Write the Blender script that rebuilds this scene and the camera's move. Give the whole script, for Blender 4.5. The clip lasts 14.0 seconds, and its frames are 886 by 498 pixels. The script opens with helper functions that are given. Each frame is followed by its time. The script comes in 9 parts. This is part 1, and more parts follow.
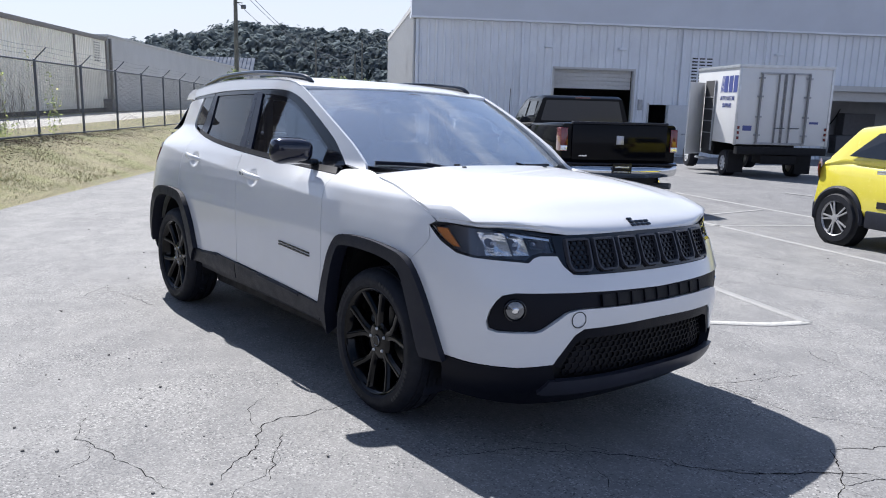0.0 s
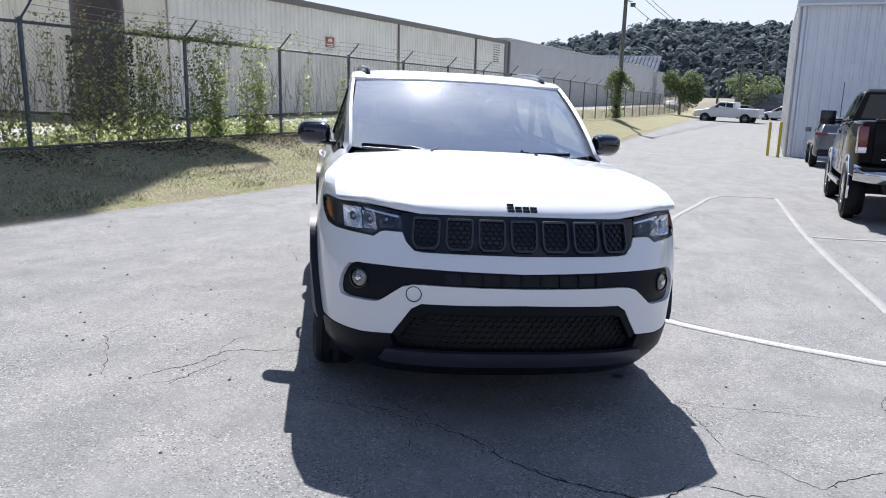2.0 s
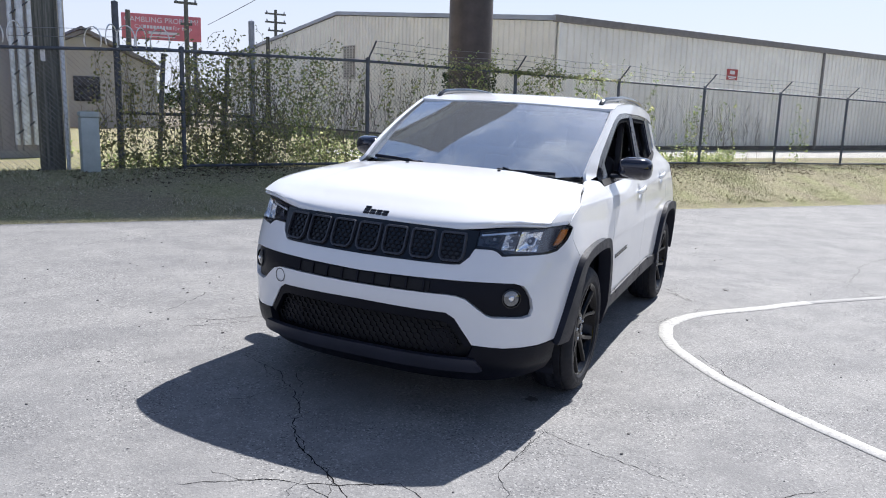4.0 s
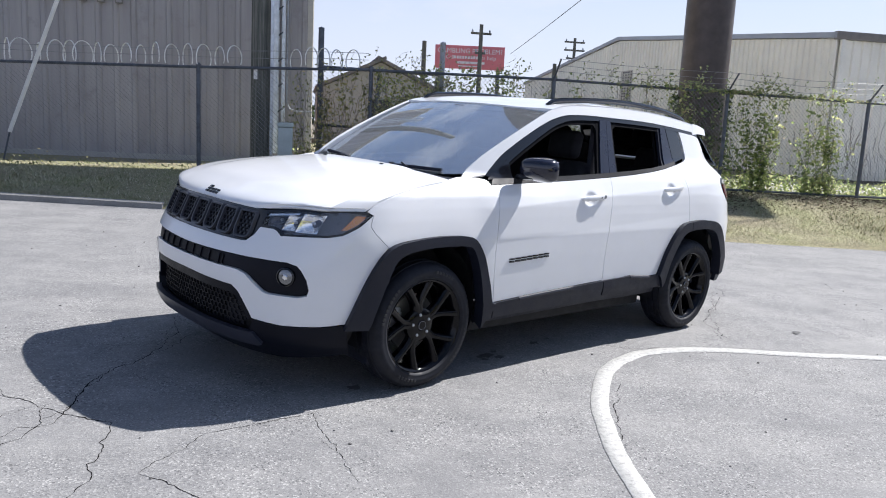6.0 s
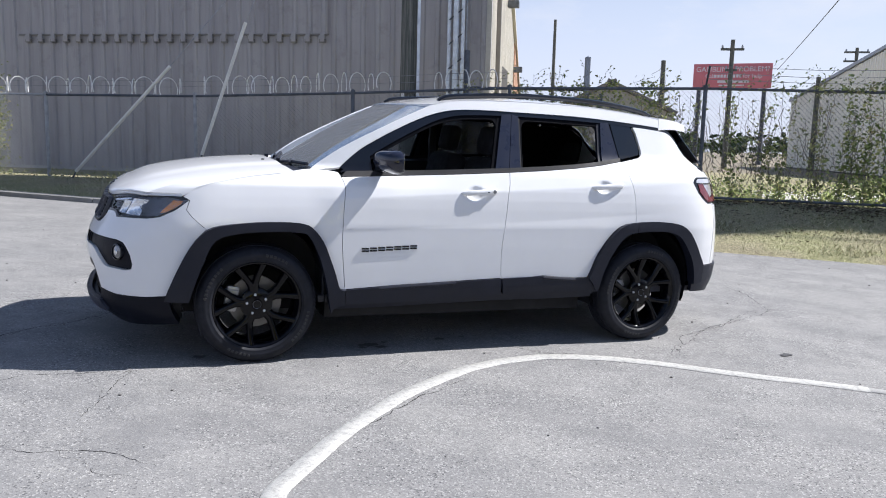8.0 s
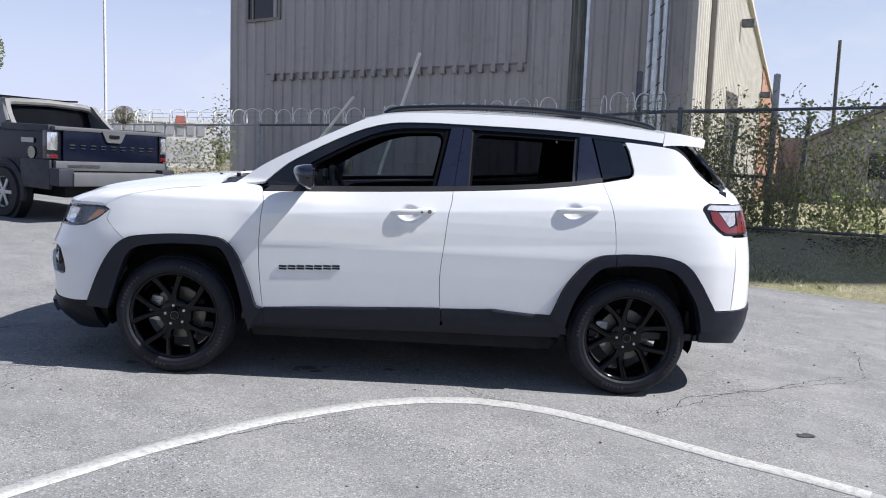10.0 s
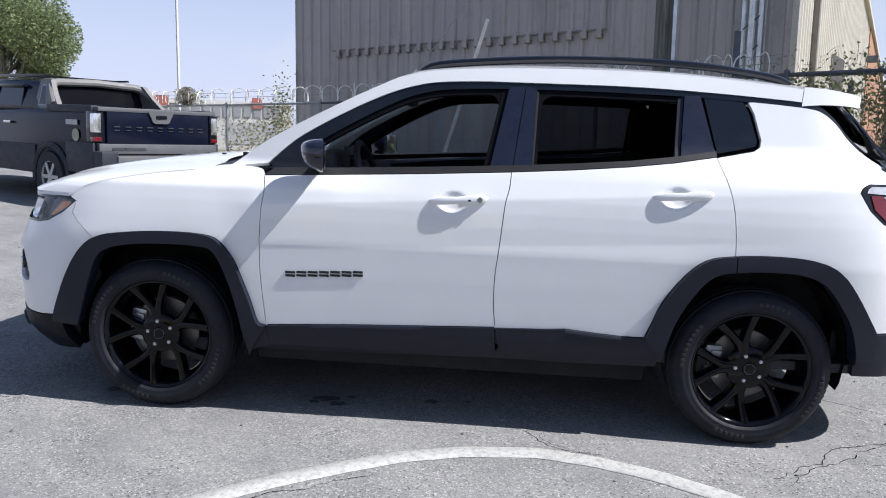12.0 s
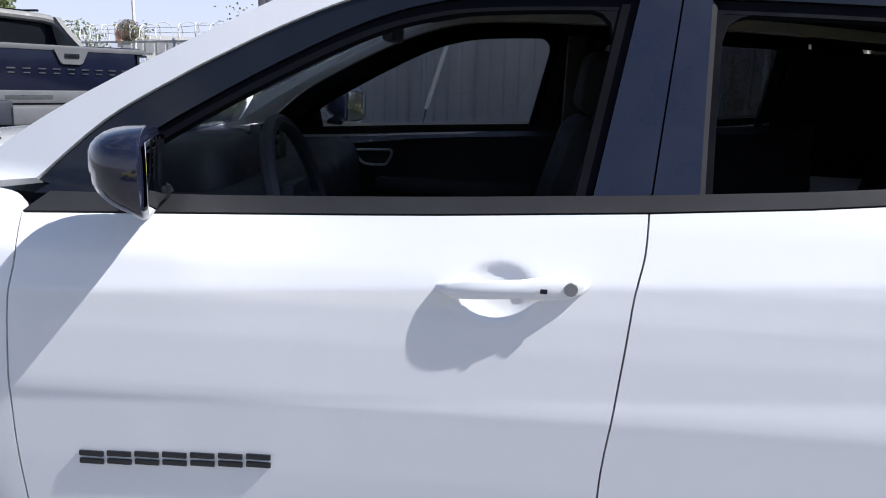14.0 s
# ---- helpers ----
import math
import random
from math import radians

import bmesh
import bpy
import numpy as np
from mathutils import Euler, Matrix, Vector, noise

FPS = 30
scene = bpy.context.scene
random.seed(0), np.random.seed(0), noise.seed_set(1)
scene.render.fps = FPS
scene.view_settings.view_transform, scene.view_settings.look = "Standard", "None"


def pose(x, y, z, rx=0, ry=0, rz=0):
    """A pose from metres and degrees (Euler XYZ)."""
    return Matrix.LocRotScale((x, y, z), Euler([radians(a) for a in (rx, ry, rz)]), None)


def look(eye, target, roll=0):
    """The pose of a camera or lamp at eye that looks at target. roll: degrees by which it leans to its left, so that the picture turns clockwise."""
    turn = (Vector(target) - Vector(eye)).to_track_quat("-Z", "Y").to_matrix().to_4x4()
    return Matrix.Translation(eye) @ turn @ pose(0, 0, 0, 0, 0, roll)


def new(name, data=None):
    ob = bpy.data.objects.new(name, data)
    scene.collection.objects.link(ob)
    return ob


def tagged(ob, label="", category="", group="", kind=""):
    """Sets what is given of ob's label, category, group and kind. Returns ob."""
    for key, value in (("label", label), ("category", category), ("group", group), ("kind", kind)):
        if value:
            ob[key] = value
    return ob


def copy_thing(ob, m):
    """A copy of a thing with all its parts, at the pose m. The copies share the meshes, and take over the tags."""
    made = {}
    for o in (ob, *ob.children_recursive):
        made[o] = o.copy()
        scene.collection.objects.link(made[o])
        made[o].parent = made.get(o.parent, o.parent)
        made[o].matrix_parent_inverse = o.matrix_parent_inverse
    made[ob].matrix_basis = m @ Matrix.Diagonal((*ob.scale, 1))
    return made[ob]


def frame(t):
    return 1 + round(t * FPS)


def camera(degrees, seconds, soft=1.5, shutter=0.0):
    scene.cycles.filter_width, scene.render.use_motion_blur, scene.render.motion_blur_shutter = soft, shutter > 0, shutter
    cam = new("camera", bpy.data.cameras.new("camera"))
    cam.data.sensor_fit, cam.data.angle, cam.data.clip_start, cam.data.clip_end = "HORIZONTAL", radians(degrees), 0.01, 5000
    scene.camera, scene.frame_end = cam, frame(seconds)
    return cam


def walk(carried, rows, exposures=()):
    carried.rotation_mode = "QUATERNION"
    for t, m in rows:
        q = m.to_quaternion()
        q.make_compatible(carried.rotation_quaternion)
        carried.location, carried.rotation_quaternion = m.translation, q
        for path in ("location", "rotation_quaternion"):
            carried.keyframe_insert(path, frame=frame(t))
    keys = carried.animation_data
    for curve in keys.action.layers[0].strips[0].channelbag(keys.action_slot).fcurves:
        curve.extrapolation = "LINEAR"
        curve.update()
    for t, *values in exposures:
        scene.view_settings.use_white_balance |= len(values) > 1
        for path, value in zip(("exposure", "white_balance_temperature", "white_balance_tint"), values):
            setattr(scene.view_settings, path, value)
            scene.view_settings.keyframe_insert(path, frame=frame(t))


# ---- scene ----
cam = camera(60.2, 14.0, soft=1.0)
PATH = [
    (0, (4.174, -2.777, 1.525), (2.645, -1.548, 1.137), 1.6),
    (0.5, (4.539, -2.498, 1.549), (2.914, -1.407, 1.14), 1.9),
    (1, (4.842, -2.03, 1.556), (3.097, -1.149, 1.131), 1.9),
    (1.5, (5.164, -1.444, 1.557), (3.306, -0.839, 1.127), 1.6),
    (2, (5.331, -0.821, 1.529), (3.398, -0.523, 1.111), 1.3),
    (2.5, (5.502, -0.148, 1.518), (3.542, -0.159, 1.118), 1.3),
    (3, (5.493, 0.5, 1.491), (3.554, 0.196, 1.107), 1.5),
    (3.5, (5.46, 1.205, 1.476), (3.579, 0.634, 1.106), 1.6),
    (3.7, (5.412, 1.467, 1.503), (3.563, 0.798, 1.137), 1.6),
    (5.8, (4.047, 3.669, 1.406), (2.665, 2.26, 1.083), 2.8),
    (6, (3.896, 3.854, 1.398), (2.566, 2.395, 1.079), 2.8),
    (6.5, (3.414, 4.238, 1.369), (2.212, 2.669, 1.058), 2.6),
    (7, (2.958, 4.691, 1.358), (1.905, 3.018, 1.055), 2.2),
    (7.5, (2.429, 4.995, 1.317), (1.538, 3.228, 1.025), 1.8),
    (8, (1.89, 5.28, 1.288), (1.169, 3.435, 1.015), 1.4),
    (8.2, (1.68, 5.339, 1.283), (1.032, 3.465, 1.016), 1.4),
    (10.3, (-0.341, 5.239, 1.236), (-0.304, 3.25, 1.027), 1.9),
    (10.5, (-0.403, 5.215, 1.23), (-0.33, 3.228, 1.018), 1.8),
    (11, (-0.413, 5.054, 1.212), (-0.277, 3.072, 0.986), 1.3),
    (11.5, (-0.299, 4.691, 1.234), (-0.136, 2.713, 0.989), 1.1),
    (12, (-0.269, 4.181, 1.225), (-0.102, 2.207, 0.956), 1.0),
    (12.5, (-0.194, 3.674, 1.236), (-0.024, 1.703, 0.942), 1.2),
    (13, (-0.108, 3.169, 1.27), (0.055, 1.201, 0.949), 1.5),
    (13.5, (-0.084, 2.64, 1.301), (0.065, 0.677, 0.945), 1.5),
    (14, (-0.004, 2.144, 1.315), (0.101, 0.191, 0.898), 1.4),
]
walk(cam, [(t, look(eye, target, roll)) for t, eye, target, roll in PATH], [(0.0, 1.0, 6000, 12), (7.0, 1.0, 6050, 12), (10.0, 0.88, 6020, 12), (12.0, 0.86, 5980, 12), (14.0, 0.96, 5950, 12)])

# ---- light ----
world = bpy.data.worlds.new("sky")
scene.world = world
world.use_nodes = True
wn, wl = world.node_tree.nodes, world.node_tree.links
sky = wn.new("ShaderNodeTexSky")
sky.sky_type = "NISHITA"
sky.sun_disc = False
SUN = Vector((-0.98, 0.15, 1.10)).normalized()
sky.sun_elevation = math.asin(SUN.z)
sky.sun_rotation = math.atan2(SUN.x, SUN.y)
sky.air_density, sky.dust_density, sky.ozone_density = 1.0, 0.6, 3.2
# pale haze low over the horizon
co = wn.new("ShaderNodeTexCoord")
up = wn.new("ShaderNodeSeparateXYZ")
haze = wn.new("ShaderNodeMapRange")
haze.interpolation_type = "SMOOTHSTEP"
for i, v in ((1, 0.0), (2, 0.50), (3, 0.90), (4, 0.0)):
    haze.inputs[i].default_value = v
veil = wn.new("ShaderNodeMix")
veil.data_type = "RGBA"
toward = wn.new("ShaderNodeVectorMath")
toward.operation = "DOT_PRODUCT"
toward.inputs[1].default_value = SUN
glow = wn.new("ShaderNodeMapRange")
glow.interpolation_type = "SMOOTHSTEP"
for i, v in ((1, -0.1), (2, 0.75), (3, 0.0), (4, 1.0)):
    glow.inputs[i].default_value = v
warm = wn.new("ShaderNodeMix")
warm.data_type = "RGBA"
warm.inputs[6].default_value, warm.inputs[7].default_value = (6.85, 7.1, 8.6, 1), (7.3, 7.5, 8.1, 1)
cloud = wn.new("ShaderNodeTexNoise")
cloud.inputs["Scale"].default_value, cloud.inputs["Detail"].default_value, cloud.inputs["Roughness"].default_value = 3.2, 6.0, 0.62
flat = wn.new("ShaderNodeMapping")
flat.inputs["Scale"].default_value = (1.0, 1.0, 2.6)
puff = wn.new("ShaderNodeMapRange")
for i, v in ((1, 0.50), (2, 0.72), (3, 0.0), (4, 0.75)):
    puff.inputs[i].default_value = v
veiled = wn.new("ShaderNodeMix")
veiled.data_type = "RGBA"
veiled.inputs[7].default_value = (7.3, 7.4, 7.7, 1)
wl.new(co.outputs["Generated"], up.inputs[0])
wl.new(co.outputs["Generated"], toward.inputs[0])
wl.new(co.outputs["Generated"], flat.inputs[0])
wl.new(flat.outputs[0], cloud.inputs["Vector"])
wl.new(cloud.outputs["Fac"], puff.inputs[0])
wl.new(toward.outputs["Value"], glow.inputs[0])
wl.new(glow.outputs[0], warm.inputs[0])
wl.new(warm.outputs[2], veil.inputs[7])
wl.new(up.outputs[2], haze.inputs[0])
wl.new(haze.outputs[0], veil.inputs[0])
wl.new(sky.outputs[0], veil.inputs[6])
wl.new(veil.outputs[2], veiled.inputs[6])
wl.new(puff.outputs[0], veiled.inputs[0])
wl.new(veiled.outputs[2], wn["Background"].inputs[0])
wn["Background"].inputs[1].default_value = 0.06
sun = new("sun", bpy.data.lights.new("sun", "SUN"))
sun.data.energy, sun.data.angle, sun.data.color = 4.35, radians(0.53), (1.0, 0.945, 0.855)
sun.matrix_world = look(SUN * 50, (0, 0, 0))

# ---- grid of the place: s along the fence, d away from the lot behind it ----
GRID = Matrix(((-0.853, -0.522, 0, 0), (0.522, -0.853, 0, 0), (0, 0, 1, 0), (0, 0, 0, 1)))
LOT = Vector((0.021, -0.0305, 1)).rotation_difference(Vector((0, 0, 1))).to_matrix().to_4x4()


def at(s, d, z=0.0, turn=0.0):
    return GRID @ pose(s, d, z, 0, 0, turn)


def smooth(a, b, x):
    k = min(1.0, max(0.0, (x - a) / (b - a)))
    return k * k * (3 - 2 * k)

# ---- building helpers ----
def thing(name, m, label, category, group="", kind=""):
    ob = new(name)
    ob.empty_display_size = 0.1
    ob.matrix_world = m
    return tagged(ob, label, category, group, kind)


def finish(bm, sharp=32.0, smoothed=True):
    bmesh.ops.recalc_face_normals(bm, faces=bm.faces[:])
    for f in bm.faces:
        f.smooth = smoothed
    for e in bm.edges:
        if len(e.link_faces) == 2 and e.calc_face_angle(0) > radians(sharp):
            e.smooth = False
    return bm


def part(name, bm, material, parent=None, label="", sharp=32.0, smoothed=True, m=None):
    finish(bm, sharp, smoothed)
    me = bpy.data.meshes.new(name)
    bm.to_mesh(me)
    bm.free()
    me.materials.append(material)
    ob = new(name, me)
    ob.parent = parent
    if m is not None:
        ob.matrix_local = m
    if label:
        ob["label"] = label
    return ob


def share(name, me, parent, m):
    ob = new(name, me)
    ob.parent = parent
    ob.matrix_local = m
    return ob


def lone(name, bm, material, label, category, m=None, group="", kind="", sharp=32.0, smoothed=True):
    ob = part(name, bm, material, None, "", sharp, smoothed)
    if m is not None:
        ob.matrix_world = m
    return tagged(ob, label, category, group, kind)


def box(bm, x0, x1, y0, y1, z0, z1, bevel=0.0, m=None):
    t = Matrix.Translation(((x0 + x1) / 2, (y0 + y1) / 2, (z0 + z1) / 2)) @ Matrix.Diagonal((x1 - x0, y1 - y0, z1 - z0, 1))
    if m is not None:
        t = m @ t
    r = bmesh.ops.create_cube(bm, size=1, matrix=t)
    if bevel:
        vs = set(r["verts"])
        es = [e for e in bm.edges if e.verts[0] in vs and e.verts[1] in vs]
        bmesh.ops.bevel(bm, geom=es, offset=bevel, segments=2, affect="EDGES", profile=0.6)
    return bm


def boxes(*args, bevel=0.0):
    bm = bmesh.new()
    for a in args:
        box(bm, *a, bevel=bevel)
    return bm


def tube(bm, pts, r, seg=8, closed=False, flat=1.0):
    """A round bar along points; r is one radius or one a point."""
    pts = [Vector(p) for p in pts]
    n = len(pts)
    rings, up = [], None
    for i, p in enumerate(pts):
        a = pts[i - 1] if i or closed else p
        b = pts[(i + 1) % n] if i < n - 1 or closed else p
        t = (b - a).normalized()
        if up is None:
            up = Vector((0, 0, 1)) if abs(t.z) < 0.9 else Vector((1, 0, 0))
        side = t.cross(up).normalized()
        up = side.cross(t).normalized()
        q = r[i] if isinstance(r, (list, tuple)) else r
        rings.append([bm.verts.new(p + (side * math.cos(k) + up * math.sin(k) * flat) * q) for k in (math.tau * j / seg for j in range(seg))])
    for i in range(n if closed else n - 1):
        A, B = rings[i], rings[(i + 1) % n]
        for j in range(seg):
            bm.faces.new((A[j], A[(j + 1) % seg], B[(j + 1) % seg], B[j]))
    if not closed:
        bm.faces.new(rings[0][::-1])
        bm.faces.new(rings[-1])
    return bm


def lathe(bm, prof, seg=32, m=None):
    """Turns (radius, height) pairs about z."""
    m = m or Matrix()
    rings = []
    for r, z in prof:
        if r < 1e-5:
            rings.append([bm.verts.new(m @ Vector((0, 0, z)))])
        else:
            rings.append([bm.verts.new(m @ Vector((r * math.cos(a), r * math.sin(a), z))) for a in (math.tau * j / seg for j in range(seg))])
    for A, B in zip(rings, rings[1:]):
        for j in range(seg):
            k = (j + 1) % seg
            if len(A) == 1 and len(B) == 1:
                continue
            if len(A) == 1:
                bm.faces.new((A[0], B[j], B[k]))
            elif len(B) == 1:
                bm.faces.new((A[j], B[0], A[k]))
            else:
                bm.faces.new((A[j], B[j], B[k], A[k]))
    return bm


def prism(bm, pts, h, m=None):
    """A polygon (x, y) raised by h along z."""
    m = m or Matrix()
    a = [bm.verts.new(m @ Vector((x, y, 0))) for x, y in pts]
    b = [bm.verts.new(m @ Vector((x, y, h))) for x, y in pts]
    n = len(pts)
    bm.faces.new(a[::-1])
    bm.faces.new(b)
    for i in range(n):
        j = (i + 1) % n
        bm.faces.new((a[i], a[j], b[j], b[i]))
    return bm


def grid_mesh(bm, fn, nu, nv, closed_u=False):
    vs = [[bm.verts.new(fn(i / nu, j / nv)) for j in range(nv + 1)] for i in range(nu + (0 if closed_u else 1))]
    for i in range(nu):
        A, B = vs[i], vs[(i + 1) % len(vs)]
        for j in range(nv):
            bm.faces.new((A[j], B[j], B[j + 1], A[j + 1]))
    return vs


def inset(pts, k):
    n = len(pts)
    area = sum(pts[i][0] * pts[(i + 1) % n][1] - pts[(i + 1) % n][0] * pts[i][1] for i in range(n))
    s = 1 if area > 0 else -1
    out = []
    for i in range(n):
        p, q, r = Vector(pts[i - 1]), Vector(pts[i]), Vector(pts[(i + 1) % n])
        a, b = (q - p).normalized(), (r - q).normalized()
        na, nb = Vector((-a.y, a.x)) * s, Vector((-b.y, b.x)) * s
        m = na + nb
        m = m / max(0.35, m.length_squared / 2) if m.length > 1e-4 else na
        m = m * k if m.length < 2.2 else m.normalized() * 2.2 * k
        out.append((q.x + m.x, q.y + m.y))
    return out


def spline(pts, k=4):
    """Catmull-Rom through the points."""
    out, n = [], len(pts)
    for i in range(n - 1):
        p0, p1, p2, p3 = (Vector(pts[max(0, i - 1)]), Vector(pts[i]), Vector(pts[i + 1]), Vector(pts[min(n - 1, i + 2)]))
        for j in range(k):
            t = j / k
            out.append(tuple(0.5 * ((2 * p1) + (p2 - p0) * t + (2 * p0 - 5 * p1 + 4 * p2 - p3) * t * t + (3 * p1 - p0 - 3 * p2 + p3) * t ** 3)))
    out.append(tuple(pts[-1]))
    return out


def sheet(outlines, fn, step, thick, lift=0.0):
    """Outlines in two surface coordinates, cut into a fine net, laid on the surface fn and given a thickness inwards."""
    bm = bmesh.new()
    for outline in outlines:
        bm.faces.new([bm.verts.new((a, b, 0)) for a, b in outline])
    us = [p[0] for o in outlines for p in o]
    vs = [p[1] for o in outlines for p in o]
    for axis, vals in ((0, us), (1, vs)):
        n = int((max(vals) - min(vals)) / step[axis])
        for k in range(1, n + 1):
            c = min(vals) + k * (max(vals) - min(vals)) / (n + 1)
            co, no = [0, 0, 0], [0, 0, 0]
            co[axis], no[axis] = c, 1
            bmesh.ops.bisect_plane(bm, geom=bm.verts[:] + bm.edges[:] + bm.faces[:], plane_co=co, plane_no=no, dist=1e-5)
    if len(outlines) > 1:
        bmesh.ops.remove_doubles(bm, verts=bm.verts[:], dist=1e-4)
    bmesh.ops.triangulate(bm, faces=[f for f in bm.faces if len(f.verts) > 4])
    bm.verts.index_update()
    P, Q = [], []
    for v in bm.verts:
        a, b = v.co.x, v.co.y
        p = Vector(fn(a, b))
        h = 0.004
        da, db = Vector(fn(a + h, b)) - Vector(fn(a - h, b)), Vector(fn(a, b + h)) - Vector(fn(a, b - h))
        n = da.cross(db)
        n = n.normalized() if n.length > 1e-12 else Vector((0, 0, 1))
        c = Vector((max(-1.2, min(1.2, p.x)), 0, 0.65))
        if n.dot(p - c) < 0:
            n = -n
        P.append(p + n * lift)
        Q.append(p + n * (lift - thick))
    faces = [[v.index for v in f.verts] for f in bm.faces]
    rim = [(e.verts[0].index, e.verts[1].index) for e in bm.edges if len(e.link_faces) == 1]
    bm.free()
    out = bmesh.new()
    A, B = [out.verts.new(p) for p in P], [out.verts.new(p) for p in Q]
    for f in faces:
        try:
            out.faces.new([A[i] for i in f])
            out.faces.new([B[i] for i in reversed(f)])
        except ValueError:
            pass
    for i, j in rim:
        try:
            out.faces.new((A[i], A[j], B[j], B[i]))
        except ValueError:
            pass
    return out


def mirrored(pts):
    return [(-x, y) for x, y in reversed(pts)]


# ---- materials ----
class Nodes:
    def __init__(self, name):
        self.mat = bpy.data.materials.new(name)
        self.mat.use_nodes = True
        self.n, self.l = self.mat.node_tree.nodes, self.mat.node_tree.links
        self.b = self.n["Principled BSDF"]
        self.co = None

    def coords(self, kind="Object"):
        t = self.n.new("ShaderNodeTexCoord")
        return t.outputs[kind]

    def noise(self, scale, detail=4.0, rough=0.6, vec=None, stretch=None):
        n = self.n.new("ShaderNodeTexNoise")
        n.inputs["Scale"].default_value, n.inputs["Detail"].default_value, n.inputs["Roughness"].default_value = scale, detail, rough
        v = vec or self.coords()
        if stretch:
            mp = self.n.new("ShaderNodeMapping")
            mp.inputs["Scale"].default_value = stretch
            self.l.new(v, mp.inputs[0])
            v = mp.outputs[0]
        self.l.new(v, n.inputs["Vector"])
        return n.outputs["Fac"]

    def ramp(self, fac, stops):
        r = self.n.new("ShaderNodeValToRGB")
        e = r.color_ramp.elements
        while len(e) < len(stops):
            e.new(0.5)
        for el, (p, c) in zip(e, stops):
            el.position = p
            el.color = (*c, 1) if len(c) == 3 else c
        self.l.new(fac, r.inputs[0])
        return r.outputs["Color"]

    def mix(self, fac, a, b, mode="MIX"):
        m = self.n.new("ShaderNodeMix")
        m.data_type, m.blend_type = "RGBA", mode
        for sock, v in ((m.inputs[0], fac), (m.inputs[6], a), (m.inputs[7], b)):
            if isinstance(v, (int, float)):
                sock.default_value = v
            elif isinstance(v, tuple):
                sock.default_value = (*v, 1) if len(v) == 3 else v
            else:
                self.l.new(v, sock)
        return m.outputs[2]

    def bump(self, h, strength=0.3, dist=0.01):
        b = self.n.new("ShaderNodeBump")
        b.inputs["Strength"].default_value, b.inputs["Distance"].default_value = strength, dist
        self.l.new(h, b.inputs["Height"])
        self.l.new(b.outputs[0], self.b.inputs["Normal"])

    def set(self, **k):
        for key, v in k.items():
            s = self.b.inputs[key.replace("_", " ")]
            if isinstance(v, (int, float)):
                s.default_value = v
            elif isinstance(v, tuple):
                s.default_value = (*v, 1) if len(v) == 3 else v
            else:
                self.l.new(v, s)
        return self


def plain(name, col, rough=0.5, metal=0.0, vary=0.12, scale=6.0, coat=0.0, bump=0.0, bscale=80.0, fine=0.0, spec=0.5):
    m = Nodes(name)
    f = m.noise(scale, 5.0)
    lo, hi = tuple(c * (1 - vary) for c in col), tuple(min(1, c * (1 + vary)) for c in col)
    c = m.ramp(f, [(0.3, lo), (0.7, hi)])
    if fine:
        c = m.mix(fine, c, m.ramp(m.noise(bscale, 3.0), [(0.35, tuple(q * 0.5 for q in col)), (0.65, tuple(min(1, q * 1.5) for q in col))]))
    m.set(Base_Color=c, Metallic=metal, Coat_Weight=coat, Coat_Roughness=0.03, Specular_IOR_Level=spec)
    r = m.ramp(m.noise(scale * 2.3, 3.0), [(0.3, (rough * 0.85,) * 3), (0.7, (min(1, rough * 1.15),) * 3)])
    m.set(Roughness=r)
    if bump:
        m.bump(m.noise(bscale, 4.0), bump, 0.004)
    return m.mat


def glass(name, tint, rough=0.0):
    m = Nodes(name)
    m.set(Base_Color=tint, Transmission_Weight=1.0, Roughness=rough, IOR=1.45)
    return m.mat


FACET = plain("faceted_lamp_reflector", (0.86, 0.86, 0.87), 0.14, 0.9, vary=0.1, scale=70)
WHITE = plain("white_car_paint", (0.725, 0.732, 0.752), 0.4, vary=0.015, coat=0.9, spec=0.2)
GLOSS = plain("gloss_black_trim", (0.008, 0.009, 0.013), 0.14, vary=0.2, coat=0.3, spec=0.35)
PIANO = plain("piano_black", (0.010, 0.012, 0.026), 0.10, vary=0.1, coat=0.5, spec=0.4)
ALLOY = plain("silver_painted_alloy", (0.42, 0.42, 0.43), 0.35, 0.35, vary=0.1)
BELTGREY = plain("faded_black_moulding", (0.026, 0.026, 0.029), 0.6, vary=0.12, scale=9, spec=0.25)
BLUEBLACK = plain("satin_blue_black_film", (0.011, 0.0145, 0.032), 0.3, vary=0.1, coat=0.08, spec=0.35)
CLAD = plain("grained_black_plastic", (0.0078, 0.0098, 0.0200), 0.5, vary=0.15, bump=0.12, bscale=900, spec=0.32)
FRONTBLACK = plain("dark_front_plastic", (0.0055, 0.0065, 0.012), 0.42, vary=0.15, bump=0.08, bscale=900, spec=0.14)
DARK = plain("dark_interior_plastic", (0.008, 0.0085, 0.011), 0.6, vary=0.2, spec=0.25)
CABIN = plain("black_cabin_plastic", (0.034, 0.036, 0.048), 0.55, vary=0.2, bump=0.1, bscale=600)
SEAT = plain("black_seat_cloth", (0.020, 0.0205, 0.028), 0.8, vary=0.2, bump=0.2, bscale=500)
HEADLINER = plain("dark_headliner", (0.020, 0.021, 0.030), 0.9, vary=0.06)
SEAL = plain("black_window_rubber", (0.004, 0.0045, 0.007), 0.8, vary=0.1, spec=0.06)
RUBBER = plain("tyre_rubber", (0.0085, 0.0099, 0.0160), 0.64, vary=0.3, scale=14, bump=0.1, bscale=300, spec=0.30)
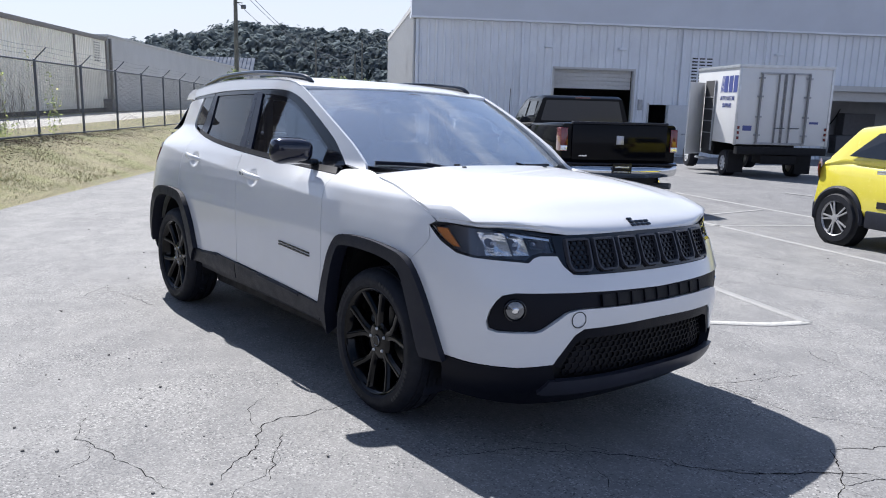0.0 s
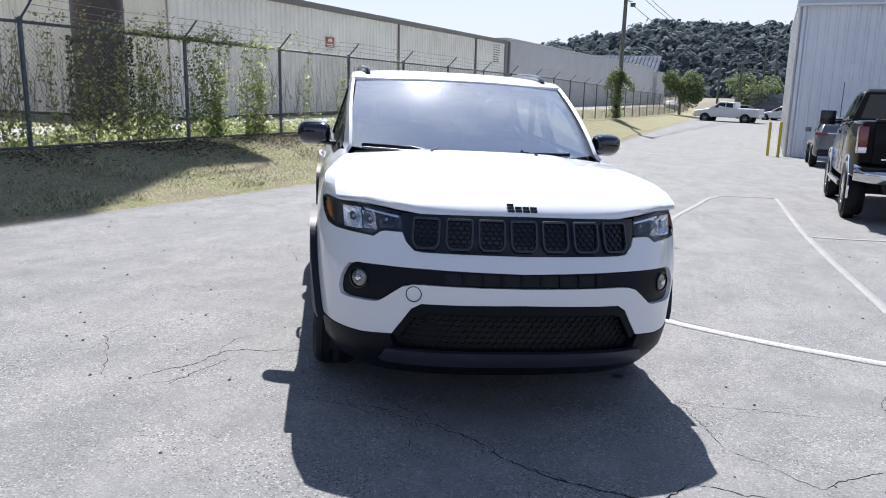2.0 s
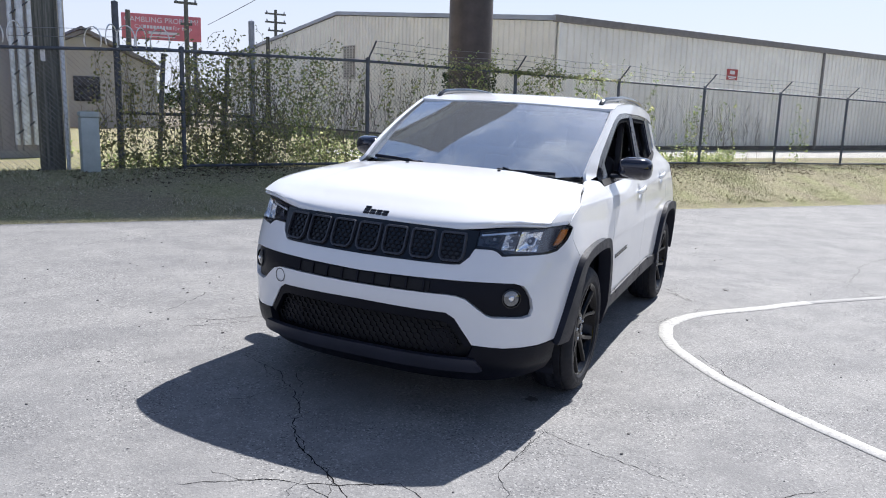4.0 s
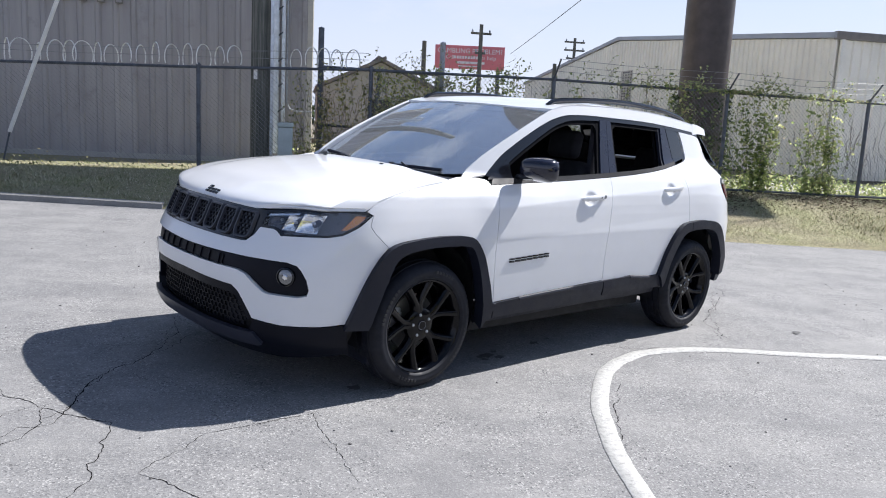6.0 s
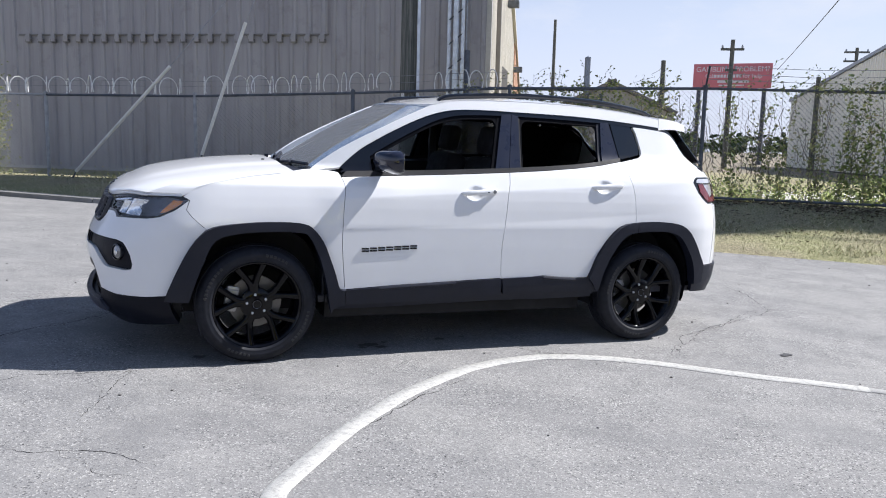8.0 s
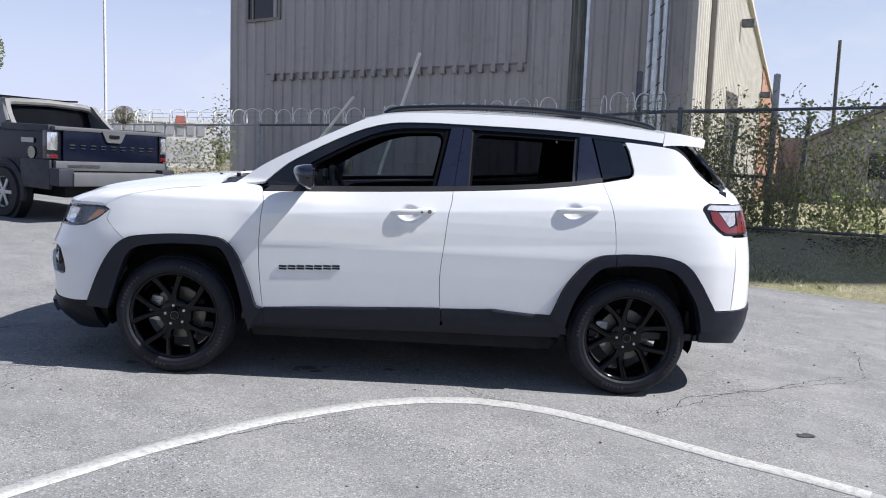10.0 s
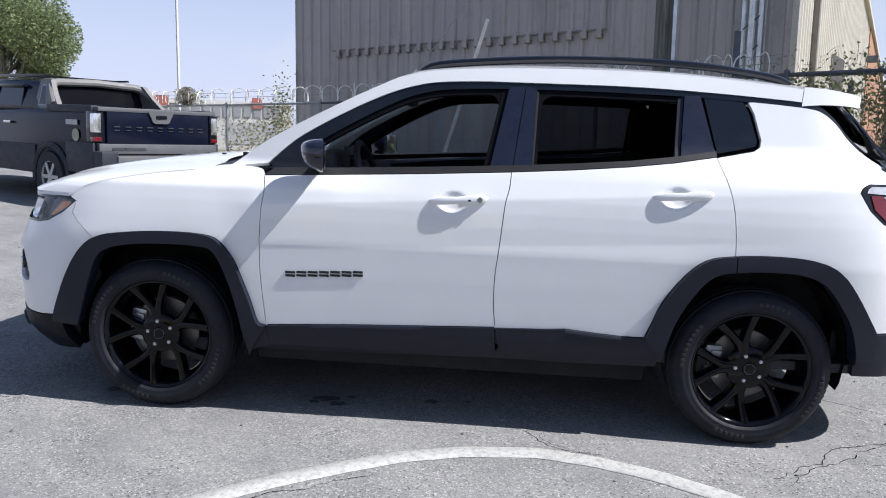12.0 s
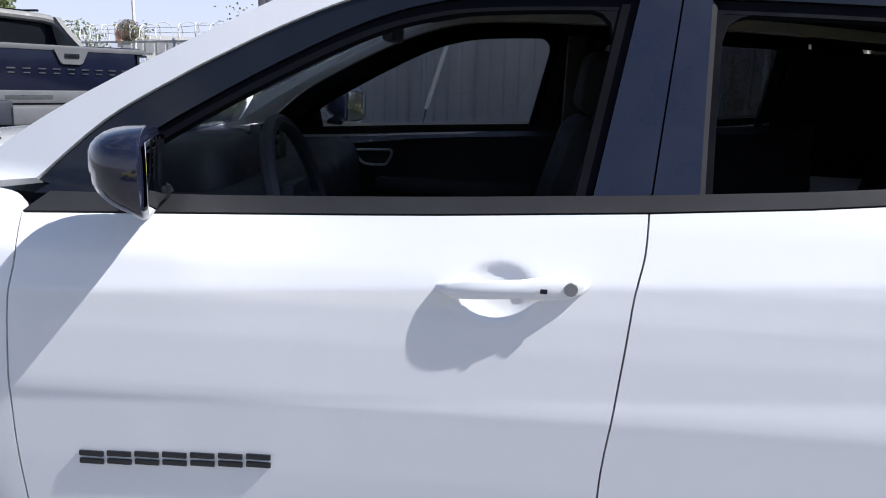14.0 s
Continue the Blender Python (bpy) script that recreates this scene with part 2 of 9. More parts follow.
RIM = plain("gloss_black_alloy", (0.0022, 0.0022, 0.0036), 0.10, vary=0.1, spec=0.24)
CHROME = plain("chrome", (0.75, 0.76, 0.78), 0.10, 1.0, vary=0.03)
SATIN = plain("satin_grey_metal", (0.30, 0.31, 0.33), 0.32, 1.0, vary=0.05)
GRILLE_RING = plain("dark_grey_ring", (0.052, 0.054, 0.066), 0.4, 0.2)
NET = plain("satin_black_net", (0.007, 0.0075, 0.011), 0.5, vary=0.1, spec=0.22)
FOGLENS = plain("fog_lamp_glass", (0.16, 0.165, 0.175), 0.18, 0.7, vary=0.2, scale=60, coat=1.0)
RED = plain("red_lamp", (0.135, 0.006, 0.010), 0.12, coat=0.8)
AMBER = plain("amber_reflector", (0.55, 0.17, 0.02), 0.2, coat=0.8)
LAMPWHITE = plain("white_lamp_reflector", (0.70, 0.71, 0.74), 0.22, 0.75)
LAMPSHELL = plain("smoky_lamp_shell", (0.07, 0.072, 0.095), 0.3, 0.3)
LAMPGREY = plain("grey_lamp_bezel", (0.40, 0.41, 0.46), 0.3, 0.3)


def see_through(name, tint, mirror):
    """A thin pane: it lets tinted light straight through and mirrors a share."""
    m = Nodes(name)
    t = m.n.new("ShaderNodeBsdfTransparent")
    t.inputs[0].default_value = (*tint, 1)
    g = m.n.new("ShaderNodeBsdfAnisotropic")
    g.inputs["Color"].default_value, g.inputs["Roughness"].default_value = (0.9, 0.92, 0.95, 1), 0.01
    mx = m.n.new("ShaderNodeMixShader")
    mx.inputs[0].default_value = mirror
    m.l.new(t.outputs[0], mx.inputs[1])
    m.l.new(g.outputs[0], mx.inputs[2])
    m.l.new(mx.outputs[0], m.n["Material Output"].inputs[0])
    return m.mat


def dusty_glass(name, tint, mirror, dust):
    """Glass with a mirroring heat-shield layer and a thin film of dust that scatters the sun; its paleness also stands
    in for mirrored sky.
    """
    m = Nodes(name)
    m.set(Base_Color=tint, Transmission_Weight=1.0, Roughness=0.0, IOR=1.45)
    last = m.b.outputs[0]
    for share_, rough in ((mirror, 0.02), (dust, 0.22)):
        g = m.n.new("ShaderNodeBsdfAnisotropic")
        g.inputs["Color"].default_value, g.inputs["Roughness"].default_value = (0.86, 0.90, 0.95, 1), rough
        mx = m.n.new("ShaderNodeMixShader")
        mx.inputs[0].default_value = share_
        m.l.new(last, mx.inputs[1])
        m.l.new(g.outputs[0], mx.inputs[2])
        last = mx.outputs[0]
    # diffuse film: light dust, plus the pale mirrored sky put in as colour
    film = m.n.new("ShaderNodeBsdfDiffuse")
    film.inputs["Color"].default_value = (0.78, 0.80, 0.82, 1)
    mx = m.n.new("ShaderNodeMixShader")
    mx.inputs[0].default_value = 0.11
    m.l.new(last, mx.inputs[1])
    m.l.new(film.outputs[0], mx.inputs[2])
    m.l.new(mx.outputs[0], m.n["Material Output"].inputs[0])
    return m.mat


WINDSHIELD = dusty_glass("windscreen_glass", (0.70, 0.78, 0.80), 0.46, 0.008)
CLEAR = see_through("clear_lamp_lens", (0.97, 0.98, 0.99), 0.035)
TINT = see_through("tinted_side_glass", (0.74, 0.77, 0.80), 0.16)
SMOKED = glass("smoked_rear_glass", (0.08, 0.085, 0.10))
PRIVACY = plain("privacy_glass", (0.008, 0.010, 0.015), 0.03, coat=0.2, spec=0.4)
MIRRORED = plain("mirror_glass", (0.8, 0.82, 0.82), 0.02, 1.0, vary=0.0)

# ---- the white compact SUV, in its own frame: x ahead, y to its left, z up ----
def lerp(tab, x):
    if x <= tab[0][0]:
        return tab[0][1]
    for (a, p), (b, q) in zip(tab, tab[1:]):
        if x <= b:
            k = (x - a) / (b - a)
            return p + (q - p) * k
    return tab[-1][1]


def soft(tab):
    """The same table, resampled along a smooth curve."""
    return spline(tab, 5)


HALF = [(0.15, 0.77), (0.22, 0.81), (0.30, 0.862), (0.42, 0.890), (0.55, 0.8955), (0.66, 0.899), (0.775, 0.9005), (0.795, 0.9010), (0.815, 0.8995), (0.91, 0.887), (0.97, 0.877), (1.03, 0.8640), (1.12, 0.839), (1.30, 0.782), (1.55, 0.704), (1.70, 0.655)]
NOSE = soft([(0.15, 2.06), (0.20, 2.12), (0.27, 2.20), (0.33, 2.23), (0.45, 2.232), (0.55, 2.244), (0.62, 2.25), (0.70, 2.235), (0.76, 2.205), (0.82, 2.175), (0.95, 2.12), (0.985, 2.10), (1.05, 2.05), (1.2, 1.98)])
TAIL = soft([(0.2, 2.02), (0.30, 2.12), (0.40, 2.17), (0.55, 2.19), (0.75, 2.18), (0.95, 2.15), (1.12, 2.10), (1.2, 2.06), (1.25, 2.0), (1.48, 1.76), (1.56, 1.66), (1.7, 1.5)])

FN, NX = 2.8, 1.5  # squareness of the nose in plan, and where it begins
RN, RX = 3.1, 1.5  # the same of the tail


def body_y(x, z):
    w = lerp(HALF, z)
    if x > NX:
        q = min(1.0, (x - NX) / (lerp(NOSE, z) - NX))
        w *= max(0.0, 1 - q ** FN) ** (1 / FN)
    elif x < -RX:
        q = min(1.0, (-x - RX) / (lerp(TAIL, z) - RX))
        w *= max(0.0, 1 - q ** RN) ** (1 / RN)
    if -1.75 < x < 1.0:
        dz = z - (1.019 - 0.060 * (x + 0.034))
        w += 0.0155 * max(0.0, 1 - abs(dz) / (0.12 if dz > 0 else 0.20)) * smooth(1.0, 0.80, x) * smooth(-1.75, -1.3, x)
    if x > 0:
        w *= 1 - 0.11 * (min(x, 1.1) / 0.95) ** 2 * smooth(1.03, 1.16, z)
    else:
        w *= 1 - 0.075 * (min(-x, 1.7) / 1.31) ** 2 * smooth(1.12, 1.30, z)
    return w


def half_y(x, z):
    """The body's half width, with the finger recesses behind the door handles."""
    w = body_y(x, z)
    for cx, cz in ((-0.008, 1.008), (-0.952, 1.064)):
        q = ((x - cx) / 0.066) ** 2 + ((z - cz) / 0.051) ** 2
        if q < 1:
            w -= 0.0135 * (1 - q * q) ** 1.5
    return w


def arc_table(n, deep):
    out, last, s = [], None, 0.0
    for i in range(401):
        a = math.pi / 2 * (i / 400) ** 2 if i < 400 else math.pi / 2
        p = Vector((deep * abs(math.cos(a)) ** (2 / n), 0.9 * abs(math.sin(a)) ** (2 / n)))
        if last is not None:
            s += (p - last).length
        last = p
        out.append((s, a))
    return out


ARC_F, ARC_R = arc_table(FN, 0.72), arc_table(RN, 0.66)
ARC_FI, ARC_RI = [(a, s) for s, a in ARC_F], [(a, s) for s, a in ARC_R]


def nose_at(u, z):
    a = lerp(ARC_F, abs(u))
    return (NX + (lerp(NOSE, z) - NX) * abs(math.cos(a)) ** (2 / FN), math.copysign(lerp(HALF, z) * math.sin(a) ** (2 / FN), u), z)


def tail_at(u, z):
    a = lerp(ARC_R, abs(u))
    x = RX + (lerp(TAIL, z) - RX) * abs(math.cos(a)) ** (2 / RN)
    w = lerp(HALF, z) * (1 - 0.075 * (min(x, 1.7) / 1.31) ** 2 * smooth(1.12, 1.30, z))
    return (-x, math.copysign(w * math.sin(a) ** (2 / RN), u), z)


def uy(y, z, table=ARC_FI, n=FN):
    q = min(1.0, abs(y) / lerp(HALF, z)) ** (n / 2)
    return math.copysign(lerp(table, math.asin(q)), y)


def ux(x, z):
    q = min(1.0, max(0.0, (x - NX) / (lerp(NOSE, z) - NX))) ** (FN / 2)
    return lerp(ARC_FI, math.acos(q))


def ux_r(x, z):
    q = min(1.0, max(0.0, (-x - RX) / (lerp(TAIL, z) - RX))) ** (RN / 2)
    return lerp(ARC_RI, math.acos(q))


def side_map(sgn):
    return lambda x, z: (x, sgn * half_y(x, z), z)


DOOR_GAP = [(-0.230, 0.372), (-0.216, 0.46), (-0.205, 0.58), (-0.205, 0.70), (-0.217, 0.82), (-0.228, 0.94), (-0.236, 1.02), (-0.250, 1.08), (-0.255, 1.147)]
DOOR_FRONT = [(0.797, 0.332), (0.808, 0.42), (0.821, 0.531), (0.833, 0.66), (0.836, 0.756), (0.834, 0.86), (0.830, 0.946), (0.822, 1.03), (0.838, 1.088)]
DOOR_REAR = [(-1.206, 0.837), (-1.203, 0.92), (-1.190, 1.03), (-1.165, 1.13), (-1.125, 1.240)]
BELT = [(0.838, 1.088), (0.482, 1.106), (0.10, 1.126), (-0.255, 1.147), (-0.52, 1.166), (-0.756, 1.188), (-0.95, 1.212), (-1.125, 1.242), (-1.30, 1.283)]
ROCKER = [(0.808, 0.424), (0.60, 0.437), (0.458, 0.445), (0.10, 0.460), (-0.215, 0.473), (-0.517, 0.483), (-0.642, 0.472), (-0.76, 0.464), (-0.857, 0.464)]
ARCH_R_OUT = spline([(-0.857, 0.464), (-0.885, 0.535), (-0.922, 0.628), (-1.004, 0.745), (-1.09, 0.815), (-1.206, 0.837), (-1.371, 0.844), (-1.53, 0.832), (-1.63, 0.790), (-1.700, 0.706), (-1.760, 0.611), (-1.803, 0.540)], 3)
ARCH_R_IN = spline([(-0.935, 0.372), (-0.974, 0.530), (-1.04, 0.660), (-1.12, 0.750), (-1.23, 0.776), (-1.37, 0.782), (-1.469, 0.776), (-1.564, 0.742), (-1.638, 0.655), (-1.692, 0.564), (-1.722, 0.467), (-1.728, 0.405)], 3)
ARCH_F_OUT = spline([(0.808, 0.424), (0.845, 0.435), (0.876, 0.528), (0.915, 0.63), (0.954, 0.718), (1.017, 0.795), (1.096, 0.821), (1.259, 0.826), (1.427, 0.816), (1.569, 0.794), (1.640, 0.745), (1.700, 0.660), (1.749, 0.560), (1.800, 0.430), (1.815, 0.385)], 3)
ARCH_F_IN = spline([(0.889, 0.290), (0.925, 0.46), (0.971, 0.621), (1.034, 0.746), (1.10, 0.772), (1.26, 0.776), (1.429, 0.764), (1.552, 0.725), (1.612, 0.612), (1.665, 0.46), (1.700, 0.34), (1.715, 0.215)], 3)
DLO_TOP = spline([(0.838, 1.140), (0.712, 1.250), (0.580, 1.330), (0.493, 1.377), (0.386, 1.430), (0.279, 1.475), (0.174, 1.506), (0.069, 1.523), (-0.119, 1.531), (-0.307, 1.531), (-0.743, 1.529), (-1.054, 1.517), (-1.35, 1.499), (-1.523, 1.484), (-1.586, 1.466), (-1.65, 1.418), (-1.713, 1.346), (-1.808, 1.272), (-1.887, 1.237)], 4)
WIN_TOP = spline([(0.730, 1.152), (0.626, 1.232), (0.439, 1.342), (0.254, 1.436), (0.130, 1.477), (0.005, 1.494), (-0.246, 1.503), (-0.60, 1.503), (-0.986, 1.496)], 4)


def upto(curve, x0, x1):
    return [p for p in curve if min(x0, x1) - 1e-4 <= p[0] <= max(x0, x1) + 1e-4]


def join(*lists):
    out = []
    for l in lists:
        for p in l:
            if not out or (Vector(p) - Vector(out[-1])).length > 1e-4:
                out.append(p)
    if (Vector(out[0]) - Vector(out[-1])).length < 1e-4:
        out.pop()
    return out


suv = thing("compact_suv", LOT, "white compact SUV with black wheels and black lower cladding", "car")
ROOF_EDGE = spline([(1.02, 1.118), (0.93, 1.185), (0.829, 1.253), (0.68, 1.335), (0.512, 1.421), (0.35, 1.499), (0.22, 1.553), (0.07, 1.582), (-0.3, 1.600), (-0.74, 1.602), (-1.05, 1.590), (-1.35, 1.566), (-1.50, 1.550)], 4)

FENDER_TOP = [(0.838, 1.088), (0.850, 1.112), (0.90, 1.122), (1.02, 1.126), (1.10, 1.114), (1.20, 1.093), (1.33, 1.078), (1.45, 1.058), (1.55, 1.036), (1.64, 1.006), (1.70, 0.976), (1.722, 0.958)]
for sgn, hand in ((1, "driver"), (-1, "passenger")):
    S = side_map(sgn)
    P = lambda name, outline, material, thick=0.02, lift=0.0, gap=0.0017, step=(0.05, 0.0125), label="", parent=suv: part(
        name, sheet([inset(outline, gap)], S, step, thick, lift), material, parent, label)
    fd = P("front_door", join(spline(DOOR_FRONT[1:], 3), BELT[1:3], list(reversed(spline(DOOR_GAP[1:], 3))), upto(list(reversed(ROCKER)), -0.216, 0.81)), WHITE, step=(0.0135, 0.0075))
    rd = P("rear_door", join(spline(DOOR_GAP[1:], 3), BELT[4:8], list(reversed(spline(DOOR_REAR, 3))), list(reversed(upto(ARCH_R_OUT, -1.206, -0.857))), list(reversed(upto(ROCKER, -0.857, -0.3)))), WHITE, step=(0.0135, 0.0075))
    P("front_fender", join(spline(DOOR_FRONT[1:], 3), spline(FENDER_TOP, 3), [(1.688, 0.940), (1.705, 0.889), (1.680, 0.853), (1.645, 0.82), (1.600, 0.780)], list(reversed(upto(ARCH_F_OUT, 0.808, 1.59)))), WHITE)
    P("rear_quarter", join(spline(DOOR_REAR, 3), [(-1.285, 1.272), (-1.311, 1.290), (-1.316, 1.320), (-1.284, 1.433), (-1.258, 1.480)], [(x, z - 0.022) for x, z in upto(DLO_TOP, -1.26, -1.83)], [(-1.90, 1.20), (-1.90, 1.154), (-1.748, 1.154), (-1.716, 1.138), (-1.704, 1.118), (-1.748, 1.045), (-1.800, 0.998), (-1.838, 0.974), (-1.90, 0.972), (-1.93, 0.90), (-1.93, 0.531), (-1.803, 0.531)], list(reversed(upto(ARCH_R_OUT, -1.80, -1.206)))), WHITE)
    P("pillar_rail", join(list(reversed(ROOF_EDGE)), upto(DLO_TOP, 0.9, -1.50)), WHITE, gap=0.0005)
    P("window_frame", join(upto(DLO_TOP, 0.85, -1.06), [(-1.06, 1.496)], list(reversed(WIN_TOP)), [(0.73, 1.118)]), GLOSS, lift=-0.006, thick=0.03, gap=0.001)
    P("rear_strip", join(upto(DLO_TOP, -1.05, -1.887), [(x, z - 0.024) for x, z in reversed(upto(DLO_TOP, -1.05, -1.887))]), GLOSS, lift=-0.004, gap=0.0005)
    P("door_pillar", [(-0.228, 1.512), (-0.160, 1.168), (-0.2585, 1.172), (-0.3005, 1.518)], BLUEBLACK, lift=-0.004, gap=0.0012, label="satin dark blue pillar film")
    P("door_pillar", [(-0.3015, 1.518), (-0.2595, 1.172), (-0.340, 1.178), (-0.350, 1.506)], BLUEBLACK, lift=-0.004, gap=0.0012, label="satin dark blue pillar film")
    P("door_pillar", [(-0.984, 1.500), (-0.972, 1.216), (-1.123, 1.262), (-1.055, 1.505)], BLUEBLACK, lift=-0.004, gap=0.002, label="satin dark blue pillar film")
    P("belt_moulding", join(BELT[:8], [(-1.125, 1.268), (-0.95, 1.238), (-0.756, 1.214), (-0.52, 1.194), (-0.255, 1.176), (0.10, 1.156), (0.482, 1.136), (0.80, 1.122)]), BELTGREY, lift=0.002, gap=0.001)
    P("pillar_backing", [(-0.26, 1.50), (-0.21, 1.18), (-0.31, 1.182), (-0.335, 1.50)], DARK, lift=-0.014, gap=0.0)
    P("mirror_base", [(0.838, 1.118), (0.64, 1.128), (0.655, 1.245), (0.70, 1.205)], GLOSS, lift=-0.004)
    P("quarter_glass", [(-1.066, 1.502), (-1.240, 1.482), (-1.268, 1.433), (-1.303, 1.315), (-1.296, 1.292), (-1.130, 1.258)], PRIVACY, lift=-0.006, thick=0.006)
    # wheel arch flares and lower cladding
    P("arch_flare", join(ARCH_F_OUT, [p for p in reversed(ARCH_F_IN) if p[0] < 1.5 or p[1] > 0.36]), CLAD, thick=0.07, lift=0.033, gap=0.0)
    P("arch_flare", join(upto(ARCH_R_OUT, -0.857, -1.200), [(-1.205, 0.837), (-1.205, 0.772)], list(reversed(upto(ARCH_R_IN, -0.935, -1.200)))), CLAD, thick=0.07, lift=0.033, gap=0.001)
    P("arch_flare", join([(-1.207, 0.837)], upto(ARCH_R_OUT, -1.212, -1.803), [(-1.803, 0.42)], list(reversed(upto(ARCH_R_IN, -1.212, -1.728))), [(-1.207, 0.772)]), CLAD, thick=0.07, lift=0.033, gap=0.001)
    P("door_cladding", join(upto(ROCKER, 0.81, -0.216), [(-0.222, 0.372), (-0.232, 0.364), (0.139, 0.349), (0.50, 0.337), (0.797, 0.330)]), CLAD, thick=0.03, lift=0.012, gap=0.002, parent=fd)
    P("door_cladding", join(upto(ROCKER, -0.214, -0.87), [(-0.922, 0.372), (-0.60, 0.370), (-0.236, 0.366)]), CLAD, thick=0.03, lift=0.012, gap=0.002, parent=rd)
    P("sill", [(0.885, 0.325), (0.50, 0.332), (-0.20, 0.358), (-0.93, 0.368), (-0.93, 0.310), (-0.50, 0.302), (0.10, 0.285), (0.60, 0.270), (0.88, 0.268)], CLAD, thick=0.05, lift=-0.034)
    P("sill_cap", [(0.797, 0.328), (0.809, 0.424), (0.847, 0.36), (0.890, 0.292), (0.85, 0.312)], CLAD, thick=0.04, lift=0.009, gap=0.0)
    P("sill_cap", [(-0.846, 0.462), (-0.862, 0.468), (-0.90, 0.45), (-0.938, 0.37), (-0.915, 0.368)], CLAD, thick=0.04, lift=0.0135, gap=0.0)
    for a, b, owner in ((0.79, -0.205, fd), (-0.225, -0.845, rd)):
        ledge = upto(ROCKER, a, b)
        tube_ = bmesh.new()
        tube(tube_, [(x, sgn * (body_y(x, z) + 0.004), z - 0.011) for x, z in ledge], 0.0125, 8)
        part("cladding_ledge", tube_, CLAD, owner)
    # handles
    for px, pz, owner in ((-0.034, 1.020, fd), (-0.978, 1.076, rd)):
        bm = bmesh.new()
        rings = []
        for k in range(21):
            a = k / 20
            x = px + 0.132 - 0.260 * a
            e = max(0.0, math.sin(math.pi * a)) ** 0.35
            y = body_y(x, pz) - 0.006 + 0.026 * e
            ry = 0.003 + 0.0085 * e
            rz = lerp([(0.0, 0.004), (0.08, 0.012), (0.2, 0.017), (0.55, 0.0165), (0.72, 0.0210), (0.86, 0.0205), (0.95, 0.014), (1.0, 0.005)], a)
            rings.append([bm.verts.new((x, sgn * (y + ry * math.cos(t)), pz - 0.009 + 0.021 * a + rz * math.sin(t))) for t in (math.tau * j / 12 for j in range(12))])
        for A, B in zip(rings, rings[1:]):
            for j in range(12):
                bm.faces.new((A[j], A[(j + 1) % 12], B[(j + 1) % 12], B[j]))
        bm.faces.new(rings[0])
        bm.faces.new(rings[-1][::-1])
        h = part("handle", bm, WHITE, owner, "white pull handle")
        bm = bmesh.new()
        lathe(bm, [(0.0, 0.001), (0.011, 0.001), (0.012, -0.004), (0.0, -0.004)], 16, Matrix.Translation((px - 0.093, sgn * (body_y(px - 0.093, pz) + 0.0248), pz + 0.0075)) @ pose(0, 0, 0, -90 * sgn))
        if px > -0.5:
            part("key_lock", bm, SATIN, h)
            y0 = sgn * (body_y(px - 0.049, pz) + 0.0285)
            part("lock_button", boxes((px - 0.055, px - 0.043, y0 - 0.002, y0 + 0.002, pz - 0.0005, pz + 0.0075), bevel=0.0015), CLAD, h)
        else:
            bm.free()
    # door mirror
    bm = bmesh.new()

    def cap(a, b):
        th, ph = math.tau * a, math.pi * (b - 0.5)
        e = 0.62
        cx, sx = math.copysign(abs(math.cos(th)) ** e, math.cos(th)), math.copysign(abs(math.sin(th)) ** e, math.sin(th))
        cz, sz = abs(math.cos(ph)) ** e, math.copysign(abs(math.sin(ph)) ** e, math.sin(ph))
        y, z = 0.100 * cz * sx, 0.071 * sz
        x = 0.092 * cz * cx if math.cos(th) > 0 else 0.012 * cz * cx
        return (0.552 + x * (1 - 0.12 * sx) - 0.26 * y, sgn * (0.935 + y), 1.192 + z * (1 - 0.30 * max(0, x) / 0.1) + 0.012 * max(0, x) / 0.1)
    grid_mesh(bm, cap, 28, 14, True)
    bmesh.ops.remove_doubles(bm, verts=bm.verts[:], dist=1e-5)
    mir = part("door_mirror", bm, PIANO, suv, "gloss black door mirror", sharp=50)
    bm = bmesh.new()
    tube(bm, [(0.60, sgn * 0.80, 1.135), (0.595, sgn * 0.84, 1.137), (0.585, sgn * 0.90, 1.145)], [0.032, 0.03, 0.028], 10, flat=0.6)
    part("mirror_arm", bm, GLOSS, mir)
    bm = boxes((-0.001, 0.0005, -0.084, 0.084, -0.054, 0.054), bevel=0.0004)
    for v in bm.verts:
        v.co = Vector((0.5385 + v.co.x - 0.26 * v.co.y, sgn * (0.935 + v.co.y), 1.192 + v.co.z))
    part("mirror_plate", bm, MIRRORED, mir, "mirror glass")
    # roof rail
    bm = bmesh.new()
    rail = spline([(0.17, 1.570), (0.10, 1.602), (-0.11, 1.622), (-0.428, 1.640), (-0.744, 1.642), (-1.057, 1.630), (-1.28, 1.606), (-1.40, 1.585), (-1.45, 1.562)], 4)
    tube(bm, [(x, sgn * (0.615 - 0.03 * smooth(-0.9, -1.45, x) - 0.02 * smooth(-0.2, 0.17, x)), z) for x, z in rail], 0.017, 8, flat=1.0)
    part("roof_rail", bm, GLOSS, suv, "black roof rail")
    # model badge as plain bars
    for k in range(7):
        x0 = 0.718 - k * 0.0505
        z0 = 0.664 + k * 0.0026
        for dz in (0.0025, -0.0125):
            y = half_y(x0 - 0.022, z0)
            part("badge_bar", boxes((x0 - 0.044, x0, min(sgn * y, sgn * (y + 0.005)), max(sgn * y, sgn * (y + 0.005)), z0 + dz, z0 + dz + 0.010), bevel=0.0015), GLOSS, fd)
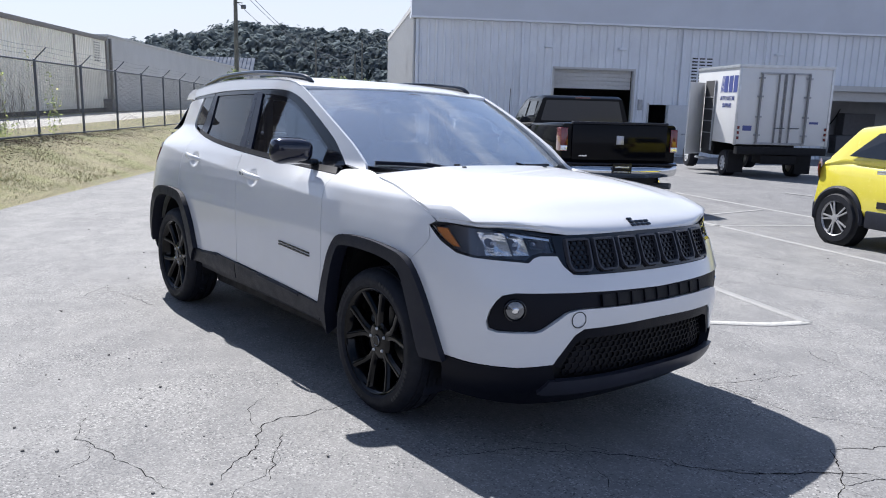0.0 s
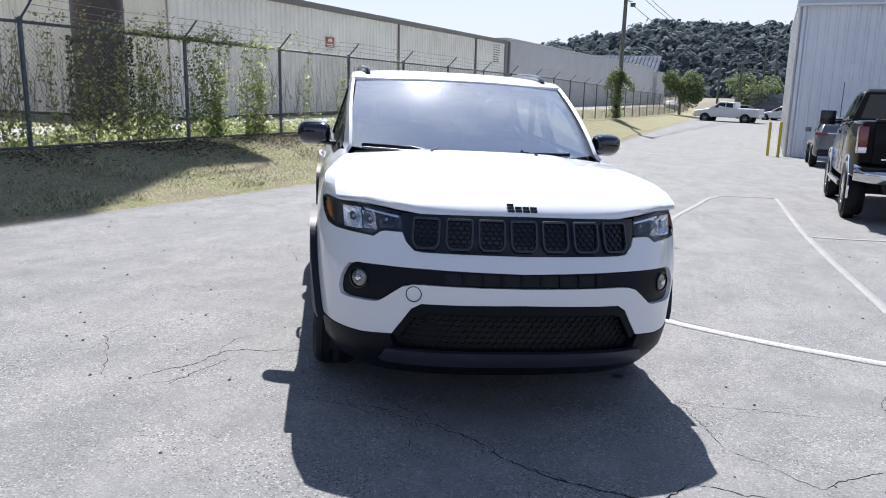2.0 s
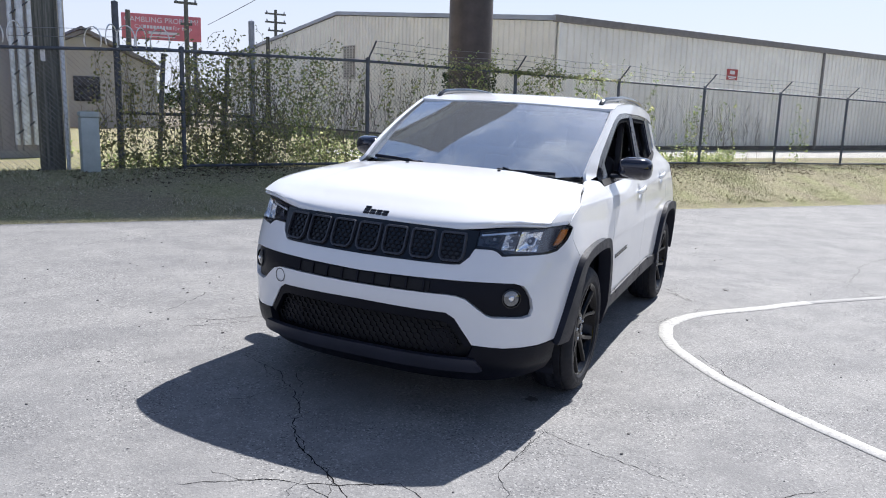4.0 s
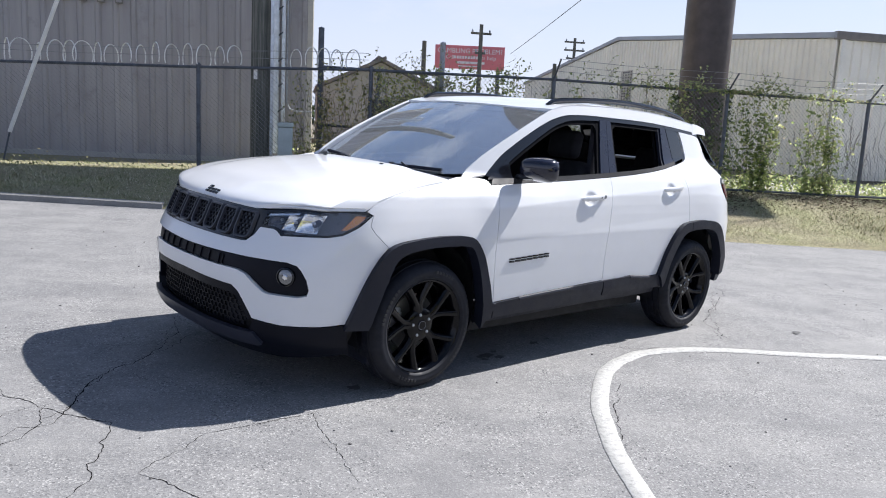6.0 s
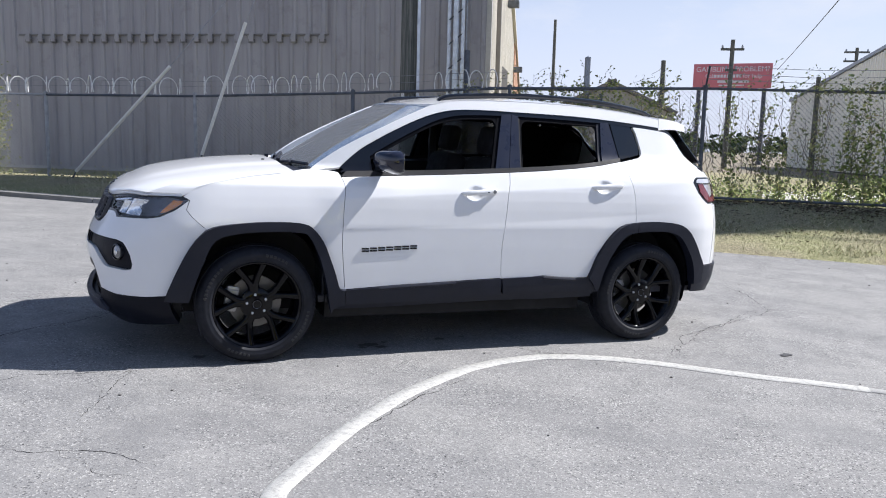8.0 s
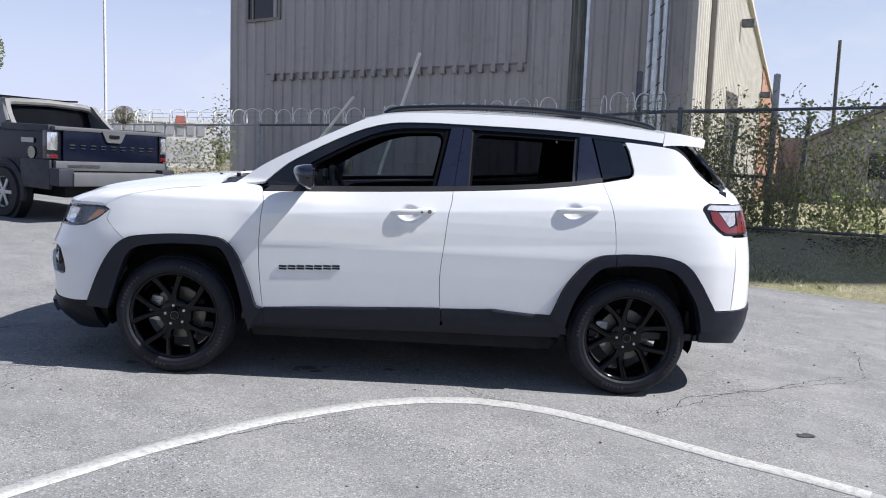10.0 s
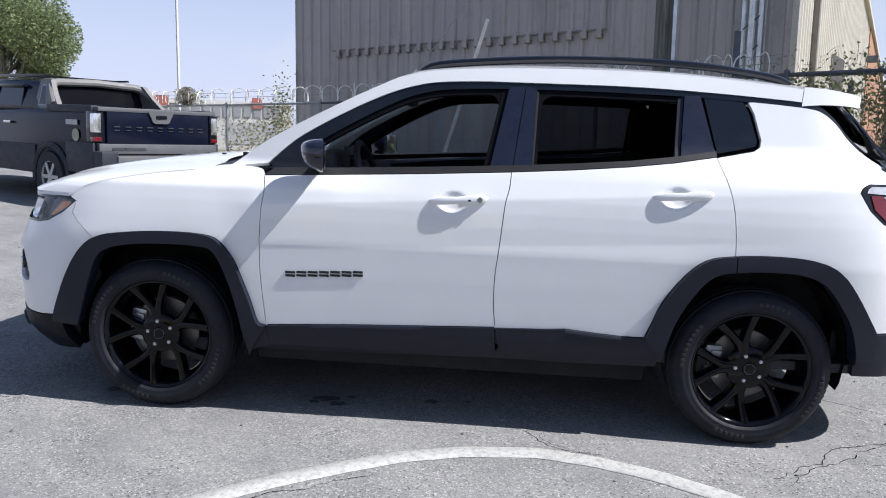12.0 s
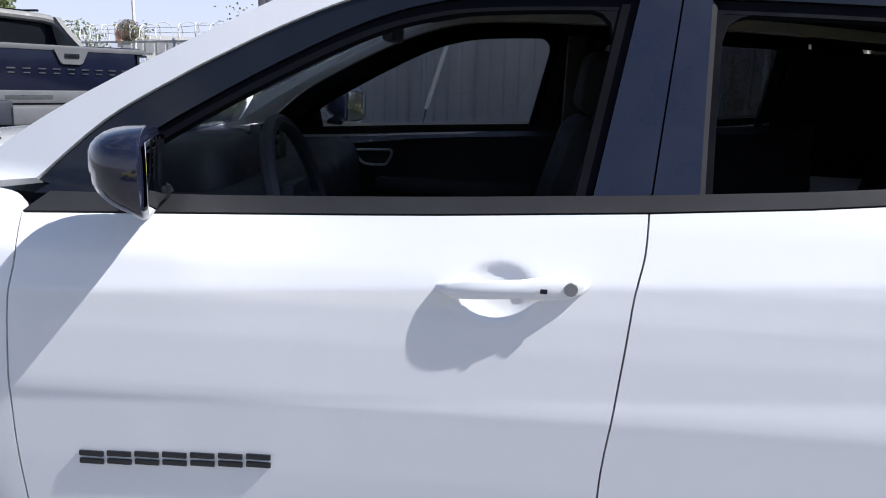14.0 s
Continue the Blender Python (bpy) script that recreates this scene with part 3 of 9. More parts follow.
    # glass of the side that has its windows up
    if sgn < 0:
        P("front_window", join(WIN_TOP[:-8], [(-0.236, 1.503), (-0.170, 1.165), (0.10, 1.150), (0.482, 1.130), (0.72, 1.118)]), TINT, thick=0.005, lift=-0.012, gap=0.0)
        P("rear_window", [(-0.345, 1.512), (-1.0, 1.508), (-0.99, 1.205), (-0.70, 1.180), (-0.338, 1.165)], SMOKED, thick=0.005, lift=-0.012, gap=0.0)
    # black rubber of the window channels, and the inner door skin
    P("window_seal", join(WIN_TOP, [(x, z - 0.022) for x, z in reversed(WIN_TOP)]), SEAL, thick=0.02, lift=-0.014, gap=0.0)
    P("window_seal", [(-0.160, 1.168), (-0.132, 1.165), (-0.197, 1.49), (-0.228, 1.503)], SEAL, thick=0.02, lift=-0.012, gap=0.0)
    P("window_seal", [(-0.340, 1.178), (-0.349, 1.180), (-0.359, 1.49), (-0.350, 1.504)], BELTGREY, thick=0.02, lift=-0.010, gap=0.0)
    P("window_seal", [(-0.349, 1.180), (-0.362, 1.180), (-0.372, 1.488), (-0.359, 1.488)], SEAL, thick=0.02, lift=-0.013, gap=0.0)
    P("seal_corner", [(-0.197, 1.488), (-0.140, 1.482), (-0.165, 1.474), (-0.180, 1.459), (-0.186, 1.430)], SEAL, thick=0.02, lift=-0.0145, gap=0.0)
    P("seal_corner", [(-0.360, 1.488), (-0.430, 1.484), (-0.400, 1.477), (-0.380, 1.462), (-0.370, 1.432)], SEAL, thick=0.02, lift=-0.0145, gap=0.0)
    P("window_seal", [(-0.984, 1.498), (-0.960, 1.49), (-0.948, 1.21), (-0.972, 1.216)], CLAD, thick=0.02, lift=-0.012, gap=0.0)
    P("inner_door", join([(0.83, 0.36), (0.83, 1.10)], [(x, z + 0.018) for x, z in BELT[1:8]], [(-1.18, 1.0), (-1.18, 0.86), (-0.95, 0.80), (-0.80, 0.36)]), CABIN, thick=0.05, lift=-0.06, gap=0.0, step=(0.2, 0.1))
    P("pillar_trim", [(-1.00, 1.49), (-0.985, 1.20), (-1.16, 1.04), (-1.66, 1.04), (-1.66, 1.40), (-1.50, 1.47)], DARK, thick=0.02, lift=-0.065, gap=0.0, step=(0.15, 0.08))

# bonnet
FRONT_Z = [(0.0, 0.934), (0.55, 0.931), (0.70, 0.945), (0.82, 0.962), (0.92, 0.968), (1.0, 0.962)]
EDGE_Z = soft([(0.0, 0.962), (0.03, 0.978), (0.10, 1.006), (0.21, 1.036), (0.35, 1.060), (0.50, 1.080), (0.667, 1.095), (0.85, 1.108), (1.0, 1.116)])
MID_Z = soft([(0.0, 0.934), (0.015, 0.952), (0.05, 0.976), (0.11, 1.004), (0.22, 1.046), (0.48, 1.100), (0.75, 1.132), (1.0, 1.150)])


def bonnet(a, b):
    v = 2 * b - 1
    q = abs(v)
    u = a ** 1.5
    y0 = 0.790 * v
    z0 = lerp(FRONT_Z, q)
    x0 = nose_at(uy(y0, z0), z0)[0] - 0.004
    if q > 0.97:
        x0 = min(x0, 1.745)
    x1 = 1.165 - 0.068 * v * v
    x = x0 + (x1 - x0) * u
    xe = 1.735 + (1.088 - 1.735) * u
    ze = lerp(EDGE_Z, u * 0.81)
    y = v * (half_y(xe, ze) - 0.002 if u > 0.02 else 0.79 + (half_y(1.72, 0.96) - 0.79) * u / 0.02)
    zm = lerp(MID_Z, u * 0.915) + (z0 - 0.934) * (1 - u) ** 6
    z = zm + (ze - zm) * q ** 2.6 + 0.008 * smooth(0.66, 0.52, q) * smooth(0.05, 0.3, u)
    return (x, y, z)


def slab(fn, nu, nv, drop):
    bm = bmesh.new()
    vs = grid_mesh(bm, fn, nu, nv)
    lo = [[bm.verts.new(v.co + Vector(drop)) for v in row] for row in vs]
    for i in range(nu):
        for j in range(nv):
            bm.faces.new((lo[i][j], lo[i][j + 1], lo[i + 1][j + 1], lo[i + 1][j]))
    for i in range(nu):
        for j in (0, nv):
            bm.faces.new((vs[i][j], vs[i + 1][j], lo[i + 1][j], lo[i][j]))
    for j in range(nv):
        for i in (0, nu):
            bm.faces.new((vs[i][j], vs[i][j + 1], lo[i][j + 1], lo[i][j]))
    return bm


hood = part("bonnet", slab(bonnet, 34, 40, (0, 0, -0.015)), WHITE, suv)
for y in (0.257, -0.257):
    bm = boxes((1.105, 1.130, y - 0.012, y + 0.012, 1.134, 1.158), bevel=0.004)
    part("washer_nozzle", bm, CLAD, hood)
lo_p, hi_p = Vector(bonnet(0.035, 0.5)), Vector(bonnet(0.125, 0.5))
up_d = (hi_p - lo_p).normalized()
side_d = Vector((0, 1, 0))
face = Matrix((side_d, up_d, side_d.cross(up_d))).transposed().to_4x4()
for k, h in enumerate((0.052, 0.036, 0.036, 0.036)):
    for q in range(3 if k == 0 else 2):
        part("badge_bar", boxes((-0.066 + 0.0345 * k, -0.036 + 0.0345 * k, 0.004 + 0.018 * q, 0.017 + 0.018 * q, -0.002, 0.007), bevel=0.002), GLOSS, hood, m=Matrix.Translation(lo_p) @ face)
# windscreen, roof, rear glass
ROOF_MID = soft([(-1.80, 1.530), (-1.65, 1.555), (-1.50, 1.580), (-1.2, 1.606), (-0.8, 1.626), (-0.4, 1.632), (-0.1, 1.622), (0.10, 1.598), (0.30, 1.555)])
ROOF_E = sorted(ROOF_EDGE)


def screen(a, b):
    v = 2 * b - 1
    x0, x1 = 1.095 - 0.17 * v * v, 0.345 - 0.11 * v * v
    z0, z1 = 1.105 + 0.05 * v * v - 0.012, 1.548 - 0.012 * v * v
    y0, y1 = 0.735 * v, (half_y(0.22, 1.556) - 0.025) * v
    k = a
    bulge = 0.016 * math.sin(math.pi * k)
    return (x0 + (x1 - x0) * k + bulge * 0.55, y0 + (y1 - y0) * k, z0 + (z1 - z0) * k + bulge * 0.9)


part("windscreen", slab(screen, 14, 20, (-0.003, 0, -0.004)), WINDSHIELD, suv, "windscreen that mirrors the sky")


def roof(a, b):
    v = 2 * b - 1
    q = abs(v)
    x = 0.345 - 0.11 * v * v + (-1.50 - 0.345 + 0.11 * v * v) * a
    ze = lerp(ROOF_E, x)
    zm = lerp(ROOF_MID, x)
    return (x, v * (half_y(x, ze) + 0.002), zm + (ze - zm) * q ** 3.2)


part("roof", slab(roof, 26, 22, (0, 0, -0.02)), WHITE, suv)
part("headliner", slab(lambda a, b: tuple(Vector(roof(0.02 + a * 0.94, 0.06 + b * 0.88)) - Vector((0, 0, 0.045))), 12, 10, (0, 0, -0.01)), HEADLINER, suv)


def spoiler(a, b):
    v = 2 * b - 1
    x = -1.503 - (0.285 - 0.03 * v * v) * a
    ze = 1.552 - 0.07 * a * a - 0.085 * a
    zm = lerp(ROOF_MID, x)
    return (x, v * (half_y(-1.50, 1.55) + 0.0 - 0.035 * a), zm + (ze + 0.10 * a - zm) * abs(v) ** 3.2 - 0.012 * a + 0.034 * a * a)


bm = slab(spoiler, 8, 20, (0.012, 0, -0.048))
bm.verts.ensure_lookup_table()
for k in range(9 * 21):
    bm.verts[9 * 21 + k].co.z -= 0.034 * (1 - k // 21 / 8)
    bm.verts[9 * 21 + k].co.y *= 1.035
part("roof_spoiler", bm, WHITE, suv)


def rear_glass(a, b):
    v = 2 * b - 1
    z = 1.245 + (1.50 - 1.245) * a
    y = (half_y(-1.6, z) - 0.045) * v
    x, _, _ = tail_at(uy(y * 0.97, z, ARC_RI, RN), z)
    return (x + 0.015, y, z)


part("rear_window", slab(rear_glass, 6, 12, (0.01, 0, 0)), plain("rear_privacy_glass", (0.010, 0.013, 0.020), 0.03, coat=1.0, spec=0.7), suv)
bm = sheet([join([(ux_r(-1.932, 0.531), 0.531), (ux_r(-1.932, 0.90), 0.90), (ux_r(-1.90, 0.962), 0.962), (uy(0.62, 0.955, ARC_RI, RN), 0.955), (uy(0.62, 1.15, ARC_RI, RN), 1.150), (ux_r(-1.90, 1.15), 1.150), (ux_r(-1.90, 1.20), 1.20), (ux_r(-1.86, 1.245), 1.245), (0.0, 1.245), (0.0, 0.53)]),
            mirrored(join([(ux_r(-1.932, 0.531), 0.531), (ux_r(-1.932, 0.90), 0.90), (ux_r(-1.90, 0.962), 0.962), (uy(0.62, 0.955, ARC_RI, RN), 0.955), (uy(0.62, 1.15, ARC_RI, RN), 1.150), (ux_r(-1.90, 1.15), 1.150), (ux_r(-1.90, 1.20), 1.20), (ux_r(-1.86, 1.245), 1.245), (0.0, 1.245), (0.0, 0.53)]))], tail_at, (0.09, 0.06), 0.02)
part("tailgate", bm, WHITE, suv)
e = ux_r(-1.80, 0.45)
bm = sheet([[(-e, 0.528), (-e * 0.5, 0.53), (e * 0.5, 0.53), (e, 0.528), (ux_r(-1.735, 0.42), 0.40), (ux_r(-1.74, 0.35), 0.345), (0.9, 0.335), (0.6, 0.29), (-0.6, 0.29), (-0.9, 0.335), (-ux_r(-1.74, 0.35), 0.345), (-ux_r(-1.735, 0.42), 0.40)]], tail_at, (0.08, 0.05), 0.03, 0.012)
part("rear_bumper", bm, CLAD, suv)
for sgn in (1, -1):
    on = (lambda pts: [(sgn * a, b) for a, b in pts])
    lamp = part("tail_lamp", sheet([on([(1.097, 1.118), (1.078, 1.140), (1.048, 1.151), (0.60, 1.151), (0.60, 1.08), (0.66, 1.0), (0.72, 0.982), (0.82, 0.976), (0.975, 0.977), (1.01, 0.998), (1.06, 1.045)])], tail_at, (0.05, 0.03), 0.03, 0.0), GLOSS, suv, "red and clear tail lamp in a black bezel")
    part("clear_band", sheet([on([(1.072, 1.118), (1.060, 1.134), (1.040, 1.143), (0.62, 1.143), (0.62, 1.116), (1.0, 1.114)])], tail_at, (0.05, 0.03), 0.008, 0.004), plain("pale_clear_lens", (0.50, 0.50, 0.53), 0.15, 0.3, vary=0.2, scale=40, coat=1.0), lamp)
    part("red_lens", sheet([on([(1.055, 1.108), (1.000, 1.108), (0.928, 1.012), (0.836, 1.032), (0.795, 1.106), (0.62, 1.108), (0.64, 1.06), (0.70, 1.0), (0.76, 0.988), (0.962, 0.986), (0.995, 1.004), (1.045, 1.050)])], tail_at, (0.04, 0.02), 0.008, 0.005), RED, lamp)
    part("clear_lens", sheet([on([(0.990, 1.105), (0.840, 1.105), (0.862, 1.040), (0.925, 1.021)])], tail_at, (0.02, 0.012), 0.008, 0.003), plain("clear_lamp_facets", (0.42, 0.41, 0.43), 0.2, 0.4, vary=0.45, scale=70, coat=1.0), lamp, smoothed=False)
    part("smoked_lens", sheet([on([(0.832, 1.105), (0.760, 1.105), (0.800, 1.036), (0.852, 1.036)])], tail_at, (0.05, 0.03), 0.008, 0.0065), plain("smoky_red_lens", (0.060, 0.012, 0.014), 0.15, coat=0.8), lamp)

# front: a black under-skin, the white fascia, grille, lamps
k = ux(1.60, 0.6)
part("front_underskin", sheet([[(-0.60, 0.915), (0.60, 0.915), (k - 0.12, 0.80), (k, 0.60), (ux(1.72, 0.4), 0.40), (ux(1.74, 0.25), 0.23), (-ux(1.74, 0.25), 0.23), (-ux(1.72, 0.4), 0.40), (-k, 0.60), (-k + 0.12, 0.80)]], nose_at, (0.05, 0.04), 0.02, -0.045), DARK, suv)
LAMP = [(uy(0.530, 0.847), 0.847), (uy(0.600, 0.846), 0.845), (uy(0.622, 0.838), 0.838), (uy(0.648, 0.818), 0.818), (uy(0.695, 0.822), 0.822), (ux(1.905, 0.830), 0.830), (ux(1.842, 0.842), 0.842), (ux(1.760, 0.884), 0.884), (ux(1.690, 0.940), 0.940), (ux(1.712, 0.952), 0.952), (ux(1.80, 0.964), 0.964), (uy(0.672, 0.948), 0.948), (uy(0.60, 0.938), 0.938), (uy(0.533, 0.928), 0.928)]
half_white = join([(0.0, 0.764), (uy(0.44, 0.768), 0.768)], [(uy(0.478, 0.772), 0.772), (uy(0.512, 0.806), 0.806), (uy(0.528, 0.844), 0.844)], LAMP[1:9], [(ux(1.7065, 0.889), 0.888), (ux(1.6812, 0.853), 0.853), (ux(1.6462, 0.82), 0.82), (ux(1.603, 0.782), 0.782)],
                  [(ux(x, z), z) for x, z in upto(ARCH_F_OUT, 1.62, 1.79)], [(ux(1.79, 0.408), 0.408), (ux(1.92, 0.394), 0.394), (uy(0.755, 0.391), 0.391), (uy(0.69, 0.390), 0.390), (uy(0.63, 0.396), 0.396), (uy(0.562, 0.403), 0.403), (uy(0.523, 0.464), 0.464), (uy(0.485, 0.525), 0.525), (uy(0.445, 0.550), 0.550), (0.0, 0.555)],
                  [(0.0, 0.629), (uy(0.44, 0.634), 0.634), (uy(0.485, 0.632), 0.632), (uy(0.528, 0.620), 0.620), (uy(0.60, 0.562), 0.562), (uy(0.620, 0.546), 0.546), (uy(0.642, 0.538), 0.538), (uy(0.76, 0.535), 0.535), (uy(0.785, 0.545), 0.545), (uy(0.792, 0.575), 0.575), (uy(0.786, 0.625), 0.625), (uy(0.768, 0.668), 0.668), (uy(0.752, 0.690), 0.690), (uy(0.715, 0.702), 0.702), (uy(0.59, 0.704), 0.704), (uy(0.42, 0.703), 0.703), (0.0, 0.693)])
bumper = part("front_bumper", sheet([half_white, mirrored(half_white)], nose_at, (0.045, 0.04), 0.035, 0.0), WHITE, suv)
bm = bmesh.new()
c = Vector(nose_at(uy(-0.478, 0.592), 0.592))
lathe(bm, [(0.031, 0.0008), (0.033, 0.0016), (0.035, 0.0008)], 32, look(c, c + Vector((-1, 0.28, 0))) )
part("tow_cap", bm, DARK, bumper, "round tow eye cap")
# black lower fascia and skid strip
lo_ = ux(1.80, 0.40)
lower = [(lo_, 0.404), (ux(1.92, 0.392), 0.390), (uy(0.69, 0.386), 0.386), (uy(0.57, 0.400), 0.400), (uy(0.558, 0.365), 0.365), (uy(0.535, 0.310), 0.310)]
part("lower_fascia", sheet([lower + [(-a, b) for a, b in reversed(lower)] + [(-ux(1.74, 0.24), 0.235), (-1.0, 0.225), (-0.7, 0.20), (0.7, 0.20), (1.0, 0.225), (ux(1.74, 0.24), 0.235)]], nose_at, (0.06, 0.04), 0.04, 0.004), FRONTBLACK, suv)
part("skid_strip", sheet([[(-uy(0.605, 0.29), 0.290), (-uy(0.575, 0.338), 0.338), (0.0, 0.340), (uy(0.575, 0.338), 0.338), (uy(0.605, 0.29), 0.290), (uy(0.58, 0.28), 0.280), (0.0, 0.282), (-uy(0.58, 0.28), 0.280)]], nose_at, (0.07, 0.02), 0.03, 0.022), plain("satin_dark_grey", (0.030, 0.032, 0.046), 0.35, 0.2), suv, "satin dark grey strip")
# upper band with the fog lamps
band = [(uy(0.642, 0.541), 0.541), (uy(0.76, 0.538), 0.538), (uy(0.783, 0.547), 0.547), (uy(0.789, 0.575), 0.575), (uy(0.783, 0.625), 0.625), (uy(0.765, 0.667), 0.667), (uy(0.75, 0.687), 0.687), (uy(0.715, 0.699), 0.699), (uy(0.59, 0.701), 0.701), (uy(0.42, 0.700), 0.700)]
bend = [(uy(0.44, 0.637), 0.637), (uy(0.485, 0.635), 0.635), (uy(0.531, 0.622), 0.622), (uy(0.603, 0.564), 0.564), (uy(0.622, 0.549), 0.549)]
band = join(bend, band, [(-a, b) for a, b in reversed(band)], [(-a, b) for a, b in reversed(bend)])
fascia = part("fascia_band", sheet([band], nose_at, (0.06, 0.04), 0.02, -0.018), FRONTBLACK, suv)
part("intake", sheet([[(-0.36, 0.640), (0.36, 0.640), (0.36, 0.688), (-0.36, 0.688)]], nose_at, (0.08, 0.03), 0.01, -0.012), DARK, fascia)
for k in range(9):
    part("slat", sheet([[(-0.36 + 0.086 * k, 0.638), (-0.350 + 0.086 * k, 0.638), (-0.350 + 0.086 * k, 0.690), (-0.36 + 0.086 * k, 0.690)]], nose_at, (0.05, 0.05), 0.012, -0.004), FRONTBLACK, fascia)
for sgn in (1, -1):
    c = Vector(nose_at(sgn * uy(0.715, 0.630), 0.630))
    n = Vector((0.80, sgn * 0.55, 0.03)).normalized()
    m = look(c + n * -0.020, c - n)
    bm = bmesh.new()
    lathe(bm, [(0.048, -0.006), (0.046, 0.010), (0.041, 0.012), (0.040, 0.0)], 28, m)
    fog = part("fog_lamp", bm, GLOSS, suv, "round fog lamp")
    bm = bmesh.new()
    lathe(bm, [(0.0, 0.014), (0.02, 0.012), (0.036, 0.007), (0.041, 0.0), (0.036, -0.002), (0.0, -0.004)], 24, m)
    part("lens", bm, FOGLENS, fog, "clear lens")
    bm = bmesh.new()
    lathe(bm, [(0.0, 0.019), (0.010, 0.018), (0.014, 0.014), (0.015, 0.008)], 16, m)
    part("projector", bm, CHROME, fog)
# lower grille with a honeycomb net
low = [(-0.57, 0.395), (-0.51, 0.50), (-0.46, 0.535), (0.46, 0.535), (0.51, 0.50), (0.57, 0.395), (0.54, 0.32), (-0.54, 0.32)]
lg = part("lower_grille", sheet([low], nose_at, (0.08, 0.05), 0.02, -0.070), GLOSS, suv)
part("lower_grille_frame", sheet([[(-uy(0.565, 0.40), 0.400), (-uy(0.488, 0.525), 0.525), (-uy(0.445, 0.552), 0.552), (0.0, 0.556), (uy(0.445, 0.552), 0.552), (uy(0.488, 0.525), 0.525), (uy(0.565, 0.40), 0.400), (uy(0.535, 0.385), 0.385), (uy(0.47, 0.490), 0.490), (0.43, 0.505), (-0.43, 0.505), (-uy(0.47, 0.490), 0.490), (-uy(0.535, 0.385), 0.385)]], nose_at, (0.06, 0.03), 0.03, -0.006), FRONTBLACK, suv)


def honeycomb(outline, pitch, bar, lift, squash=0.8):
    """Thin hexagon rings on the nose, kept where the centre lies inside the outline."""
    bm = bmesh.new()
    lo, hi = (min(p[0] for p in outline), min(p[1] for p in outline)), (max(p[0] for p in outline), max(p[1] for p in outline))

    def inside(a, b):
        ok = False
        n = len(outline)
        for i in range(n):
            (x1, y1), (x2, y2) = outline[i], outline[(i + 1) % n]
            if (y1 > b) != (y2 > b) and a < (x2 - x1) * (b - y1) / (y2 - y1) + x1:
                ok = not ok
        return ok
    rows = int((hi[1] - lo[1]) / (pitch * squash * 0.866)) + 1
    cols = int((hi[0] - lo[0]) / pitch) + 2
    for r in range(rows):
        for c in range(cols):
            a = lo[0] + pitch * (c + 0.5 * (r % 2))
            b = lo[1] + pitch * squash * 0.866 * (r + 0.4)
            if not inside(a, b):
                continue
            ring = []
            for k in range(6):
                t = math.tau * (k + 0.5) / 6
                for q, up in ((0.578, lift), (0.578 - bar, lift), (0.578 - bar, lift - 0.012)):
                    p = Vector(nose_at(a + pitch * q * math.cos(t), b + pitch * q * squash * math.sin(t)))
                    ring.append(bm.verts.new(p + Vector((up, 0, 0))))
            for k in range(6):
                i, j = 3 * k, 3 * ((k + 1) % 6)
                bm.faces.new((ring[i], ring[j], ring[j + 1], ring[i + 1]))
                bm.faces.new((ring[i + 1], ring[j + 1], ring[j + 2], ring[i + 2]))
    return bm


part("net", honeycomb([(-0.53, 0.395), (-0.47, 0.50), (0.47, 0.50), (0.53, 0.395), (0.5, 0.345), (-0.5, 0.345)], 0.036, 0.075, -0.036), NET, lg, smoothed=False)
part("radar_cover", sheet([[(-0.115, 0.350), (-0.105, 0.455), (0.105, 0.455), (0.115, 0.350)]], nose_at, (0.06, 0.04), 0.01, -0.052), DARK, lg)
for sgn in (1, -1):
    part("pocket_panel", sheet([[(sgn * a, b) for a, b in ((0.36, 0.345), (0.37, 0.450), (0.455, 0.455), (0.515, 0.375), (0.50, 0.345))]], nose_at, (0.05, 0.04), 0.02, -0.040), FRONTBLACK, lg)
# grille with seven slots
edge = [(uy(0.532, 0.926), 0.926), (uy(0.527, 0.845), 0.846), (uy(0.510, 0.806), 0.808), (uy(0.476, 0.774), 0.775), (uy(0.44, 0.770), 0.771)]
grille = part("grille", sheet([[(0.0, 0.931)] + edge + [(0.0, 0.767)] + [(-a, b) for a, b in reversed(edge)]], nose_at, (0.05, 0.03), 0.03, -0.006), GLOSS, suv)
for k in range(7):
    c = uy((k - 3) * 0.1425, 0.85)
    ring = [(c - 0.063, 0.897), (c - 0.060, 0.909), (c - 0.050, 0.914), (c + 0.050, 0.914), (c + 0.060, 0.909), (c + 0.063, 0.897), (c + 0.062, 0.818), (c + 0.055, 0.795), (c + 0.038, 0.781), (c - 0.038, 0.781), (c - 0.055, 0.795), (c - 0.062, 0.818)]
    inner = inset(ring, 0.0115)
    bm = bmesh.new()
    pts = [[Vector(nose_at(a, b)) + Vector((h, 0, h * 0.1)) for a, b in o] for o, h in ((ring, -0.006), (inset(ring, 0.002), 0.010), (inset(ring, 0.0095), 0.010), (inner, -0.012))]
    vs = [[bm.verts.new(p) for p in r] for r in pts]
    for A, B in zip(vs, vs[1:]):
        for j in range(12):
            bm.faces.new((A[j], A[(j + 1) % 12], B[(j + 1) % 12], B[j]))
    slot = part("grille_slot", bm, GRILLE_RING, grille)
    part("slot_net", honeycomb(inner, 0.030, 0.13, -0.001, 0.72), NET, slot, smoothed=False)
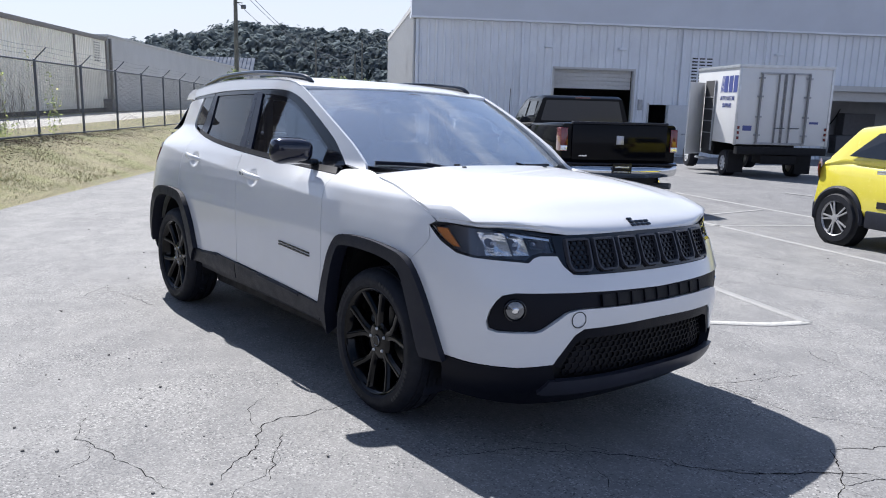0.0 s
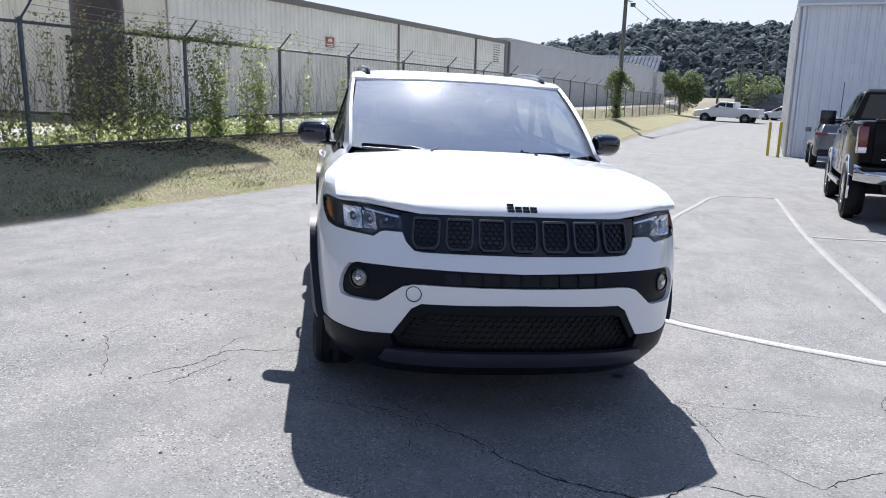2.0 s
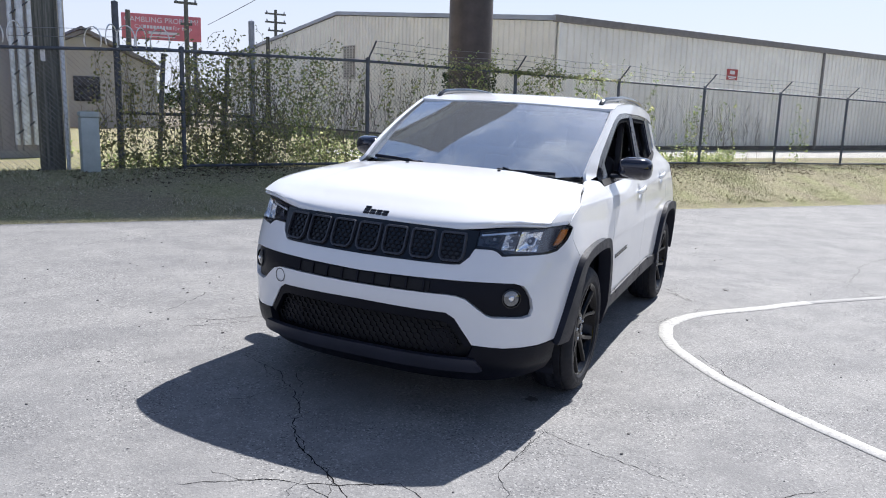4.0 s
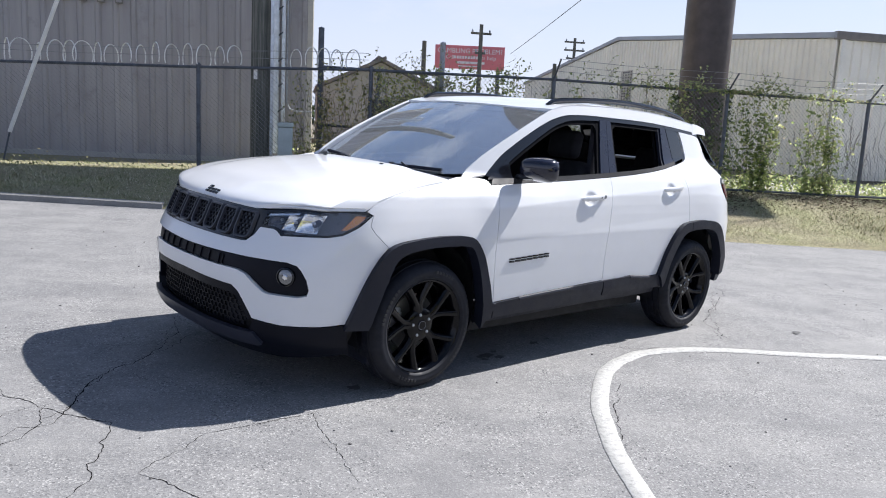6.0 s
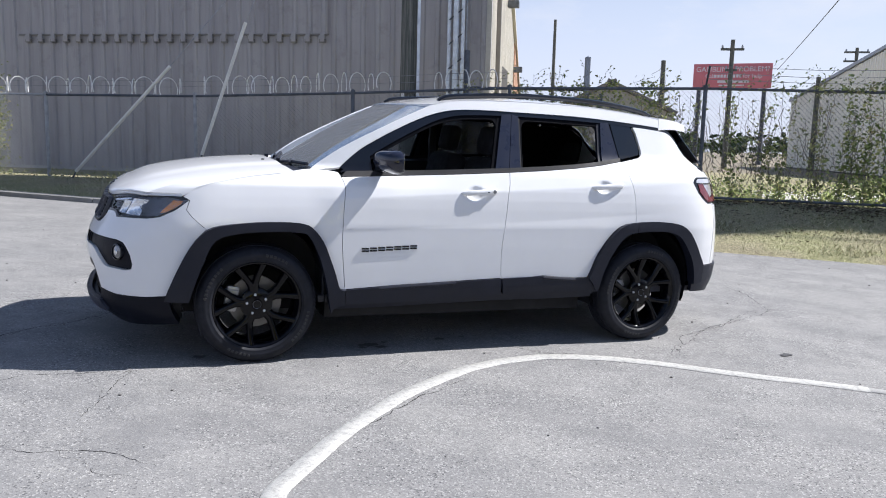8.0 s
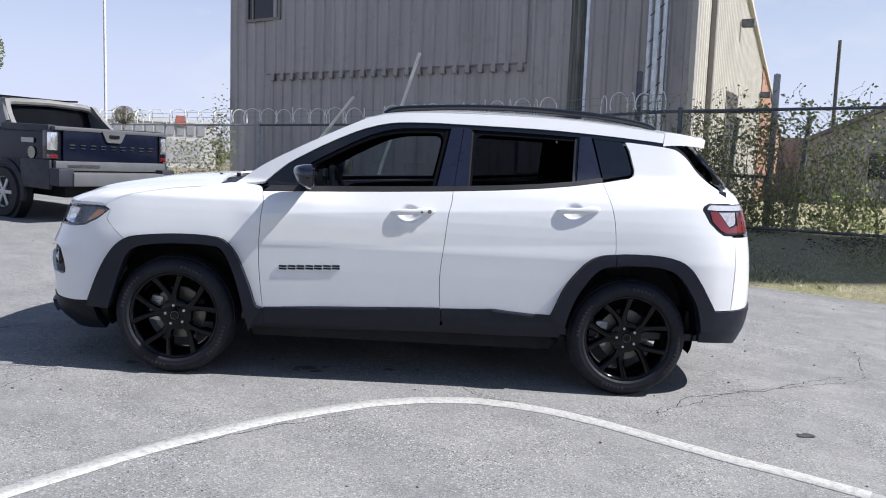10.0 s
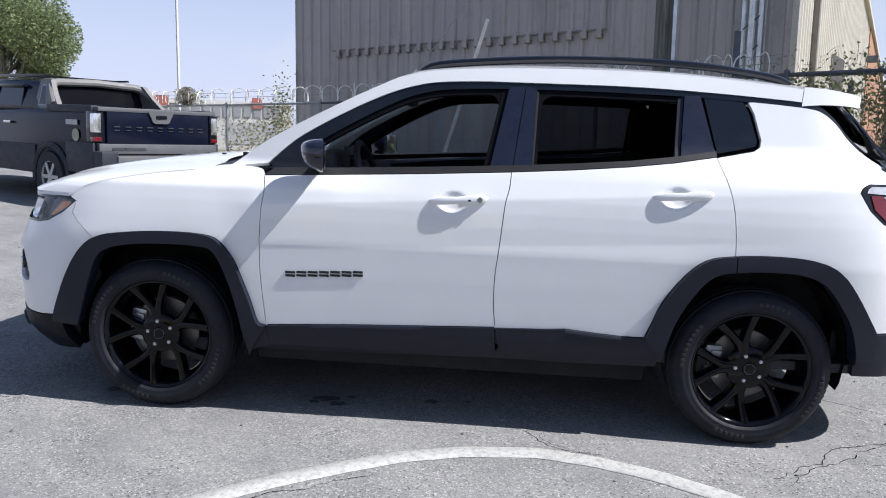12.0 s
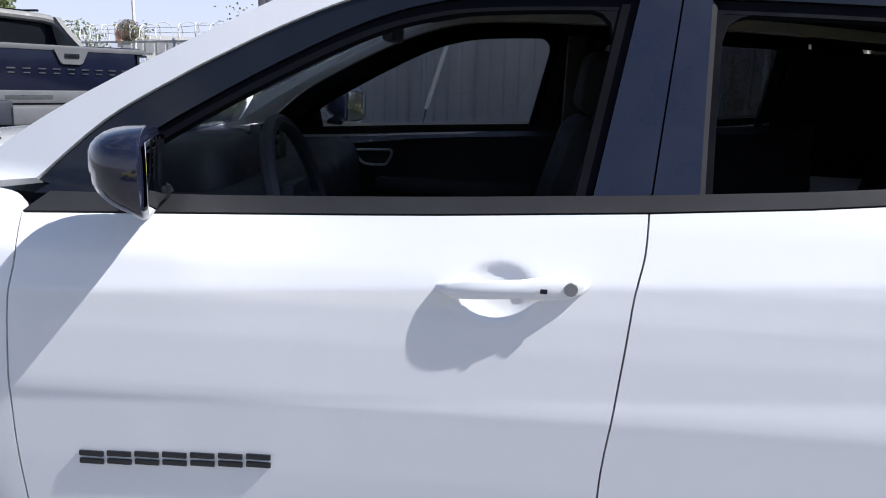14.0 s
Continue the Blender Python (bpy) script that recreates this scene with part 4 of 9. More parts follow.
# headlamps
for sgn in (1, -1):
    flip = (lambda o: [(sgn * a, b) for a, b in o])
    lamp = part("headlamp", sheet([flip(inset(LAMP, 0.003))], nose_at, (0.05, 0.03), 0.02, -0.035), LAMPSHELL, suv, "clear headlamp with amber marker")
    part("bezel", sheet([flip(join(LAMP[8:], [(uy(0.54, 0.92), 0.918), (uy(0.60, 0.928), 0.928), (uy(0.672, 0.937), 0.937), (ux(1.80, 0.952), 0.952), (ux(1.722, 0.942), 0.942)]))], nose_at, (0.05, 0.02), 0.02, 0.0), GLOSS, lamp)
    part("bezel", sheet([flip(join(LAMP[:9], [(ux(1.70, 0.934), 0.934), (ux(1.765, 0.89), 0.892), (ux(1.845, 0.85), 0.852), (ux(1.905, 0.84), 0.840), (uy(0.695, 0.832), 0.832), (uy(0.655, 0.829), 0.829), (uy(0.63, 0.849), 0.849), (uy(0.60, 0.857), 0.857), (uy(0.535, 0.858), 0.858)]))], nose_at, (0.05, 0.02), 0.02, 0.0), GLOSS, lamp)
    part("amber_marker", sheet([flip([(ux(1.735, 0.91), 0.920), (ux(1.725, 0.93), 0.936), (ux(1.775, 0.93), 0.938), (ux(1.845, 0.868), 0.868), (ux(1.82, 0.868), 0.868), (ux(1.775, 0.89), 0.890)])], nose_at, (0.03, 0.03), 0.01, -0.012), AMBER, lamp)
    for y0, y1, z0, z1, mat_ in ((0.694, 0.772, 0.842, 0.930, FACET), (0.634, 0.688, 0.846, 0.918, FACET), (0.560, 0.622, 0.868, 0.906, LAMPSHELL)):
        bm = bmesh.new()
        grid_mesh(bm, lambda a, b: tuple(Vector(nose_at(sgn * uy(y0 + (y1 - y0) * a + 0.010 * b, z0 + (z1 - z0) * b), z0 + (z1 - z0) * b)) - Vector((0.010 + 0.05 * math.sin(math.pi * a) * math.sin(math.pi * b) ** 0.6, 0, 0))), 8, 8)
        bowl = part("reflector", bm, mat_, lamp, "bright cupped reflector", smoothed=False)
        bm = bmesh.new()
        c = Vector(nose_at(sgn * uy((y0 + y1) / 2, 0.885), (z0 + z1) / 2)) - Vector((0.045, 0, 0))
        lathe(bm, [(0.0, 0.014), (0.006, 0.012), (0.008, 0.0)], 10, look(c, c - Vector((1, 0, 0))))
        part("bulb", bm, LAMPGREY, bowl)
    part("light_bar", sheet([flip([(uy(0.545, 0.90), 0.904), (uy(0.69, 0.92), 0.926), (uy(0.69, 0.93), 0.934), (uy(0.545, 0.91), 0.913)])], nose_at, (0.04, 0.03), 0.008, -0.008), LAMPWHITE, lamp)
    lens = part("lens", sheet([flip(inset(LAMP, 0.004))], nose_at, (0.05, 0.03), 0.004, -0.001), CLEAR, lamp, "clear lens")
    lens.visible_shadow = False

# wipers and the black scuttle below the windscreen
for b in (0.31, 0.69):
    c = Vector(bonnet(0.955, b))
    part("washer_nozzle", boxes((c.x - 0.010, c.x + 0.010, c.y - 0.009, c.y + 0.009, c.z - 0.010, c.z + 0.007), bevel=0.004), GLOSS, suv)
part("scuttle", slab(lambda a, b: (0.985 + 0.195 * a - (0.15 - 0.075 * a) * (2 * b - 1) ** 2, 0.705 * (2 * b - 1), 1.110 + 0.012 * a - 0.010 * (2 * b - 1) ** 2), 4, 16, (0, 0, -0.03)), CLAD, suv, "black scuttle panel")
for y0, y1, x1 in ((0.56, -0.06, 1.02), (-0.13, -0.66, 0.93)):
    bm = bmesh.new()
    tube(bm, [(1.035, y1 + 0.30, 1.118), (1.055, (y0 + y1) / 2 + 0.08, 1.142), (1.035, (y0 + y1) / 2, 1.155)], [0.012, 0.009, 0.007], 6)
    tube(bm, [Vector(screen(0.022 + 0.035 * math.sin(math.pi * k / 8), 0.5 + (y0 + (y1 - y0) * k / 8) / 1.47)) + Vector((0.008, 0, 0.010)) for k in range(9)], 0.011, 6)
    part("wiper", bm, CLAD, suv)

# wheels
def wheel_parts():
    """Tyre, rim, spokes, hub, brake; turned about y with the outer face towards +y, centred on the hub."""
    to_y = pose(0, 0, 0, -90)
    bm = bmesh.new()
    w = 0.112
    half = [(0.250, w - 0.016), (0.254, w - 0.004), (0.264, w + 0.003), (0.2655, w + 0.0042), (0.2675, w + 0.0040), (0.285, w + 0.0058), (0.2865, w + 0.0063), (0.300, w + 0.0052), (0.3015, w + 0.0045), (0.317, w - 0.003), (0.330, w - 0.015), (0.3385, w - 0.029), (0.3425, w - 0.040), (0.3375, w - 0.0415), (0.3375, w - 0.0455), (0.3445, w - 0.047), (0.3462, 0.032), (0.3395, 0.031), (0.3395, 0.023), (0.3466, 0.022), (0.347, 0.0)]
    lathe(bm, [(r, -y) for r, y in half] + [(r, y) for r, y in reversed(half)], 160, to_y)
    for v in bm.verts:
        q = math.hypot(v.co.x, v.co.z)
        k = round(math.atan2(v.co.z, v.co.x) / math.tau * 160)
        if 0.3285 < q < 0.3435 and abs(v.co.y) > 0.06 and k % 2:
            v.co.x *= 1 - 0.0035 / q
            v.co.z *= 1 - 0.0035 / q
    rim = bmesh.new()
    lathe(rim, [(0.250, -0.10), (0.225, -0.09), (0.214, 0.0), (0.222, 0.07), (0.236, 0.094), (0.243, 0.1035), (0.250, 0.107), (0.2535, 0.105), (0.2535, 0.096), (0.240, 0.085), (0.246, -0.09)], 64, to_y)
    spokes = bmesh.new()
    for k in range(5):
        base = 90 + 72 * k
        for side in (-1, 1):
            pts = [(0.045, radians(base + side * 5), 0.070), (0.112, radians(base + side * 5.5), 0.071), (0.158, radians(base + side * 11.5), 0.078), (0.238, radians(base + side * 18.3), 0.095)]
            rings = []
            for i, (r, a, y) in enumerate(pts):
                wd = (0.026, 0.0215, 0.0185, 0.0235)[i]
                c = Vector((r * math.cos(a), 0, r * math.sin(a)))
                t = Vector((-math.sin(a), 0, math.cos(a)))
                rings.append([spokes.verts.new(c + t * p * wd + Vector((0, y + q, 0))) for p, q in ((-1, -0.042), (-1, -0.010), (-0.62, 0.002), (-0.25, 0.0055), (0.25, 0.0055), (0.62, 0.002), (1, -0.010), (1, -0.042))])
            for A, B in zip(rings, rings[1:]):
                for j in range(8):
                    spokes.faces.new((A[j], A[(j + 1) % 8], B[(j + 1) % 8], B[j]))
            spokes.faces.new(rings[-1])
        q = radians(base)
        root = Matrix(((math.cos(q), 0, -math.sin(q), 0), (0, 1, 0, 0), (math.sin(q), 0, math.cos(q), 0), (0, 0, 0, 1)))
        box(spokes, 0.04, 0.132, 0.035, 0.071, -0.026, 0.026, bevel=0.010, m=root)
    hub = bmesh.new()
    lathe(hub, [(0.0, 0.086), (0.026, 0.085), (0.030, 0.080), (0.050, 0.078), (0.078, 0.075), (0.090, 0.068), (0.094, 0.045), (0.060, 0.03), (0.0, 0.03)], 40, to_y)
    nuts = []
    for k in range(5):
        a = radians(90 + 72 * k)
        bm2 = bmesh.new()
        lathe(bm2, [(0.0, 0.084), (0.006, 0.083), (0.0088, 0.078), (0.0088, 0.060)], 8, Matrix.Translation((0.057 * math.cos(a), 0, 0.057 * math.sin(a))) @ to_y)
        nuts.append(bm2)
    ringm = bmesh.new()
    lathe(ringm, [(0.0225, 0.0865), (0.0235, 0.0872), (0.0245, 0.0855)], 32, to_y)
    disc = bmesh.new()
    lathe(disc, [(0.06, -0.005), (0.152, -0.005), (0.152, -0.028), (0.06, -0.028)], 40, to_y)
    caliper = bmesh.new()
    box(caliper, 0.100, 0.172, -0.05, 0.012, -0.075, 0.075, bevel=0.012)
    box(caliper, 0.105, 0.150, 0.0, 0.026, -0.055, -0.018, bevel=0.006)
    box(caliper, 0.105, 0.150, 0.0, 0.026, 0.018, 0.055, bevel=0.006)
    bmesh.ops.rotate(caliper, cent=(0, 0, 0), matrix=Matrix.Rotation(radians(-19), 3, "Y"), verts=caliper.verts)
    return bm, rim, spokes, hub, nuts, ringm, disc, caliper


NUT = plain("bright_wheel_nut", (0.62, 0.63, 0.65), 0.3, 0.3, vary=0.05)
wheel = new("wheel")
wheel.parent = suv
a = wheel_parts()
tyre = part("tyre", a[0], RUBBER, wheel, "black road tyre", sharp=60)
bm = bmesh.new()
for a0 in (20, 200, 110, 290):
    for k in range(9 if a0 in (20, 200) else 6):
        q = radians(a0 + 4.6 * k)
        turn = Matrix(((math.cos(q), 0, -math.sin(q), 0), (0, 1, 0, 0), (math.sin(q), 0, math.cos(q), 0), (0, 0, 0, 1)))
        box(bm, 0.286, 0.302, 0.114, 0.1195, -0.0075, 0.0075, bevel=0.002, m=turn)
part("sidewall_lettering", bm, plain("worn_tyre_marks", (0.014, 0.0145, 0.018), 0.6, vary=0.2), tyre, "raised worn sidewall marks")
tagged(bpy.data.objects["sidewall_lettering"], "raised worn sidewall marks", kind="stuff")
part("rim", a[1], RIM, wheel, "gloss black alloy rim", sharp=40)
part("spokes", a[2], RIM, wheel, sharp=30)
part("hub", a[3], RIM, wheel, sharp=40)
for b in a[4]:
    part("wheel_nut", b, NUT, wheel)
part("hub_ring", a[5], SATIN, wheel)
part("brake_disc", a[6], plain("worn_brake_disc", (0.16, 0.155, 0.15), 0.45, 0.8, vary=0.3), wheel)
part("caliper", a[7], plain("caliper_grey", (0.42, 0.42, 0.43), 0.35, 0.8), wheel)
wheel.matrix_local = pose(1.318, 0.788, 0.345, 0, 10.6, 0)
for x, y, spin, turn in ((-1.318, 0.788, 18, 0), (1.318, -0.788, 7, 180), (-1.318, -0.788, 50, 180)):
    copy_thing(wheel, pose(x, y, 0.345, 0, 0, turn) @ pose(0, 0, 0, 0, spin, 0))
# wheel housings, floor and underside
# unseen slab added under the bonnet to stop sunlight leaking through
part("bonnet_light_block", boxes((0.84, 1.68, -0.66, 0.66, 0.80, 0.90), bevel=0.02), DARK, suv)
for x in (1.318, -1.318):
    for sgn in (1, -1):
        bm = bmesh.new()
        lathe(bm, [(0.41, 0.0), (0.42, 0.27), (0.0, 0.28)], 24, Matrix.Translation((x, sgn * 0.83, 0.40)) @ pose(0, 0, 0, 90 * sgn))
        bmesh.ops.bisect_plane(bm, geom=bm.verts[:] + bm.edges[:] + bm.faces[:], plane_co=(0, 0, 0.26), plane_no=(0, 0, 1), clear_inner=True)
        part("wheel_housing", bm, DARK, suv)
for name_, dims in (("floor_pan", (-0.90, 0.90, -0.74, 0.74, 0.215, 0.33)), ("rear_valance", (-1.95, -1.70, -0.72, 0.72, 0.32, 0.5)), ("rear_axle_cover", (-1.72, -0.9, -0.52, 0.52, 0.27, 0.42)), ("engine_cover", (0.88, 1.75, -0.50, 0.50, 0.22, 0.40))):
    part(name_, boxes(dims, bevel=0.02), DARK, suv)
for sgn in (1, -1):
    part("air_dam", boxes((1.60, 1.63, sgn * 0.72 - 0.10, sgn * 0.72 + 0.10, 0.16, 0.26), bevel=0.005), CLAD, suv)

# cabin
cab = new("cabin")
cab.parent = suv


def cushion(x0, x1, y0, y1, z0, z1, tilt=0.0, puff=0.05):
    bm = bmesh.new()
    box(bm, -(x1 - x0) / 2, (x1 - x0) / 2, -(y1 - y0) / 2, (y1 - y0) / 2, 0, z1 - z0)
    bmesh.ops.bevel(bm, geom=bm.edges[:], offset=puff, segments=5, affect="EDGES", profile=0.5)
    for v in bm.verts:
        v.co = pose((x0 + x1) / 2, (y0 + y1) / 2, z0, 0, tilt, 0) @ v.co
    return bm


for sgn in (1, -1):
    y = sgn * 0.38
    part("front_seat", cushion(-0.20, 0.34, y - 0.26, y + 0.26, 0.55, 0.70), SEAT, cab)
    part("seat_back", cushion(-0.24, -0.08, y - 0.25, y + 0.25, 0.66, 1.24, -16, 0.07), SEAT, cab)
    part("headrest", cushion(-0.345, -0.245, y - 0.13, y + 0.13, 1.235, 1.43, -10, 0.045), SEAT, cab)
    part("rear_headrest", cushion(-1.42, -1.33, y - 0.13, y + 0.13, 1.17, 1.34, -10, 0.04), SEAT, cab)
part("rear_bench", cushion(-1.15, -0.62, -0.66, 0.66, 0.55, 0.72), SEAT, cab)
part("rear_backrest", cushion(-1.36, -1.18, -0.66, 0.66, 0.66, 1.20, -16, 0.06), SEAT, cab)
part("dashboard", cushion(0.46, 1.00, -0.73, 0.73, 0.72, 1.085, 4, 0.08), CABIN, cab)
bm = bmesh.new()
tube(bm, [(0.445 + 0.055 * math.cos(t), 0.38 + 0.185 * math.sin(t), 1.058 + 0.172 * math.cos(t)) for t in (math.tau * k / 28 for k in range(28))], 0.017, 8, closed=True)
box(bm, 0.44, 0.49, 0.31, 0.45, 1.00, 1.10, bevel=0.015)
tube(bm, [(0.47, 0.38, 1.05), (0.75, 0.38, 0.96)], 0.04, 10)
for t in (100, 260, 180):
    q = radians(t)
    tube(bm, [(0.455, 0.38, 1.05), (0.45 + 0.05 * math.cos(q), 0.38 + 0.18 * math.sin(q), 1.058 + 0.165 * math.cos(q))], 0.016, 6)
part("steering_wheel", bm, CABIN, cab)
part("cabin_floor", boxes((-1.9, 0.95, -0.80, 0.80, 0.33, 0.37)), CABIN, cab)
part("firewall", boxes((0.86, 0.92, -0.76, 0.76, 0.36, 1.08)), CABIN, cab)
part("bulkhead", boxes((-1.88, -1.84, -0.70, 0.70, 0.36, 1.22)), CABIN, cab)
bm = bmesh.new()
loop = spline([(0.372, 1.052), (0.440, 1.050), (0.500, 1.046), (0.504, 1.036), (0.478, 1.004), (0.456, 0.996), (0.40, 0.996), (0.384, 1.004), (0.366, 1.040), (0.372, 1.052)], 3)[:-1]
tube(bm, [(x, -0.70, z) for x, z in loop], 0.0055, 6, closed=True)
# pale, barely metallic colour stands in for sun on the chrome
part("inner_handle", bm, plain("sunlit_chrome_tone", (0.70, 0.71, 0.73), 0.3, 0.4), cab, "chrome inner door handle")
part("instrument_cowl", cushion(0.56, 0.84, 0.20, 0.56, 1.03, 1.185, 6, 0.06), CABIN, cab)
ds = part("display_screen", boxes((0.592, 0.606, -0.03, 0.21, 1.055, 1.205), bevel=0.004), GLOSS, cab, "black display with a satin edge")
for y in (0.2135, -0.0335):
    part("screen_edge", boxes((0.587, 0.611, y - 0.0025, y + 0.0025, 1.055, 1.205)), SATIN, ds)
part("armrest", boxes((-0.15, 0.42, -0.70, -0.655, 0.90, 0.955), bevel=0.015), CABIN, cab)
part("room_mirror", boxes((0.27, 0.30, -0.12, 0.12, 1.42, 1.49), (0.26, 0.38, -0.05, 0.05, 1.49, 1.535), bevel=0.012), CABIN, cab)
for sgn in (1, -1):
    part("centre_pillar", boxes((-0.30, -0.24, sgn * 0.655 - 0.02, sgn * 0.655 + 0.02, 1.12, 1.48), bevel=0.01), CABIN, cab)

# ---- ground ----
FENCE_BASE = [(-40, 0.70), (-20, 0.62), (-9, 0.50), (3, 0.49), (15, 0.31), (19, 0.22), (32, 0.0), (60, -0.6), (120, -1.2)]
BEHIND = [(-40, 0.50), (14, 0.28), (30, 0.14), (46, 0.10), (120, -0.6)]
EDGE = 4.85
FENCE = 7.90


def lot_height(s, d):
    c = min(max(s, -30.0), 33.0)
    e = max(d, -3.0) if d > -3 else -3.0 - 1.33 * (max(d, -26.0) + 3.0)
    e = min(e, EDGE)
    return -0.0338 * c + 0.0150 * e


def ground_height(s, d):
    z = lot_height(s, d)
    if d > EDGE:
        b = lerp(FENCE_BASE, s) - 0.03
        k = smooth(EDGE - 0.6, FENCE - 0.1, d) * 1.02
        z = z + (b - z) * min(1.0, k)
        if d > FENCE:
            z += (lerp(BEHIND, s) - z) * smooth(FENCE, 10.5, d)
        z += 0.02 * noise.noise((s * 0.7, d * 0.7, 3.0)) * smooth(EDGE, EDGE + 0.4, d)
    return z


def asphalt():
    m = Nodes("worn_asphalt")
    co = m.coords()
    big = m.noise(0.55, 5.0, 0.6, co)
    mid = m.noise(3.2, 6.0, 0.7, co)
    grain = m.n.new("ShaderNodeTexVoronoi")
    grain.inputs["Scale"].default_value = 135.0
    m.l.new(co, grain.inputs["Vector"])
    fine = m.noise(130.0, 4.0, 0.75, co)
    base = m.ramp(big, [(0.32, (0.185, 0.184, 0.188)), (0.55, (0.222, 0.221, 0.222)), (0.75, (0.262, 0.260, 0.256))])
    base = m.mix(0.55, base, m.ramp(mid, [(0.30, (0.148, 0.148, 0.152)), (0.70, (0.300, 0.297, 0.292))]))
    stones = m.ramp(grain.outputs["Color"], [(0.0, (0.075, 0.075, 0.079)), (0.45, (0.222, 0.221, 0.220)), (0.9, (0.37, 0.366, 0.355))])
    rough_zone = m.ramp(m.noise(0.33, 3.0, 0.5, co), [(0.36, (0.10,) * 3), (0.64, (0.44,) * 3)])
    base = m.mix(rough_zone, base, stones)
    base = m.mix(m.ramp(fine, [(0.64, (0,) * 3), (0.72, (0.6,) * 3)]), base, (0.045, 0.045, 0.05))
    one = m.n.new("ShaderNodeSeparateColor")
    m.l.new(grain.outputs["Color"], one.inputs[0])
    bare = m.ramp(m.noise(1.7, 4.0, 0.65, co), [(0.36, (0.10,) * 3), (0.60, (0.9,) * 3)])
    pale = m.ramp(one.outputs[1], [(0.88, (0,) * 3), (0.905, (0.7,) * 3)])
    # shadow of small pits, put in as dark specks of colour
    pit_shade = m.ramp(one.outputs[2], [(0.895, (0,) * 3), (0.915, (0.75,) * 3)])
    base = m.mix(m.mix(1.0, pale, bare, "MULTIPLY"), base, (0.44, 0.435, 0.425))
    base = m.mix(m.mix(1.0, pit_shade, bare, "MULTIPLY"), base, (0.035, 0.035, 0.04))
    old = m.ramp(m.noise(0.9, 6.0, 0.75, co, stretch=(1.0, 2.2, 1.0)), [(0.42, (0.86, 0.86, 0.87)), (0.60, (1.02, 1.015, 1.01))])
    base = m.mix(1.0, base, old, "MULTIPLY")
    # darker from d -3.5 to -7, away from the fence
    place = m.n.new("ShaderNodeSeparateXYZ")
    m.l.new(co, place.inputs[0])
    off_fence = m.n.new("ShaderNodeMapRange")
    for i, v in ((1, -3.5), (2, -7.0), (3, 0.0), (4, 1.0)):
        off_fence.inputs[i].default_value = v
    m.l.new(place.outputs[1], off_fence.inputs[0])
    base = m.mix(1.0, base, m.mix(off_fence.outputs[0], (1.0, 1.0, 1.0), (0.82, 0.825, 0.84)), "MULTIPLY")
    m.set(Base_Color=base, Roughness=0.86, Specular_IOR_Level=0.35)
    h = m.n.new("ShaderNodeMath")
    h.operation = "ADD"
    m.l.new(grain.outputs["Distance"], h.inputs[0])
    m.l.new(fine, h.inputs[1])
    m.bump(h.outputs[0], 0.35, 0.004)
    return m.mat


def grass_ground():
    m = Nodes("dry_mown_grass")
    co = m.coords()
    a = m.ramp(m.noise(0.8, 6.0, 0.65, co), [(0.36, (0.245, 0.215, 0.16)), (0.50, (0.31, 0.305, 0.185)), (0.60, (0.235, 0.27, 0.115))])
    b = m.ramp(m.noise(26.0, 5.0, 0.75, co), [(0.34, (0.13, 0.11, 0.078)), (0.5, (0.31, 0.275, 0.18)), (0.66, (0.50, 0.45, 0.30))])
    m.set(Base_Color=m.mix(0.55, a, b), Roughness=0.95, Specular_IOR_Level=0.1)
    m.bump(m.noise(60.0, 5.0, 0.8, co), 0.8, 0.03)
    return m.mat


ASPHALT, GRASS = asphalt(), grass_ground()
CONCRETE = plain("pale_concrete", (0.42, 0.405, 0.375), 0.9, vary=0.22, scale=1.3, bump=0.3, bscale=60, fine=0.25)
EARTH = plain("dry_earth", (0.20, 0.17, 0.12), 0.95, vary=0.3, scale=0.6, bump=0.5, bscale=18, fine=0.3)
gs = sorted(set([-900, -500, -250, -120, -70, -45] + [-35 + 1.25 * i for i in range(57)] + [38, 41, 45, 50, 56, 64, 74, 90, 120, 180, 300, 600, 1200]))
gd = sorted(set([-900, -400, -150, -80, -50, -36] + [-28 + 2 * i for i in range(16)] + [-3.0, -3.4, 3.4, 4.4, EDGE] + [EDGE + 0.08] + [5.1 + 0.33 * i for i in range(9)] + [7.9, 8.2, 8.7, 9.3, 10.0, 10.4, 11, 14.6, 17, 22, 30, 45, 80, 160, 400, 900]))
bm = bmesh.new()
vs = [[bm.verts.new((s, d, ground_height(s, d))) for d in gd] for s in gs]
bm.faces.ensure_lookup_table()
for i in range(len(gs) - 1):
    for j in range(len(gd) - 1):
        f = bm.faces.new((vs[i][j], vs[i + 1][j], vs[i + 1][j + 1], vs[i][j + 1]))
        far = gs[i] < -34 or gs[i] > 90 or gd[j] < -60 or gd[j] > 24
        f.material_index = 3 if far else (0 if gd[j + 1] <= EDGE + 1e-6 else (2 if gd[j] >= 10.4 and gd[j] < 14.5 and gs[i] > 4 else 1))
ground = lone("ground", bm, ASPHALT, "worn grey asphalt lot with a grass bank beyond", "ground", GRID, kind="structure", sharp=80)
for mm in (GRASS, CONCRETE, EARTH):
    ground.data.materials.append(mm)


def on_ground(s, d, lift=0.0):
    return Vector((s, d, ground_height(s, d) + lift))


def to_sd(x, y):
    return (-0.853 * x + 0.522 * y, -0.522 * x - 0.853 * y)


